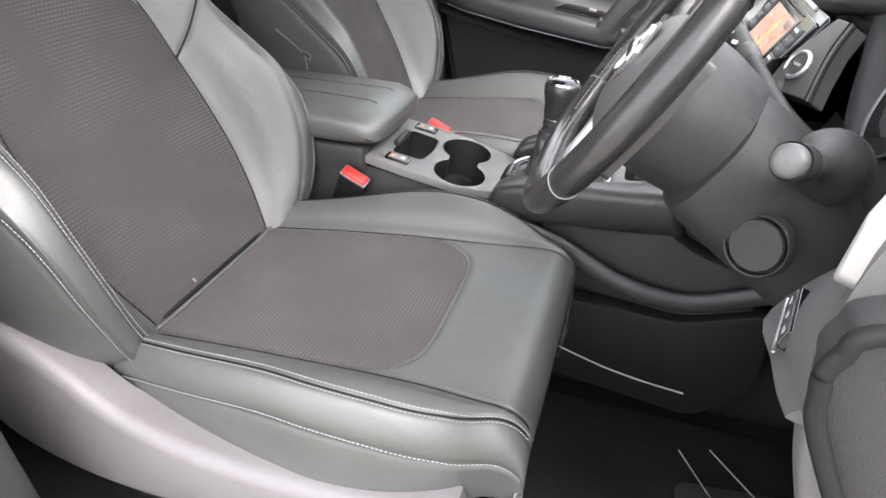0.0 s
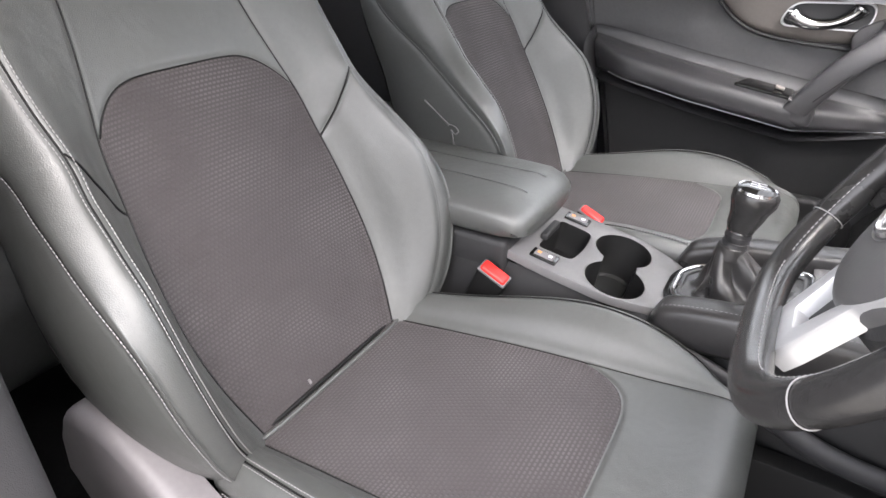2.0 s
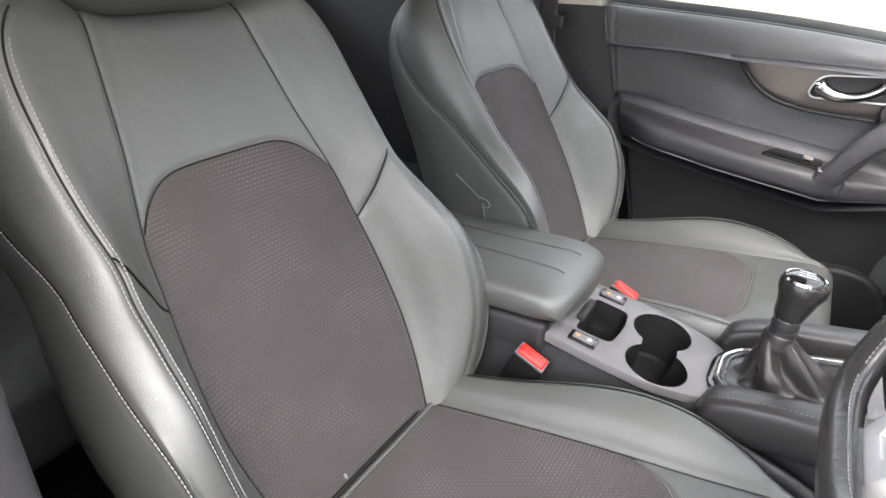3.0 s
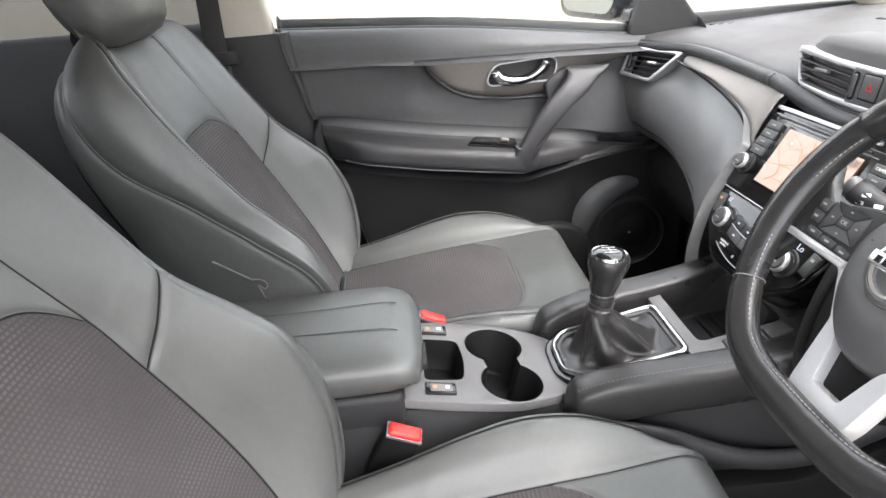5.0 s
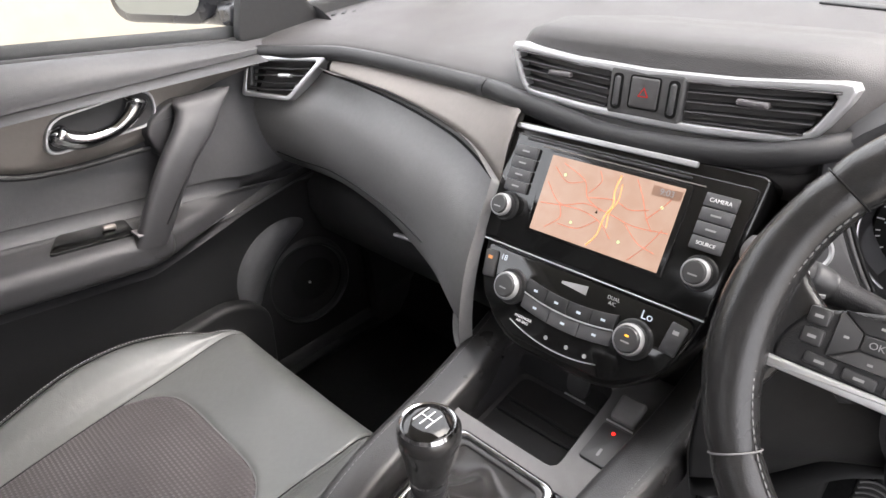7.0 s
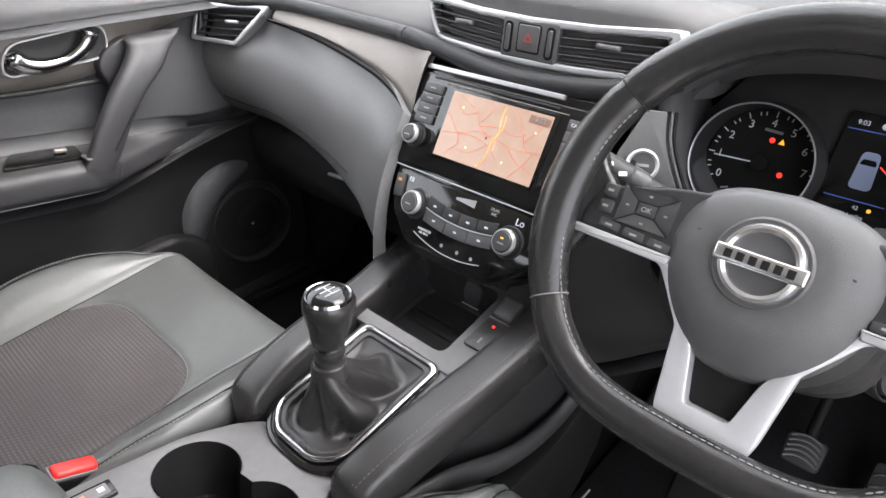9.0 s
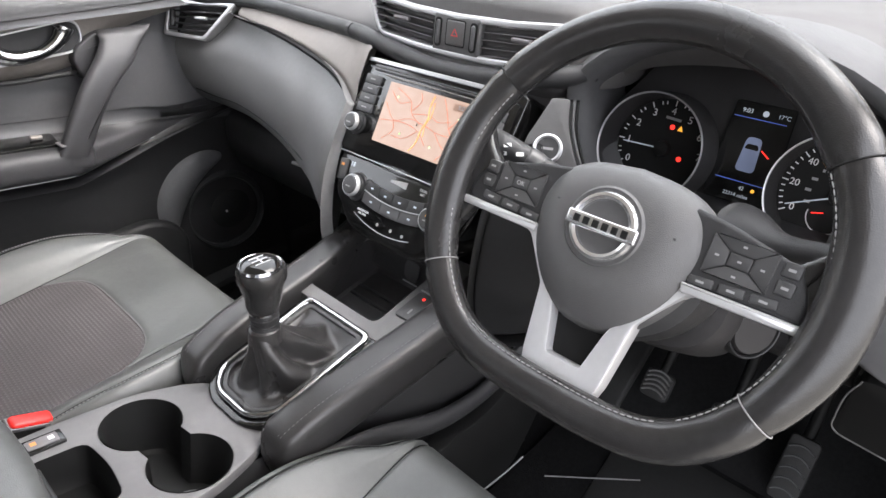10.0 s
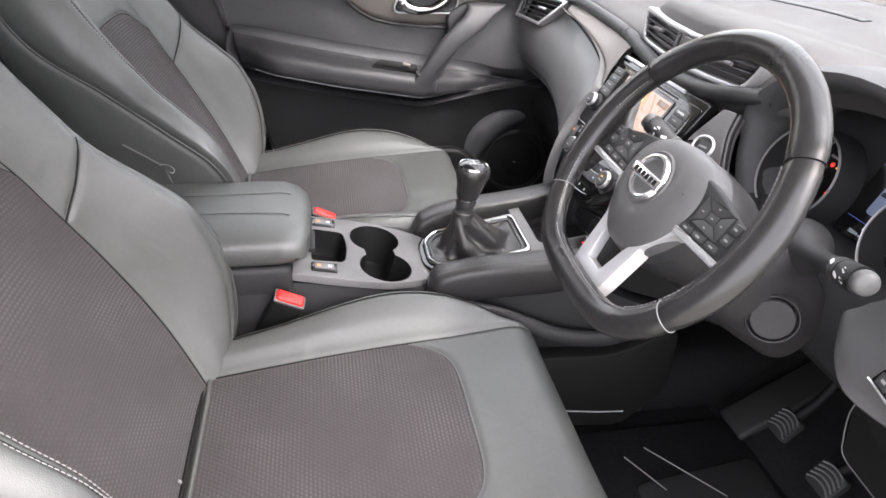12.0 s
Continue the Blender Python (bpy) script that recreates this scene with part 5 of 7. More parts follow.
dial("volume_knob", STK @ pose(-0.12, -0.0715, 0.005), 0.0135, radio)
dial("tuning_knob", STK @ pose(0.117, -0.0735, 0.005), 0.0138, radio)
for sg in (-1, 1):
    for k in range(4):
        b = part("radio_button", rbox((0.0315, 0.0132, 0.006), 0.0012, 2, m=STK @ pose(sg * 0.1145, -0.004 - 0.014 * k, 0.0055)), DASH_SOFT, radio, "dark grey push button")
        if sg > 0 and k == 0:
            part("button_letters", letters("CAMERA", 0.0055, STK @ pose(sg * 0.1145, -0.004, 0.0088)), WHITE, b)
        elif sg > 0 and k == 3:
            part("button_letters", letters("SOURCE", 0.005, STK @ pose(sg * 0.1145, -0.046, 0.0088)), WHITE, b)
        else:
            part("button_print", rbox((0.010, 0.0018, 0.0005), 0.0, m=STK @ pose(sg * 0.1145, -0.004 - 0.014 * k, 0.0088)), DIM_PRINT, b)
climate = thing("climate_unit", STK @ Vector((0, -0.155, 0)), "climate control panel with two dials and grey keys", "control panel")
part("climate_face", slab(rounded([(-0.133, -0.119), (0.133, -0.119), (0.116, -0.178), (0.066, -0.212), (-0.066, -0.212), (-0.116, -0.178)], 0.015), 0.008, 0.002, 2, STK @ pose(0, 0, 0.0045)), GLOSS, climate)
part("face_edge", sweep([STK @ Vector((x, -0.1155, 0.004)) for x in np.linspace(-0.136, 0.136, 8)], 0.0009, 6), SILVER, climate)
dial("temperature_knob", STK @ pose(-0.078, -0.158, 0.0045), 0.0165, climate, mark=None)
dial("temperature_knob", STK @ pose(0.078, -0.158, 0.0045), 0.0165, climate, mark=AMBER)
for row, (y, n, w) in enumerate(((-0.1485, 4, 0.0288), (-0.1665, 3, 0.0384))):
    for k in range(n):
        xa, xb = (k - n / 2) * w + 0.0003, (k + 1 - n / 2) * w - 0.0003
        sag = lambda x: -0.0065 * (1 - (x / 0.058) ** 2)
        o = [(xa, y - 0.008 + sag(xa)), ((xa + xb) / 2, y - 0.008 + sag((xa + xb) / 2)), (xb, y - 0.008 + sag(xb)), (xb, y + 0.008 + sag(xb)), ((xa + xb) / 2, y + 0.008 + sag((xa + xb) / 2)), (xa, y + 0.008 + sag(xa))]
        b = part("climate_key", slab(o, 0.006, 0.0012, 2, STK @ pose(0, 0, 0.0085 - 0.001 * row)), HARD if row == 0 else DASH_SOFT, climate, "grey climate key")
        part("key_print", rbox((0.005, 0.0025, 0.0005), 0.0, m=STK @ pose((xa + xb) / 2, y + sag((xa + xb) / 2), 0.0086 - 0.001 * row)), LIT_WHITE, b)
part("key_edge", sweep([STK @ Vector((x, -0.1573 - 0.0065 * (1 - (x / 0.058) ** 2), 0.0078)) for x in np.linspace(-0.057, 0.057, 18)], 0.0008, 6), SILVER, climate, "thin bright line between the rows")
part("temperature_digits", letters("18", 0.0095, STK @ pose(-0.1, -0.13, 0.0048)), LIT_WHITE, climate)
part("temperature_digits", letters("Lo", 0.0125, STK @ pose(0.084, -0.131, 0.0048)), LIT_WHITE, climate)
part("fan_mark", slab([(-0.02, -0.0025), (0.012, -0.005), (0.012, 0.005), (-0.02, 0.0005)], 0.0005, 0, 1, STK @ pose(0.002, -0.13, 0.005)), DIM_PRINT, climate)
part("mode_letters", letters("DUAL\nA/C", 0.0055, STK @ pose(0.045, -0.13, 0.0048)), DIM_PRINT, climate)
for sg in (-1, 1):
    b = part("demist_key", rbox((0.017, 0.032, 0.005), 0.002, 2, m=STK @ pose(sg * 0.116, -0.142, 0.0055, 0, 0, -sg * 8)), BUTTON, climate)
    part("key_print", rbox((0.006, 0.004, 0.0005), 0.0, m=STK @ pose(sg * 0.117, -0.135, 0.0083)), AMBER_PRINT if sg < 0 else DIM_PRINT, b)
part("lower_trim", sweep([STK @ Vector((x, -0.193 - 0.013 * (1 - (x / 0.068) ** 2), 0.0055)) for x in np.linspace(-0.066, 0.05, 24)], 0.0006, 6), SILVER, climate, "thin bright line")
part("airbag_print", letters("PASSENGER\nAIR BAG", 0.0045, STK @ pose(-0.05, -0.189, 0.0048)), WHITE, climate)
for x in (-0.015, 0.012, 0.035):
    part("indicator_print", slab(disc(0.0025, 12), 0.0005, 0, 1, STK @ pose(x, -0.196, 0.0048)), DIM_PRINT, climate)

# ---- instrument binnacle ----
YW, YC, YH = -0.373, -0.379, -0.367
cluster = thing("instrument_cluster", (0.7, YC, 0.58), "instrument cluster with two round dials and a colour display", "instruments")
CL = frame_of((0.75, YC, 0.645), (-0.94, 0, 0.342))
part("cluster_face", slab(rounded([(-0.19, -0.1), (0.19, -0.1), (0.205, -0.02), (0.13, 0.09), (-0.13, 0.09), (-0.205, -0.02)], 0.03), 0.02, 0.002, 2, CL @ pose(0, 0, -0.006)), END_CAP, cluster, "matt black dial face")
hood = []
for t in np.linspace(0, 1, 31):
    a = math.pi * (1.14 - 1.42 * t)
    sec = []
    for x, ra, rb in ((0.668, 0.203, 0.138), (0.668, 0.196, 0.131), (0.676, 0.184, 0.122), (0.7, 0.18, 0.115), (0.74, 0.182, 0.104), (0.79, 0.19, 0.096), (0.83, 0.222, 0.125), (0.74, 0.222, 0.143), (0.685, 0.212, 0.145)):
        nip = 1 - 0.11 * (1 - min(1.0, max(0.0, math.sin(a)) / 0.35)) * (math.cos(a) > 0)
        sec.append(Vector((x, YH + ra * nip * math.cos(a), 0.648 + rb * math.sin(a))))
    hood.append(sec)
part("hood", loft(hood, sharp=60), DASH_SOFT, cluster, "black soft cowl over the dials")
part("lower_cowl", rbox((0.07, 0.34, 0.016), 0.006, m=pose(0.715, YC, 0.536, 0, 14, 0)), HARD, cluster)
for sg in (-1, 1):
    m = CL @ pose(sg * 0.1013, -0.0282, 0.0)
    d = part("tachometer" if sg < 0 else "speedometer", lathe([(0, -0.003), (0.0605, -0.003), (0.0605, 0.0), (0, 0.0)], 48, m), BLACK, cluster, "round dial with white marks")
    part("dial_tube", lathe([(0.061, 0.0), (0.0628, 0.03), (0.0638, 0.0435), (0.0655, 0.0435), (0.067, 0.03), (0.07, 0.0), (0.061, 0.0)], 64, m @ pose(-0.002 * (sg < 0), 0, 0)), END_CAP, d, "black tube round the dial")
    part("dial_ring", lathe([(0.0635, 0.043), (0.064, 0.0455), (0.0649, 0.046), (0.0656, 0.0445), (0.0656, 0.042), (0.0635, 0.043)], 64, m @ pose(-0.002 * (sg < 0), 0, 0)), SILVER, d, "thin bright ring")
    n, first, step = (8, 209.0, 29.8) if sg < 0 else (8, 210.0, 34.3)
    for i in range(n):
        a = radians(first - step * i)
        part("dial_number", letters(str(i if sg < 0 else 20 * i), 0.0125 if sg < 0 else 0.0105, m @ pose(0.0465 * math.cos(a), 0.0465 * math.sin(a), 0.0006)), WHITE, d)
        for j in range(5 if i < n - 1 else 1):
            b = radians(first - step * (i + j / 5))
            L = 0.007 if j == 0 else 0.004
            if sg > 0 or j in (0, 2, 3):
                part("dial_tick", rbox((L, 0.0013, 0.0004), 0.0, m=m @ pose(0.0565 * math.cos(b), 0.0565 * math.sin(b), 0.0006, 0, 0, math.degrees(b))), WHITE, d)
    na = radians(first - step * (0.9 if sg < 0 else 0.15))
    part("needle", rbox((0.042, 0.0014, 0.001), 0.0, m=m @ pose(0.031 * math.cos(na), 0.031 * math.sin(na), 0.004, 0, 0, math.degrees(na))), LIT_WHITE, d)
    part("needle_hub", lathe([(0, 0.008), (0.009, 0.007), (0.0105, 0.0)], 24, m), BLACK, d)
    if sg < 0:
        part("warning_lamp", slab(disc(0.003, 14), 0.0005, 0, 1, m @ pose(0.004, 0.028, 0.0008)), RED_LAMP, d)
        part("warning_lamp", slab([(-0.0034, -0.0026), (0.0034, -0.0026), (0, 0.0038)], 0.0005, 0, 1, m @ pose(0.0145, 0.028, 0.0008)), AMBER, d)
        part("warning_lamp", slab(disc(0.003, 14), 0.0005, 0, 1, m @ pose(0.024, -0.0075, 0.0008)), RED_LAMP, d)
        part("unit_bar", rbox((0.02, 0.0032, 0.0004), 0, m=m @ pose(0.0025, 0.038, 0.0006, 0, 0, -3)), DIM_PRINT, d)
        part("gauge_mark", rbox((0.009, 0.0022, 0.0004), 0, m=m @ pose(-0.029, -0.037, 0.0006, 0, 0, 20)), DIM_PRINT, d)
    else:
        for i in range(11):
            b = radians(205 - 24 * i)
            part("inner_figure", rbox((0.0062, 0.003, 0.0004), 0, m=m @ pose(0.031 * math.cos(b), 0.031 * math.sin(b), 0.0006)), DIM_PRINT, d)
        part("fuel_arc", sweep([m @ Vector((-0.005 + 0.019 * math.cos(a), -0.024 + 0.019 * math.sin(a), 0.0008)) for a in np.linspace(math.pi * 0.95, math.pi * 1.95, 16)], 0.0006, 5), WHITE, d)
        part("fuel_needle", rbox((0.012, 0.0009, 0.0006), 0.0, m=m @ pose(-0.014, -0.022, 0.0012, 0, 0, 15)), RED_LAMP, d)
DI = CL @ pose(0, -0.011, 0)
info = part("info_display", slab(rounded([(-0.037, -0.055), (0.037, -0.055), (0.033, 0.06), (-0.033, 0.06)], 0.004), 0.003, 0.0005, 1, DI @ pose(0, 0.0, 0.0008)), GLOSS, cluster, "dark colour display")
part("display_line", rbox((0.058, 0.0007, 0.0004), 0, m=DI @ pose(-0.002, 0.042, 0.0012)), BLUE_LAMP, info)
part("display_line", rbox((0.058, 0.0007, 0.0004), 0, m=DI @ pose(0, -0.03, 0.0012)), BLUE_LAMP, info)
part("display_clock", letters("9:03", 0.007, DI @ pose(-0.018, 0.0495, 0.0012)), LIT_WHITE, info)
part("display_temperature", letters("17°C", 0.0065, DI @ pose(0.022, 0.0495, 0.0012)), LIT_WHITE, info)
part("display_sign", slab(disc(0.0034, 16), 0.0004, 0, 1, DI @ pose(0.002, 0.0495, 0.0012)), LIT_WHITE, info)
part("odometer", letters("22314 miles", 0.006, DI @ pose(0.0, -0.046, 0.0012)), LIT_WHITE, info)
part("range_figure", letters("42", 0.006, DI @ pose(0.004, -0.037, 0.0012)), LIT_WHITE, info)
part("fuel_mark", slab(disc(0.0022, 10), 0.0004, 0, 1, DI @ pose(0.017, -0.037, 0.0012)), AMBER, info)
CAR_BLUE = material("lit_car_picture", (0.2, 0.24, 0.36), 0.4, emit=0.07)
pic = part("car_picture", slab(rounded([(-0.011, -0.02), (0.011, -0.02), (0.0085, 0.02), (-0.0085, 0.02)], 0.006), 0.0004, 0, 1, DI @ pose(0, 0.002, 0.0013)), CAR_BLUE, info, "pale blue plan picture of the car")
part("car_window", slab(rounded([(-0.008, 0.006), (0.008, 0.006), (0.006, 0.012), (-0.006, 0.012)], 0.002), 0.0003, 0, 1, DI @ pose(0, 0.002, 0.0017)), GLOSS, pic)
part("open_door_mark", rbox((0.012, 0.0012, 0.0004), 0, m=DI @ pose(0.016, 0.006, 0.0014, 0, 0, -35)), RED_LAMP, pic)
# column of trim with the start button beside the cluster
SB = frame_of((0.604, -0.197, 0.639), (-0.8, -0.35, 0.48))
part("start_panel", slab(rounded([(-0.0042, 0.0606), (0.0179, 0.0603), (0.0207, 0.0287), (0.0316, -0.0026), (0.0439, -0.0289), (-0.031, -0.0359), (-0.0316, -0.0018), (-0.027, 0.0142)], 0.003, 4), 0.03, 0.002, 3, SB @ pose(0, 0, -0.003)), LOWER_DASH, dash, "grey panel beside the dials")
for off, mat in ((0.0, BLACK), (0.004, LOWER_DASH), (0.008, BLACK)):
    part("start_panel_edge", sweep([SB @ Vector((x + off, y, -0.005)) for x, y in spline([(0.0179, 0.0603), (0.0207, 0.0287), (0.0316, -0.0026), (0.0439, -0.0289)], 24)], 0.0022, 6), mat, dash, "thin rolled edge")
sb = thing("start_button", SB.translation, "round engine start button with a bright ring", "button")
part("button_ring", lathe([(0.0135, 0.0), (0.0178, 0.0), (0.0178, 0.0025), (0.0155, 0.0045), (0.0135, 0.003)], 36, SB), SILVER, sb, "bright metal ring")
part("button_face", lathe([(0, 0.003), (0.0135, 0.0025), (0.0135, 0.0), (0, 0.0)], 32, SB), BUTTON, sb)
part("button_print", rbox((0.014, 0.003, 0.0004), 0, m=SB @ pose(0, 0, 0.0033)), DIM_PRINT, sb)

# driver's lower dashboard
LOW_X = {"bot": [(-0.765, 0.533), (-0.72, 0.54), (-0.66, 0.55), (-0.60, 0.556), (-0.55, 0.583), (-0.49, 0.635)],
         "mid": [(-0.765, 0.53), (-0.72, 0.54), (-0.66, 0.553), (-0.60, 0.578), (-0.55, 0.61), (-0.49, 0.658)],
         "up": [(-0.765, 0.53), (-0.72, 0.549), (-0.66, 0.58), (-0.60, 0.612), (-0.55, 0.64), (-0.49, 0.685)],
         "top": [(-0.765, 0.54), (-0.72, 0.556), (-0.66, 0.588), (-0.60, 0.636), (-0.55, 0.668), (-0.49, 0.70)]}
LOW_Z = [(-0.765, 0.612, 0.712), (-0.72, 0.59, 0.706), (-0.66, 0.566, 0.698), (-0.60, 0.553, 0.69), (-0.55, 0.55, 0.65), (-0.49, 0.553, 0.598)]
low = []
for y in np.linspace(-0.765, -0.49, 16):
    zb, zt = along([(a, b) for a, b, c in LOW_Z], y), along([(a, c) for a, b, c in LOW_Z], y)
    xb, xm, xu, xt = (along(LOW_X[k], y) for k in ("bot", "mid", "up", "top"))
    low.append([(xt + 0.03, y, zt - 0.004), (xt, y, zt), (xu, y, zb + 0.62 * (zt - zb)), (xm, y, zb + 0.3 * (zt - zb)), (xb, y, zb + 0.006), (xb + 0.012, y, zb - 0.008), (0.74, y, zb - 0.012), (0.76, y, zt - 0.01)])
part("driver_lower_panel", loft([spline(np.vstack([s, s[:1]]), 49)[:-1] for s in low], sharp=50), LOWER_DASH, dash, "grey lower dashboard panel")
part("dash_end_cap", slab(rounded([(0.60, 0.4), (0.7, 0.35), (0.95, 0.35), (1.0, 0.7), (0.6, 0.705), (0.548, 0.667), (0.532, 0.629), (0.54, 0.58)], 0.025), 0.02, 0.006, 3, Matrix(((1, 0, 0, 0), (0, 0, -1, -0.768), (0, 1, 0, 0), (0, 0, 0, 1)))), LOWER_DASH, dash, "grey end cap of the dashboard")
RIM_LINE = [(0.575, 0.54), (0.531, 0.626), (0.524, 0.651), (0.5225, 0.661), (0.526, 0.671), (0.536, 0.684), (0.6, 0.7)]
part("doorway_trim", slab([tuple(p) for p in spline(RIM_LINE, 30)] + [(0.75, 0.7), (0.75, 0.54)], 0.02, 0.002, 2, Matrix(((1, 0, 0, 0.003), (0, 0, -1, -0.786), (0, 1, 0, 0), (0, 0, 0, 1)))), END_CAP, shell, "dark trim of the doorway")
part("door_seal", sweep([(x, -0.794, z) for x, z in spline(RIM_LINE, 40)], 0.0045, 8), BLACK, shell, "black rubber door seal")
PK = frame_of((0.622, -0.655, 0.452), (-0.95, 0.06, -0.31))
pk = part("coin_pocket", slab(rounded([(-0.098, -0.056), (0.1, -0.062), (0.1, 0.055), (-0.088, 0.055)], 0.016), 0.03, 0.003, 2, PK), BLACK, dash, "black lower pocket panel")
part("pocket_edge", sweep([PK @ Vector((x, y, 0.0005)) for x, y in spline([(-0.085, 0.05), (-0.093, 0.02), (-0.096, -0.02), (-0.093, -0.05), (-0.06, -0.056), (0.05, -0.06)], 40)], 0.0009, 6), GREY_HARD, pk, "thin pale edge")
knee = []
for y in np.linspace(-0.56, -0.16, 12):
    knee.append([(0.67, y, 0.58), (0.65, y, 0.53), (0.655, y, 0.47), (0.69, y, 0.43), (0.76, y, 0.41), (0.86, y, 0.41), (0.86, y, 0.58)])
part("knee_panel", loft(knee, sharp=60), HARD, dash, "black knee panel under the column")
BK = frame_of((0.5525, -0.643, 0.5845), (-0.93, 0.24, 0.26))
bank = part("switch_bank", slab(rounded([(-0.034, -0.0085), (0.026, -0.009), (0.029, 0.0095), (-0.03, 0.009)], 0.003), 0.02, 0.001, 2, BK @ pose(0, 0, 0.0012)), GLOSS, dash, "black bank of small switches")
part("bank_edge", sweep([BK @ Vector((x, -0.0098 - 0.012 * (x + 0.034), 0.0012)) for x in np.linspace(-0.037, 0.028, 6)], 0.0012, 8), SILVER, bank, "bright lower edge")
for k in range(3):
    part("small_switch", slab(rounded([(-0.0085, -0.0065), (0.0085, -0.0065), (0.0085, 0.0065), (-0.0085, 0.0065)], 0.0015), 0.003, 0.0008, 2, BK @ pose(-0.02 + 0.0188 * k, 0, 0.0024)), BUTTON, bank)
    part("switch_print", rbox((0.006, 0.003, 0.0006), 0, m=BK @ pose(-0.02 + 0.0188 * k, 0.0005, 0.0027)), DIM_PRINT, bank)
part("bonnet_release", rbox((0.02, 0.05, 0.035), 0.006, m=pose(0.64, -0.67, 0.385)), HARD, dash)

# ---- steering column, stalks ----
column = thing("steering_column", (0.55, YW, 0.5), "dark grey steering column shroud with two stalks", "steering column")
CM = frame_of((0.436, -0.378, 0.675), (-math.cos(radians(31.5)), 0, math.sin(radians(31.5))))
sh = []
for z, w, h, oy in ((-0.098, 0.07, 0.05, -0.03), (-0.103, 0.085, 0.062, -0.03), (-0.12, 0.09, 0.066, -0.03), (-0.16, 0.09, 0.068, -0.032), (-0.22, 0.085, 0.066, -0.04), (-0.28, 0.075, 0.06, -0.05)):
    sec = []
    for a in np.linspace(0, 2 * math.pi, 36, endpoint=False):
        ca, sa = math.cos(a), math.sin(a)
        sec.append(CM @ Vector((w * math.copysign(abs(ca) ** 0.7, ca), oy + h * math.copysign(abs(sa) ** 0.7, sa), z)))
    sh.append(sec)
part("shroud", loft(sh, sharp=50), END_CAP, column, "dark grey plastic shroud")
part("shroud_seam", sweep([CM @ Vector((0.0735, -0.012, z)) for z in np.linspace(-0.11, -0.2, 8)], 0.0014, 6), BLACK, column)
RC = frame_of((0.557, -0.478, 0.545), (-0.52, -0.82, 0.22))
rc = part("round_cover", lathe([(0, 0.002), (0.023, 0.0014), (0.0246, -0.001), (0.0246, -0.008), (0, -0.008)], 40, RC), END_CAP, column, "round grey cover")
part("cover_rim", lathe([(0.0262, -0.004), (0.0272, 0.0005), (0.0284, 0.001), (0.0298, -0.001), (0.0305, -0.012), (0.0262, -0.012)], 40, RC), HARD, rc)
for sg, root, tip in ((1, Vector((0.606, -0.425, 0.606)), Vector((0.535, -0.582, 0.667))), (-1, Vector((0.606, -0.335, 0.583)), Vector((0.520, -0.172, 0.674)))):
    d = tip - root
    ax = d.normalized()
    P = [root + d * t for t in np.linspace(0, 0.955, 16)]
    st = part("stalk", sweep(P, ([0.036, 0.034, 0.03, 0.0235, 0.0165, 0.0125] if sg > 0 else [0.02, 0.019, 0.0165, 0.014, 0.0125, 0.0115]) + [ 0.0112, 0.0108, 0.011, 0.0114, 0.0122, 0.0128, 0.0134, 0.0138, 0.014, 0.0138], 22), HARD, column, "black control stalk with white symbols")
    part("stalk_ring", sweep([root + d * t for t in (0.66, 0.68, 0.74, 0.76)], [0.0124, 0.0138, 0.0144, 0.0138], 20), BUTTON, st)
    part("stalk_end", sweep([root + d * t for t in (0.94, 0.955, 0.985, 1.0, 1.008, 1.012, 1.0125)], [0.0115, 0.0124, 0.0122, 0.011, 0.008, 0.003, 0.0002], 20), STALK_TIP, st, "grey stalk end, paled for the reflection on it")
    side = Vector((-1, 0, 0.35))
    side = (side - ax * side.dot(ax)).normalized()
    for t, o in ((0.7, -5), (0.8, 4), (0.88, -3), (0.88, 6)):
        n = (side + ax.cross(side) * o * 0.09).normalized()
        part("stalk_symbol", slab(rounded([(-0.0042, -0.0022), (0.0042, -0.0022), (0.0042, 0.0022), (-0.0042, 0.0022)], 0.001), 0.0006, 0, 1, frame_of(root + d * t + n * (0.0144 - 0.0006 * (t > 0.75)), n)), WHITE, st)

# ---- steering wheel ----
wheel = thing("steering_wheel", (0.424, YW, 0.5), "black leather steering wheel with silver spokes, flat at the bottom", "steering wheel")


def rim_point(a):
    x, y = 0.172 * math.cos(a), 0.172 * math.sin(a)
    f = -0.151
    y = f + math.log1p(math.exp((y - f) * 75)) / 75
    return np.array((x, y - 0.003))


def rim_section(a, n=20):
    p = rim_point(a)
    t = rim_point(a + 0.01) - rim_point(a - 0.01)
    o = np.array((t[1], -t[0])) / np.linalg.norm(t)
    thick = 0.0165 + 0.0025 * math.exp(-((math.cos(a) ** 2 - 1) / 0.12) ** 2) + 0.0015 * math.exp(-((math.sin(a) - 0.62) / 0.12) ** 2)
    sec = []
    for b in np.linspace(0, 2 * math.pi, n, endpoint=False):
        r = thick * (1 + 0.05 * math.cos(2 * b))
        q = p + o * r * math.cos(b)
        sec.append(CM @ Vector((q[0], q[1], 0.004 + 0.0155 * math.sin(b))))
    return sec


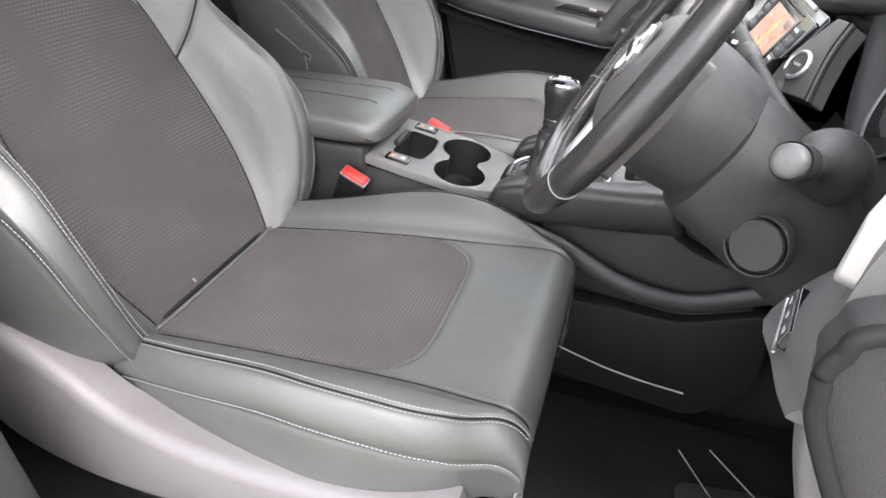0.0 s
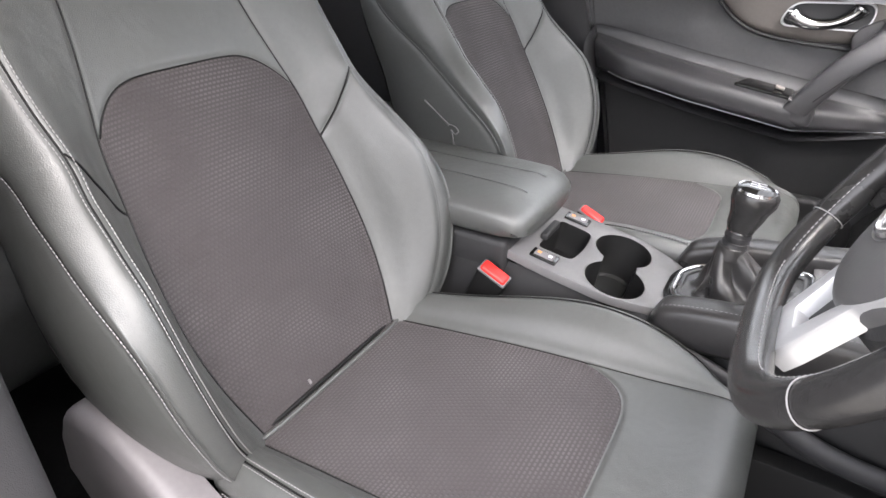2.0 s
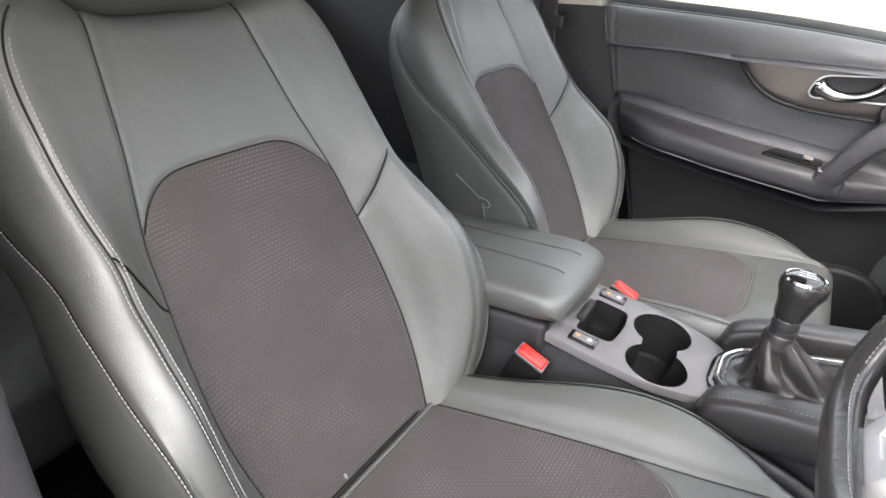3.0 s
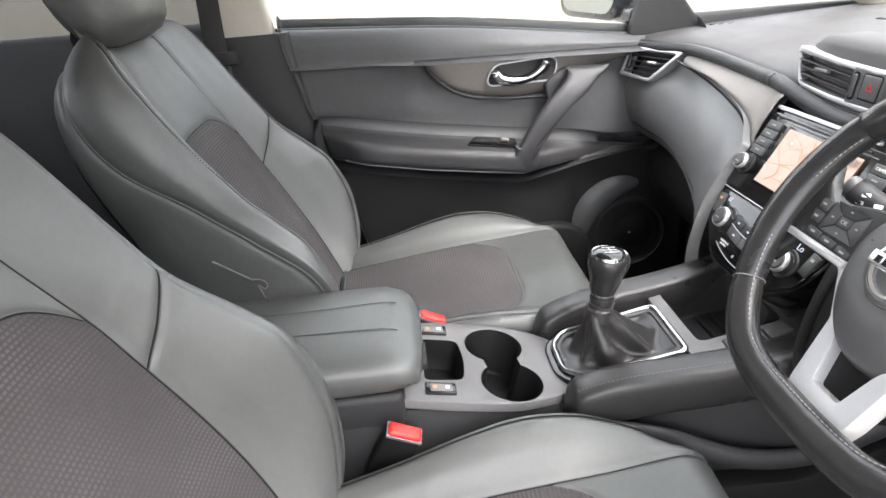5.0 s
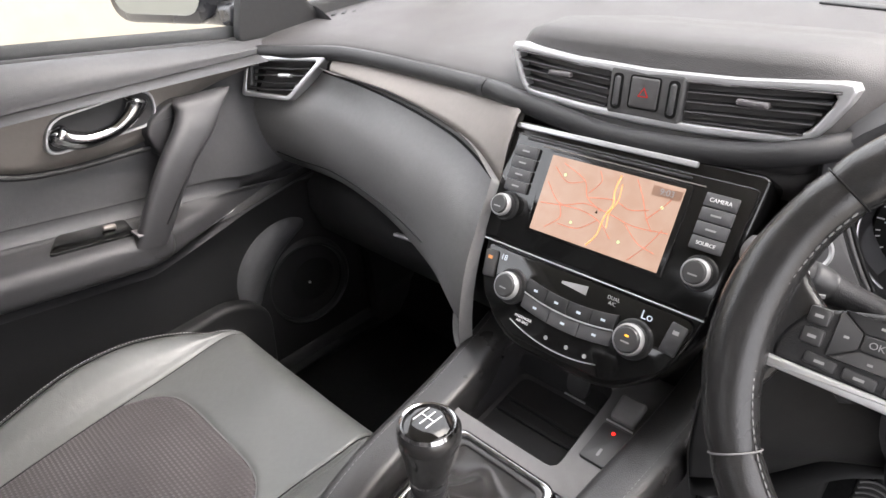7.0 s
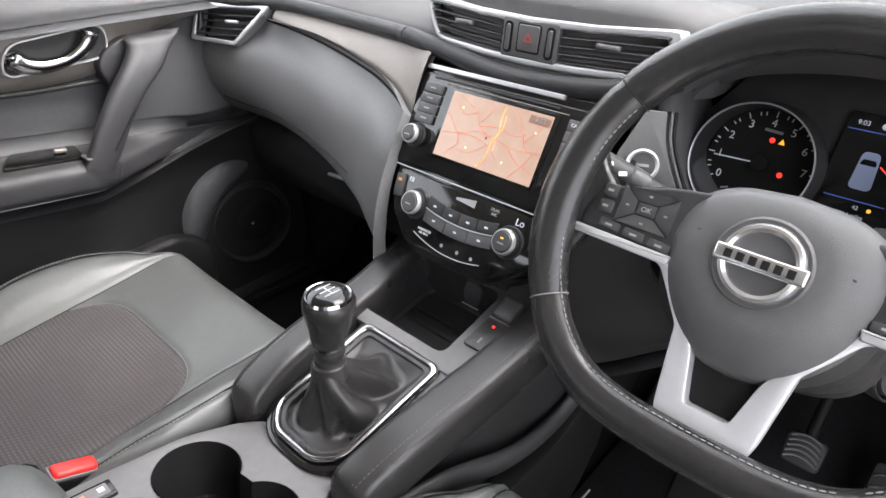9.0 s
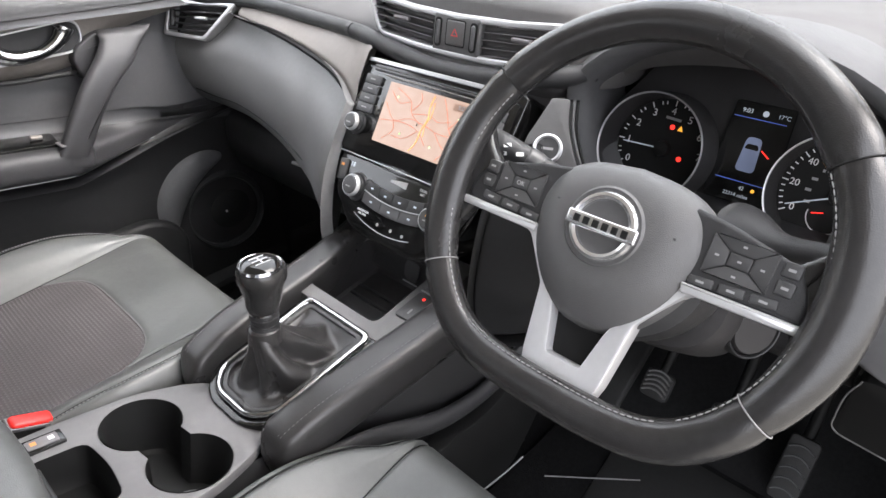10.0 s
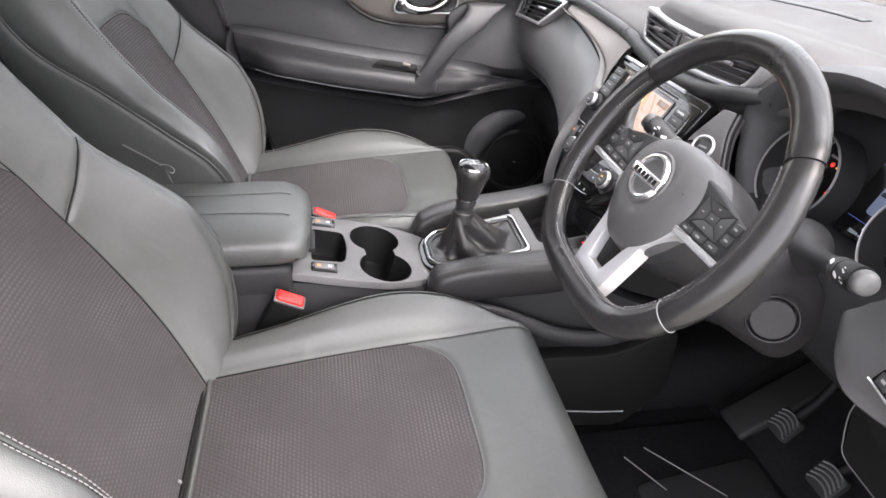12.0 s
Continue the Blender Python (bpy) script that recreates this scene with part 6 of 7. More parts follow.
segs = [(34, 146), (146, 210), (210, 330), (330, 394)]
for a0, a1 in segs:
    A = np.linspace(radians(a0) + 0.004, radians(a1) - 0.004, max(8, int((a1 - a0) / 3)))
    secs = [rim_section(a) for a in A]
    c0, c1 = np.mean(secs[0], 0), np.mean(secs[-1], 0)
    secs[0] = [c0 + 0.93 * (np.array(p) - c0) for p in secs[0]]
    secs[-1] = [c1 + 0.93 * (np.array(p) - c1) for p in secs[-1]]
    part("rim_section", loft(secs, sharp=60), LEATHER_WHEEL, wheel, "black leather rim")
for a in (34, 146, 210, 330):
    part("rim_seam", sweep([0.982 * np.array(p) + 0.018 * np.mean(rim_section(radians(a), 24), 0) for p in rim_section(radians(a), 24)], 0.0006, 6, closed=True, up=(0.3, 0.9, 0.2)), THREAD if a in (210, 330) else BLACK, wheel)
inner = []
for lo, hi in ((-50, 34), (146, 230), (232, 308)):
    inner.append([np.array(CM @ Vector((*(rim_point(a) * (1 - 0.0156 / np.linalg.norm(rim_point(a)))), 0.012))) for a in np.linspace(radians(lo), radians(hi), 70)])
part("rim_stitching", stitch_mesh(inner, step=0.0055, length=0.0042, r=0.0007), THREAD, wheel, "grey stitches round the rim")


def puffed(outline, z0, height, m, rings=9, power=0.5, flat=0.0):
    """A domed body over an outline."""
    o = np.array(outline, float)
    c = o.mean(0)
    secs = []
    for t in np.linspace(0, 1, rings):
        k = (1 - t)
        zz = z0 + height * (1 - k ** 2) ** power if t > 0 else z0
        secs.append([m @ Vector((*(c + (p - c) * (0.03 + 0.97 * k)), zz)) for p in o])
    secs.insert(0, [m @ Vector((*p, z0 - 0.02)) for p in o])
    return loft(secs, sharp=60)


def dished(me, r0=0.05, deep=0.0035):
    """Sinks a shallow round dish into the hub's middle."""
    back = CM.inverted()
    for v in me.vertices:
        p = back @ v.co
        r = math.hypot(p.x + 0.003, p.y + 0.004) / r0
        if r < 1 and p.z > 0:
            p.z -= deep * (1 - r ** 4) ** 2
            v.co = CM @ p
    return me


half = spline([(0.0, 0.052), (0.04, 0.047), (0.065, 0.033), (0.0755, 0.012), (0.0765, -0.01), (0.067, -0.042), (0.047, -0.07), (0.023, -0.087), (0.0, -0.0905)], 30)
hub_o = [tuple(p) for p in half] + [(-p[0], p[1]) for p in half[-2:0:-1]]
hub = part("airbag_cover", dished(puffed(hub_o, -0.0145, 0.0315, CM, rings=16)), HUB, wheel, "black grained airbag cover")
EM = CM @ pose(-0.003, -0.004, 0.0132)
part("badge_well", lathe([(0, 0.0006), (0.0305, 0.0004), (0.032, 0.0012), (0.034, -0.001), (0, -0.003)], 40, EM), HUB, hub)
part("badge_ring", lathe([(0.0215, 0.001), (0.0225, 0.004), (0.025, 0.0052), (0.0275, 0.0045), (0.0295, 0.001), (0.0215, 0.001)], 48, EM), BADGE, hub, "plain silver badge ring")
part("badge_bar", rbox((0.063, 0.0125, 0.005), 0.002, 3, m=EM @ pose(0, 0, 0.0042)), BADGE, hub, "plain silver badge bar")
for k in range(6):
    part("badge_mark", rbox((0.0052, 0.0062, 0.0008), 0.0, m=EM @ pose(-0.0215 + 0.0086 * k, 0, 0.0069)), BLACK, hub)
for x, y, w in ((0.0, -0.058, 0.012), (0.0, -0.063, 0.02), (-0.05, 0.006, 0.007), (0.05, 0.006, 0.007)):
    part("embossed_mark", rbox((w, 0.0016, 0.0008), 0, m=CM @ pose(x, y, 0.0058 if y < -0.05 else 0.0082)), BUTTON, hub)
for sg in (-1, 1):
    so = rounded([(sg * 0.05, 0.036), (sg * 0.085, 0.031), (sg * 0.112, 0.024), (sg * 0.138, 0.017), (sg * 0.15, -0.002), (sg * 0.153, -0.0215), (sg * 0.056, -0.0215)], 0.008, 4)
    sp = part("spoke", slab(so, 0.011, 0.004, 3, CM @ pose(0, 0, -0.002)), HARD, wheel, "black spoke with control keys")
    wing = rounded([(sg * 0.128, 0.016), (sg * 0.146, 0.03), (sg * 0.166, 0.062), (sg * 0.172, 0.0), (sg * 0.162, -0.066), (sg * 0.149, -0.038), (sg * 0.142, -0.0215), (sg * 0.128, -0.0215)], 0.012, 5)
    part("spoke_bridge", slab(wing, 0.014, 0.006, 4, CM @ pose(0, 0, -0.0045)), LEATHER_WHEEL, wheel, "black leather thumb rest")
    st = part("silver_strip", slab(rounded([(sg * 0.066, -0.0215), (sg * 0.1545, -0.0205), (sg * 0.1545, -0.028), (sg * 0.068, -0.0295)], 0.002), 0.012, 0.002, 2, CM @ pose(0, 0, 0.001)), SPOKE, wheel, "satin silver spoke edge")
    pad_m = CM @ pose(sg * 0.099, 0.0065, -0.0008)
    A, B, C, D = 0.0245, 0.0165, 0.0085, 0.0055
    for o, dx, dy in (([(-A, B), (-C, D), (C, D), (A, B)], 0, 0.0115), ([(A, -B), (C, -D), (-C, -D), (-A, -B)], 0, -0.0115), ([(-A, -B), (-C, -D), (-C, D), (-A, B)], -0.0165, 0), ([(A, B), (C, D), (C, -D), (A, -B)], 0.0165, 0), ([(-C, -D), (C, -D), (C, D), (-C, D)], 0, 0)):
        b = part("spoke_key", slab(rounded(inset(o, 0.0006), 0.001, 3), 0.004, 0.0007, 2, pad_m), BUTTON, sp, "small black key")
        if sg < 0 and dx == 0 and dy == 0:
            part("key_letters", letters("OK", 0.006, pad_m @ pose(0, 0, 0.0002)), DIM_PRINT, b)
        else:
            part("key_print", rbox((0.003, 0.0016, 0.0005), 0, m=pad_m @ pose(dx, dy, 0.0001)), DIM_PRINT, b)
    for k in range(2):
        b = part("spoke_key", rbox((0.013, 0.0115, 0.006), 0.002, 2, m=pad_m @ pose(sg * 0.034, 0.007 - 0.0135 * k, -0.0022)), BUTTON, sp, "small black key")
        part("key_print", rbox((0.005, 0.002, 0.0005), 0, m=pad_m @ pose(sg * 0.034, 0.007 - 0.0135 * k, 0.0009)), DIM_PRINT, b)
    for k in range(3):
        b = part("spoke_key", rbox((0.019, 0.0075, 0.005), 0.0015, 2, m=pad_m @ pose(sg * (-0.02 + 0.0225 * k), -0.0235 + 0.0015 * k, -0.0018, 0, 0, sg * 5)), BUTTON, sp, "small black key")
        part("key_print", rbox((0.006, 0.0018, 0.0005), 0, m=pad_m @ pose(sg * (-0.02 + 0.0225 * k), -0.0235 + 0.0015 * k, 0.0008)), DIM_PRINT, b)
# lower silver spoke: two legs and a foot round a dark pocket
LOW = CM @ pose(0, 0, -0.0025)
half_u = [(0.09, -0.0235), (0.072, -0.032), (0.0455, -0.069), (0.038, -0.129), (0.0325, -0.148)]
half_i = [(0.066, -0.024), (0.056, -0.036), (0.034, -0.064), (0.025, -0.086), (0.0165, -0.121)]
U = half_u + [(-x, y) for x, y in half_u[::-1]] + [(-x, y) for x, y in half_i] + half_i[::-1]
part("silver_leg", holed(rounded(U, 0.003, 3), [], 0.02, LOW, 0.0022), SPOKE, wheel, "satin silver lower spoke with a wide foot")
part("spoke_web", slab(rounded([(-0.036, -0.08), (0.036, -0.08), (0.02, -0.122), (-0.02, -0.122)], 0.004), 0.01, 0.002, 2, CM @ pose(0, 0, -0.016)), BLACK, wheel, "black web between the spokes")
part("hub_back", lathe([(0, -0.012), (0.066, -0.012), (0.08, -0.022), (0.084, -0.04), (0.084, -0.06), (0.078, -0.098), (0, -0.098)], 40, CM @ pose(0, -0.022, -0.004) @ Matrix.Diagonal((1, 0.86, 1, 1))), HARD, wheel)

# ---- pedals and mat ----
for x, y, z, w, name in ((0.851, -0.297, 0.146, 0.05, "clutch_pedal"), (0.838, -0.421, 0.152, 0.055, "brake_pedal"), (0.86, -0.53, 0.11, 0.045, "accelerator_pedal")):
    p = thing(name, (x, y, z - 0.03), "worn ribbed black rubber pedal pad, ridges paled as if lit", "pedal", "pedals")
    m = frame_of((x, y, z), (-0.82, 0, 0.57))
    tall = 0.05 if w > 0.046 else 0.11
    part("pedal_pad", slab(rounded([(-w / 2, -tall / 2), (w / 2, -tall / 2), (w / 2, tall / 2), (-w / 2, tall / 2)], 0.01), 0.012, 0.004, 2, m), RUBBER, p)
    for k in range(5):
        yy = -tall * 0.42 + tall * 0.17 * k
        # the ridges' paler grey stands for the light they catch
        part("pad_ridge", sweep([m @ Vector((xx, yy + 0.012 * (1 - (2 * xx / w) ** 2), 0.0005)) for xx in np.linspace(-w * 0.42, w * 0.42, 9)], 0.0017, 6), DASH_PAD if w > 0.046 else DASH_SOFT, p)
    part("pedal_arm", sweep(spline([(x + 0.012, y, z), (x + 0.06, y, z + 0.06), (x + 0.1, y, z + 0.2), (x + 0.09, y, z + 0.28)], 12), 0.009, 8), BLACK, p)
rest_f = thing("foot_rest", (0.9, -0.2, 0.03), "flat black footrest beside the tunnel", "footrest")
part("rest_plate", rbox((0.22, 0.075, 0.02), 0.008, m=pose(0.93, -0.2, 0.1, 0, -35, 0)), RUBBER, rest_f)
mat_t = thing("floor_mat", (0.62, YW, 0.0), "black carpet floor mat with a ribbed heel pad", "floor mat")
part("mat_carpet", rbox((0.56, 0.42, 0.012), 0.005, at=(0.6, YW + 0.01, 0.003)), CARPET, mat_t)
part("heel_pad", slab(rounded([(0.6, -0.29), (0.86, -0.26), (0.86, -0.52), (0.6, -0.52)], 0.02), 0.006, 0.002, 2, pose(0, 0, 0.013)), RUBBER, mat_t, "black rubber heel pad")
for (xa, ya), (xb, yb) in (((0.654, -0.211), (0.758, -0.338)), ((0.605, -0.228), (0.652, -0.31))):
    part("pad_rib", sweep([(xa + (xb - xa) * t, ya + (yb - ya) * t, 0.0145) for t in np.linspace(0, 1, 6)], 0.0013, 6), THREAD, mat_t, "pale rib of the heel pad")
part("tunnel_edging", sweep(spline([(0.38, -0.19, 0.145), (0.46, -0.2, 0.13), (0.53, -0.205, 0.122), (0.59, -0.205, 0.116)], 14), 0.0016, 6), DIM_PRINT, console, "bright edging at the carpet")


# ---- passenger door ----
door = thing("front_door", (0.2, 0.76, 0.05), "closed passenger door with dark trim, satin insert and armrest", "car door")
SILL = [(-0.3, 0.803), (-0.2, 0.797), (0.18, 0.772), (0.5, 0.735), (0.62, 0.722), (0.78, 0.72)]
ARM = [(-0.25, 0.0), (-0.17, 0.55), (-0.1, 0.95), (0.0, 1.0), (0.27, 1.0), (0.335, 0.95), (0.4, 0.62), (0.47, 0.25), (0.53, 0.03), (0.78, 0.0)]


def door_point(x, t):
    zs, k = along(SILL, x), along(ARM, x)
    slope = -0.14 * (x - 0.1)
    edge = 0.712 - 0.02 * (x - 0.1)
    fl = min(1.0, max(0.0, (0.11 - x) / 0.12))
    up = 0.055 * max(0.0, (x - 0.33) / 0.2)
    prof = [(0.765, zs - 0.004), (0.742, zs + 0.004), (0.717 + 0.006 * fl, 0.7 * zs + 0.3 * edge), (0.711 + 0.0125 * fl, edge + 0.007), (0.728, 0.665), (0.735, 0.61), (0.737, 0.55 + slope),
            (0.735 - 0.045 * k, 0.531 + slope), (0.735 - 0.085 * k, 0.519 + slope), (0.735 - 0.092 * k, 0.495 + slope + 0.3 * up), (0.735 - 0.08 * k, 0.468 + slope + 0.6 * up), (0.735 - 0.02 * k, 0.458 + slope + up), (0.738, 0.43 + slope + up),
            (0.736, 0.3), (0.73, 0.16), (0.735, 0.03)]
    c = np.array(prof)
    c = np.vstack([2 * c[0] - c[1], c, 2 * c[-1] - c[-2]])
    y, z = cat(c, min(t, len(prof) - 1 - 1e-6))
    return np.array([x + 0.27 * max(0.0, 1 - (x + 0.25) / 0.35) * (0.8 - z), y, z])


part("upper_trim", panel(door_point, -0.213, 0.77, 0.0, 3.12, 60, 30, tuck=0.0016, edge=0.003, back=0.03, flip=1), DOOR_SOFT, door, "grey soft upper door trim")
part("middle_trim", panel(lambda x, t: door_point(x, t) + np.array([0, 0.014 * min(1.0, max(0.0, (5.4 - t) / 0.9)) * min(1.0, max(0.0, (x - 0.07) / 0.05)), 0]), -0.213, 0.77, 3.1, 6.6, 60, 26, tuck=0.002, back=0.03, flip=1), DOOR_SOFT, door, "dark soft middle door trim")
part("armrest", panel(door_point, -0.2, 0.76, 6.6, 11.6, 66, 36, tuck=0.004, back=0.03, flip=1), DOOR_DARK, door, "padded door armrest")
part("lower_trim", panel(lambda x, t: door_point(x, t) + np.array([0, 0.006, 0]), -0.2, 0.78, 11.4, 15, 50, 20, tuck=0.003, back=0.03, flip=1), LOWER_DOOR, door, "black plastic lower door trim")
part("armrest_line", sweep([door_point(x, 10.3) + np.array([0, -0.001, -0.002]) for x in np.linspace(-0.16, 0.6, 60)], 0.0016, 6), SILVER, door, "thin bright line under the armrest")
# satin insert
ins = []
for x in np.linspace(0.105, 0.625, 32):
    top = 0.714 - 0.02 * (x - 0.1)
    lowz = along([(0.105, 0.708), (0.13, 0.675), (0.17, 0.642), (0.22, 0.622), (0.3, 0.612), (0.4, 0.616), (0.44, 0.636), (0.5, 0.664), (0.56, 0.676), (0.625, 0.684)], x)
    row = []
    for a in np.linspace(0, 1, 7):
        row.append((x, 0.7165 + 0.010 * a - 0.004 * math.sin(math.pi * a), top + (lowz - top) * a))
    ins.append(row)
iv, jf = grid(ins)
iv2 = np.vstack([iv, iv + np.array([0, 0.02, 0])])
k = len(iv)
nr, nc = 32, 7
ring = [(0, j) for j in range(nc)] + [(i, nc - 1) for i in range(1, nr)] + [(nr - 1, j) for j in range(nc - 2, -1, -1)] + [(i, 0) for i in range(nr - 2, 0, -1)]
ids = [i * nc + j for i, j in ring]
jf = jf + [(ids[n], ids[(n + 1) % len(ids)], ids[(n + 1) % len(ids)] + k, ids[n] + k) for n in range(len(ids))]
part("satin_insert", mesh(iv2, jf), SATIN, door, "satin silver-bronze trim insert")
part("insert_edge", sweep(spline([(0.102, 0.716, 0.712), (0.13, 0.717, 0.672), (0.17, 0.718, 0.638), (0.22, 0.719, 0.618), (0.3, 0.72, 0.608), (0.42, 0.72, 0.603)], 30), 0.0045, 8), HARD, door, "dark rolled edge")
# inner door handle
HM = frame_of((0.336, 0.715, 0.668), (0, -1, 0.06)) @ Matrix.Scale(1.14, 4)
oval = rounded([(-0.08, -0.026), (0.072, -0.024), (0.08, 0.028), (-0.06, 0.02)], 0.026, 8)
ov_i = rounded(inset([(-0.08, -0.026), (0.072, -0.024), (0.08, 0.028), (-0.06, 0.02)], 0.0038), 0.023, 8)
hb = part("handle_bezel", ring_plate(oval, ov_i, 0.014, HM @ pose(0, 0, 0.007), 0.003), SILVER, door, "satin silver handle bezel")
part("handle_floor", slab(ov_i, 0.006, 0, 1, HM @ pose(0, 0, 0.0035)), HARD, hb)
part("handle_well", pit(ov_i, 0.02, 0.9, HM @ pose(0, 0, 0.002)), HARD, hb)
lev = [(-0.058, 0.002), (-0.046, -0.009), (-0.022, -0.0165), (0.01, -0.014), (0.034, -0.003), (0.047, 0.009), (0.052, 0.018)]
part("handle_lever", sweep([HM @ Vector((x, y, 0.011)) for x, y in spline(lev, 24)], [0.0105 + 0.007 * abs(2 * t - 1) ** 1.2 * (1 if 0.03 < t < 0.97 else 0.6) for t in np.linspace(0, 1, 24)], 12), CHROME, hb, "curved chrome lever")
part("lock_button", sweep([HM @ Vector((x, y, 0.009)) for x, y in ((-0.064, 0.0), (-0.052, -0.002), (-0.04, -0.006))], [0.009, 0.0145, 0.008], 14), CHROME, hb, "chrome lock button")
# pull handle
PULL = spline([(0.302, 0.484, 0.352, 0.47, 0.654, 0.0135), (0.318, 0.508, 0.371, 0.497, 0.652, 0.0135), (0.349, 0.556, 0.402, 0.543, 0.652, 0.0135), (0.384, 0.6, 0.44, 0.585, 0.657, 0.014),
               (0.422, 0.636, 0.484, 0.617, 0.668, 0.015), (0.438, 0.655, 0.512, 0.645, 0.68, 0.015), (0.44, 0.669, 0.534, 0.662, 0.687, 0.012), (0.452, 0.6745, 0.545, 0.671, 0.694, 0.006)], 48)
secs = []
for lx, lz, rx, rz, yy, th in PULL:
    sec = []
    for a in np.linspace(0, 2 * math.pi, 28, endpoint=False):
        ca, sa = math.copysign(abs(math.cos(a)) ** 0.6, math.cos(a)), math.copysign(abs(math.sin(a)) ** 0.65, math.sin(a))
        sec.append(((lx + rx) / 2 + ca * (rx - lx) / 2, yy + th * sa, (lz + rz) / 2 + ca * (rz - lz) / 2))
    secs.append(sec)
pull = part("pull_handle", loft(secs, sharp=60), DOOR_DARK, door, "leather-covered pull handle")
part("pull_root", slab(rounded([(0.391, 0.632), (0.402, 0.586), (0.46, 0.63), (0.5, 0.655), (0.46, 0.672), (0.436, 0.669), (0.402, 0.65)], 0.01, 4), 0.045, 0.004, 3, Matrix(((1, 0, 0, 0), (0, 0, -1, 0.698), (0, 1, 0, 0), (0, 0, 0, 1)))), DOOR_DARK, pull, "dark grey infill beside the handle")
part("pull_seam", sweep([(0.355 + 0.115 * t, 0.6375 + 0.03 * t ** 2.5, 0.503 + 0.135 * t - 0.008 * t * t) for t in np.linspace(0.02, 1, 20)], 0.0012, 6), BLACK, pull)
part("pull_band", rbox((0.054, 0.029, 0.004), 0.0015, m=pose(0.337, 0.656, 0.498, 0, 10, 0)), VALANCE, pull, "grey band at the foot")
part("pull_foot", rbox((0.064, 0.046, 0.055), 0.02, 4, m=pose(0.336, 0.668, 0.469, 0, 8, 0)), DOOR_DARK, pull)
wsw = part("window_switch_panel", slab(rounded([(-0.075, -0.022), (0.05, -0.022), (0.05, 0.022), (-0.05, 0.022)], 0.008), 0.008, 0.002, 2, pose(0.268, 0.688, 0.5125, 14, 8, 0)), GLOSS, door, "black window switch panel")
part("window_switch", rbox((0.02, 0.009, 0.007), 0.0025, m=pose(0.288, 0.688, 0.515, 14, 12, 0)), SATIN, wsw, "pale window switch")
# speaker
SP = frame_of((0.632, 0.738, 0.21), (-0.12, -1, 0.05))
sp = part("speaker_grille", lathe([(0, 0.006), (0.03, 0.008), (0.055, -0.004), (0.08, -0.012), (0.088, 0.0), (0.088, -0.02)], 44, SP), BLACK, door, "round black speaker grille")
part("speaker_rim", lathe([(0.084, -0.004), (0.087, 0.010), (0.092, 0.012), (0.10, 0.002), (0.104, -0.02)], 44, SP), HARD, sp)
part("speaker_pod", sweep([SP @ Vector((0.138 * math.cos(a), 0.138 * math.sin(a), -0.012)) for a in np.linspace(radians(78), radians(205), 30)], [0.004 + 0.042 * math.sin(math.pi * t) ** 0.6 for t in np.linspace(0, 1, 30)], 20, flat=0.95, up=(0, 1, 0)), DOOR_SOFT, sp, "dark grey moulding curved round the speaker")
part("speaker_dot", lathe([(0, 0.0), (0.003, 0.0), (0.003, 0.008), (0, 0.009)], 12, SP), SILVER, sp)
part("map_pocket", slab(rounded([(0.05, 0.06), (0.5, 0.05), (0.52, 0.22), (0.45, 0.27), (0.08, 0.25)], 0.04), 0.03, 0.012, 3, Matrix(((1, 0, 0, 0), (0, 0, -1, 0.70), (0, 1, 0, 0), (0, 0, 0, 1)))), LOWER_DOOR, door, "black door pocket")
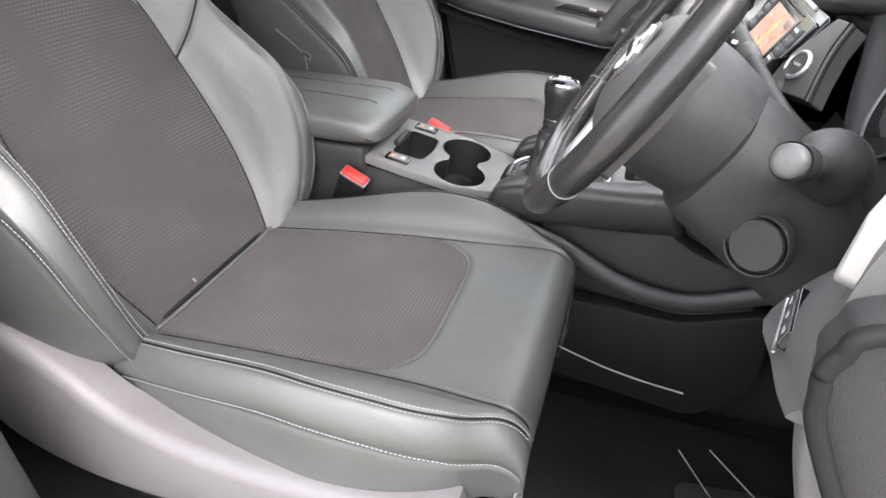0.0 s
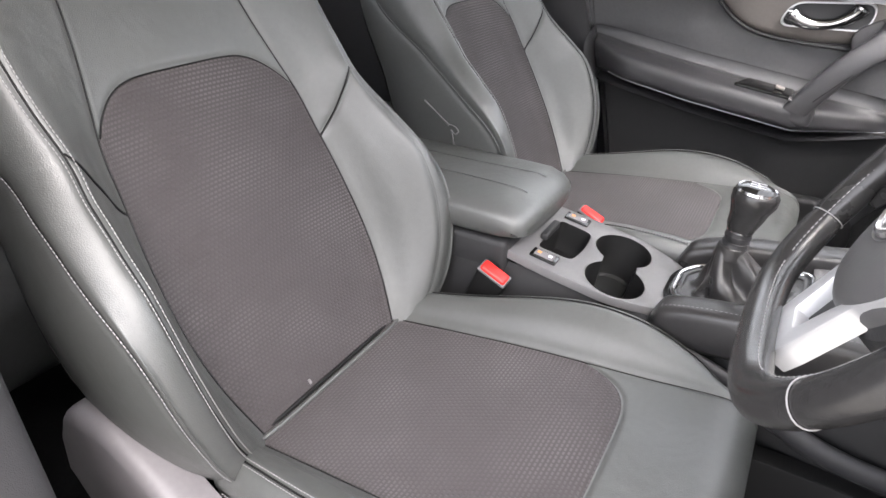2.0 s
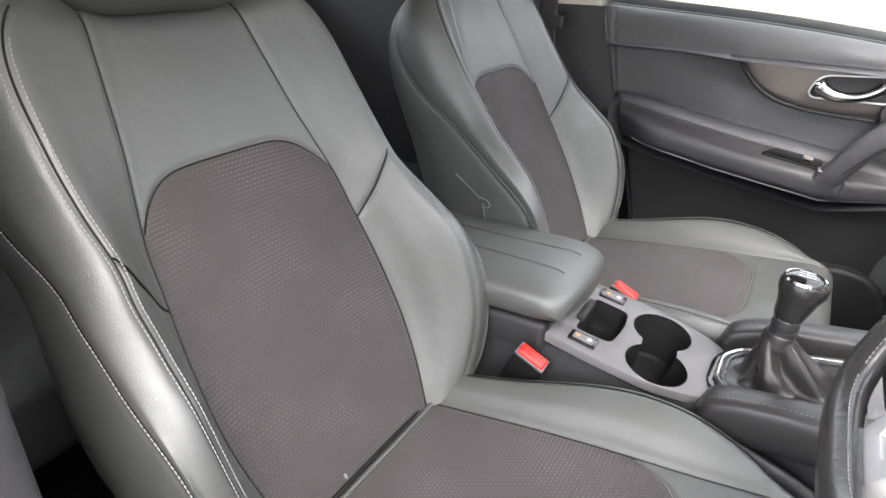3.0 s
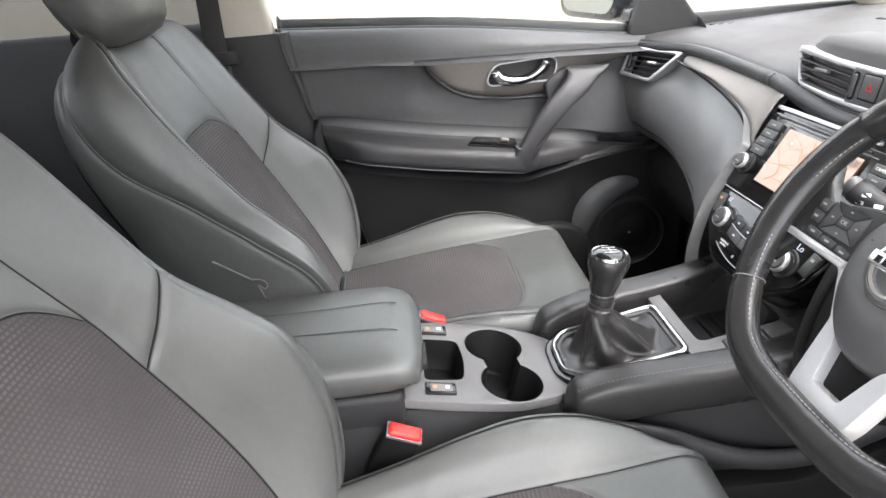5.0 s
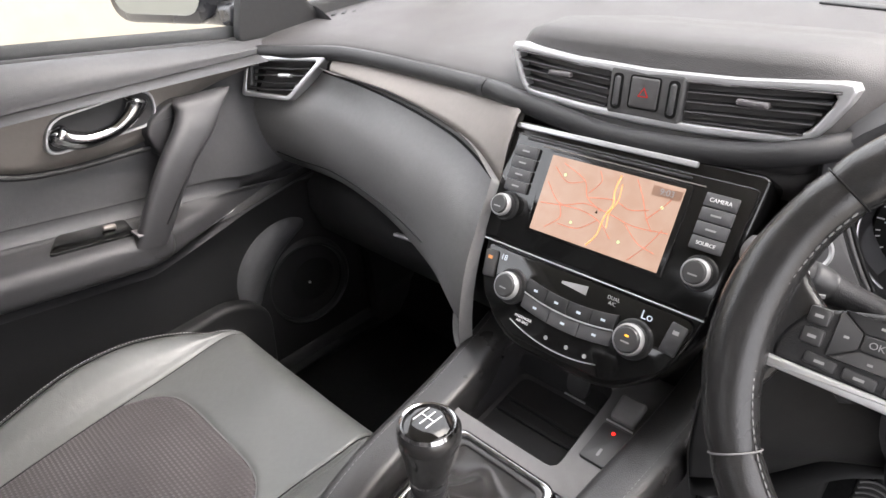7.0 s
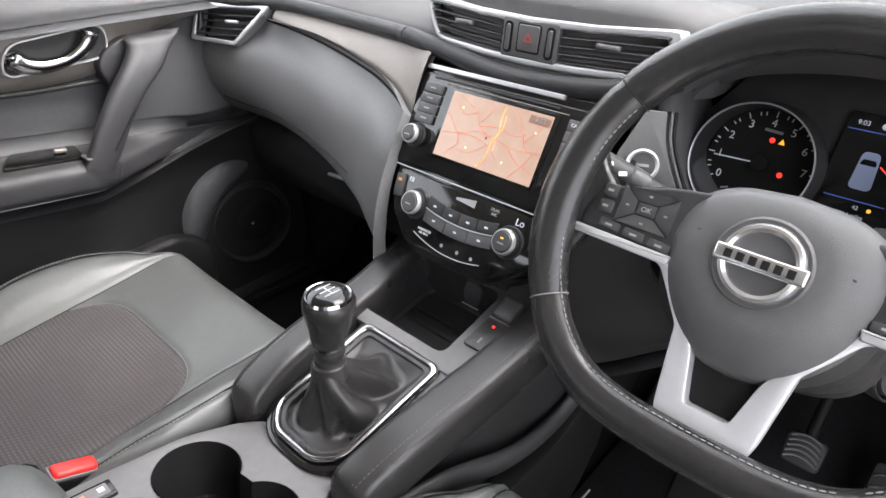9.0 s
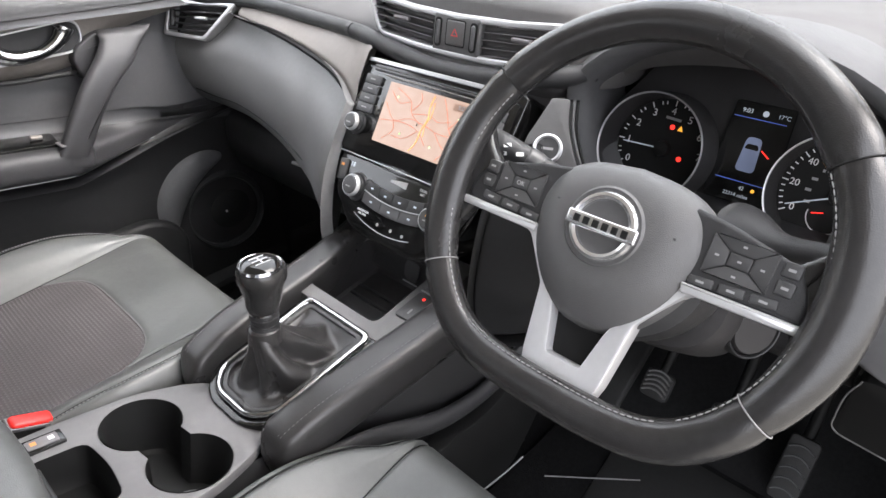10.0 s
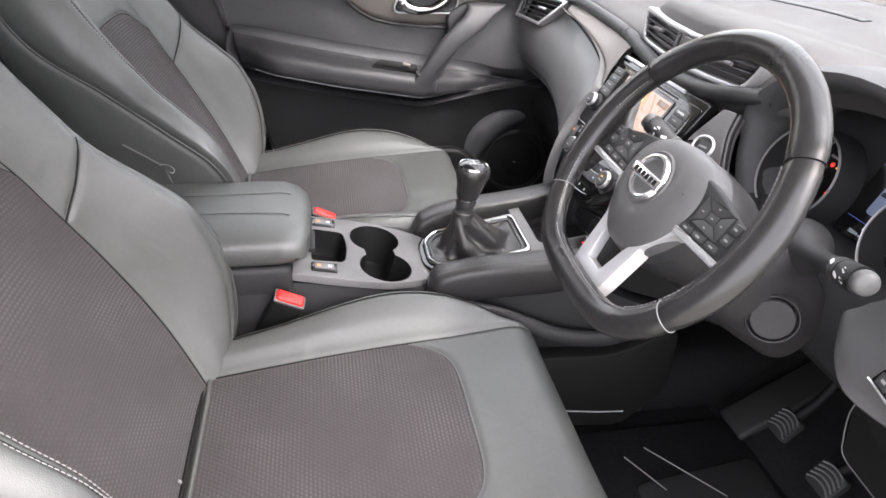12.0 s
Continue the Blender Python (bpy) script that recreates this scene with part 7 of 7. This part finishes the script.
win = part("window_pane", mesh([(-0.25, 0.757, 0.78), (0.82, 0.757, 0.715), (0.5, 0.68, 1.1), (-0.3, 0.675, 1.17), (-0.25, 0.761, 0.78), (0.82, 0.761, 0.715), (0.5, 0.684, 1.1), (-0.3, 0.679, 1.17)],
                              [(0, 1, 2, 3), (7, 6, 5, 4), (0, 4, 5, 1), (1, 5, 6, 2), (2, 6, 7, 3), (3, 7, 4, 0)], smooth=False), GLASS, door, "clear side window")
win.visible_shadow = False
part("waist_seal", sweep([(x, 0.752, along(SILL, x) + 0.002) for x in np.linspace(-0.24, 0.7, 16)], 0.007, 8), HARD, door)
part("mirror_sail", slab(rounded([(0.60, 0.72), (0.80, 0.715), (0.655, 0.90)], 0.02), 0.02, 0.006, 2, Matrix(((1, 0, 0, 0), (0, 0, -1, 0.735), (0, 1, 0, 0), (0, 0, 0, 1)))), HARD, door, "black triangle behind the door mirror")
part("door_skin", rbox((1.05, 0.03, 0.75), 0.01, at=(0.28, 0.80, 0.36)), PAINT, door)

# outside mirror
om = thing("door_mirror", (0.58, 0.93, 0.74), "dark door mirror outside the passenger window", "mirror")
MM = frame_of((0.565, 0.93, 0.835), (-0.94, -0.32, 0.05))
part("mirror_housing", loft([[MM @ Vector((x * k, y * k, z)) for x, y in rounded([(-0.124, -0.083), (0.14, -0.086), (0.155, 0.066), (-0.112, 0.09)], 0.055, 8)] for z, k in ((0.01, 0.96), (0.004, 1.0), (-0.01, 1.01), (-0.05, 0.95), (-0.09, 0.7), (-0.11, 0.3))], sharp=60), PAINT, om)
part("mirror_glass", slab(rounded([(-0.106, -0.067), (0.115, -0.07), (0.13, 0.053), (-0.095, 0.074)], 0.045, 8), 0.004, 0.001, 1, MM @ pose(0, 0, 0.0125)), MIRROR, om, "mirror glass")
part("mirror_arm", rbox((0.08, 0.14, 0.04), 0.012, m=pose(0.64, 0.83, 0.765, 0, 0, 10)), PAINT, om)

# seat belt at the passenger's pillar
belt = thing("seat_belt", (-0.3, 0.68, 0.1), "black seat belt hanging at the centre pillar", "seat belt")
part("webbing", sweep(spline([(-0.318, 0.655, 1.06), (-0.335, 0.66, 0.9), (-0.34, 0.672, 0.7), (-0.32, 0.69, 0.4), (-0.3, 0.7, 0.12)], 24), 0.023, 8, flat=0.08, up=(0, 1, 0)), WEBBING, belt)
part("belt_slide", rbox((0.06, 0.014, 0.03), 0.004, m=pose(-0.33, 0.668, 0.76)), HARD, belt)
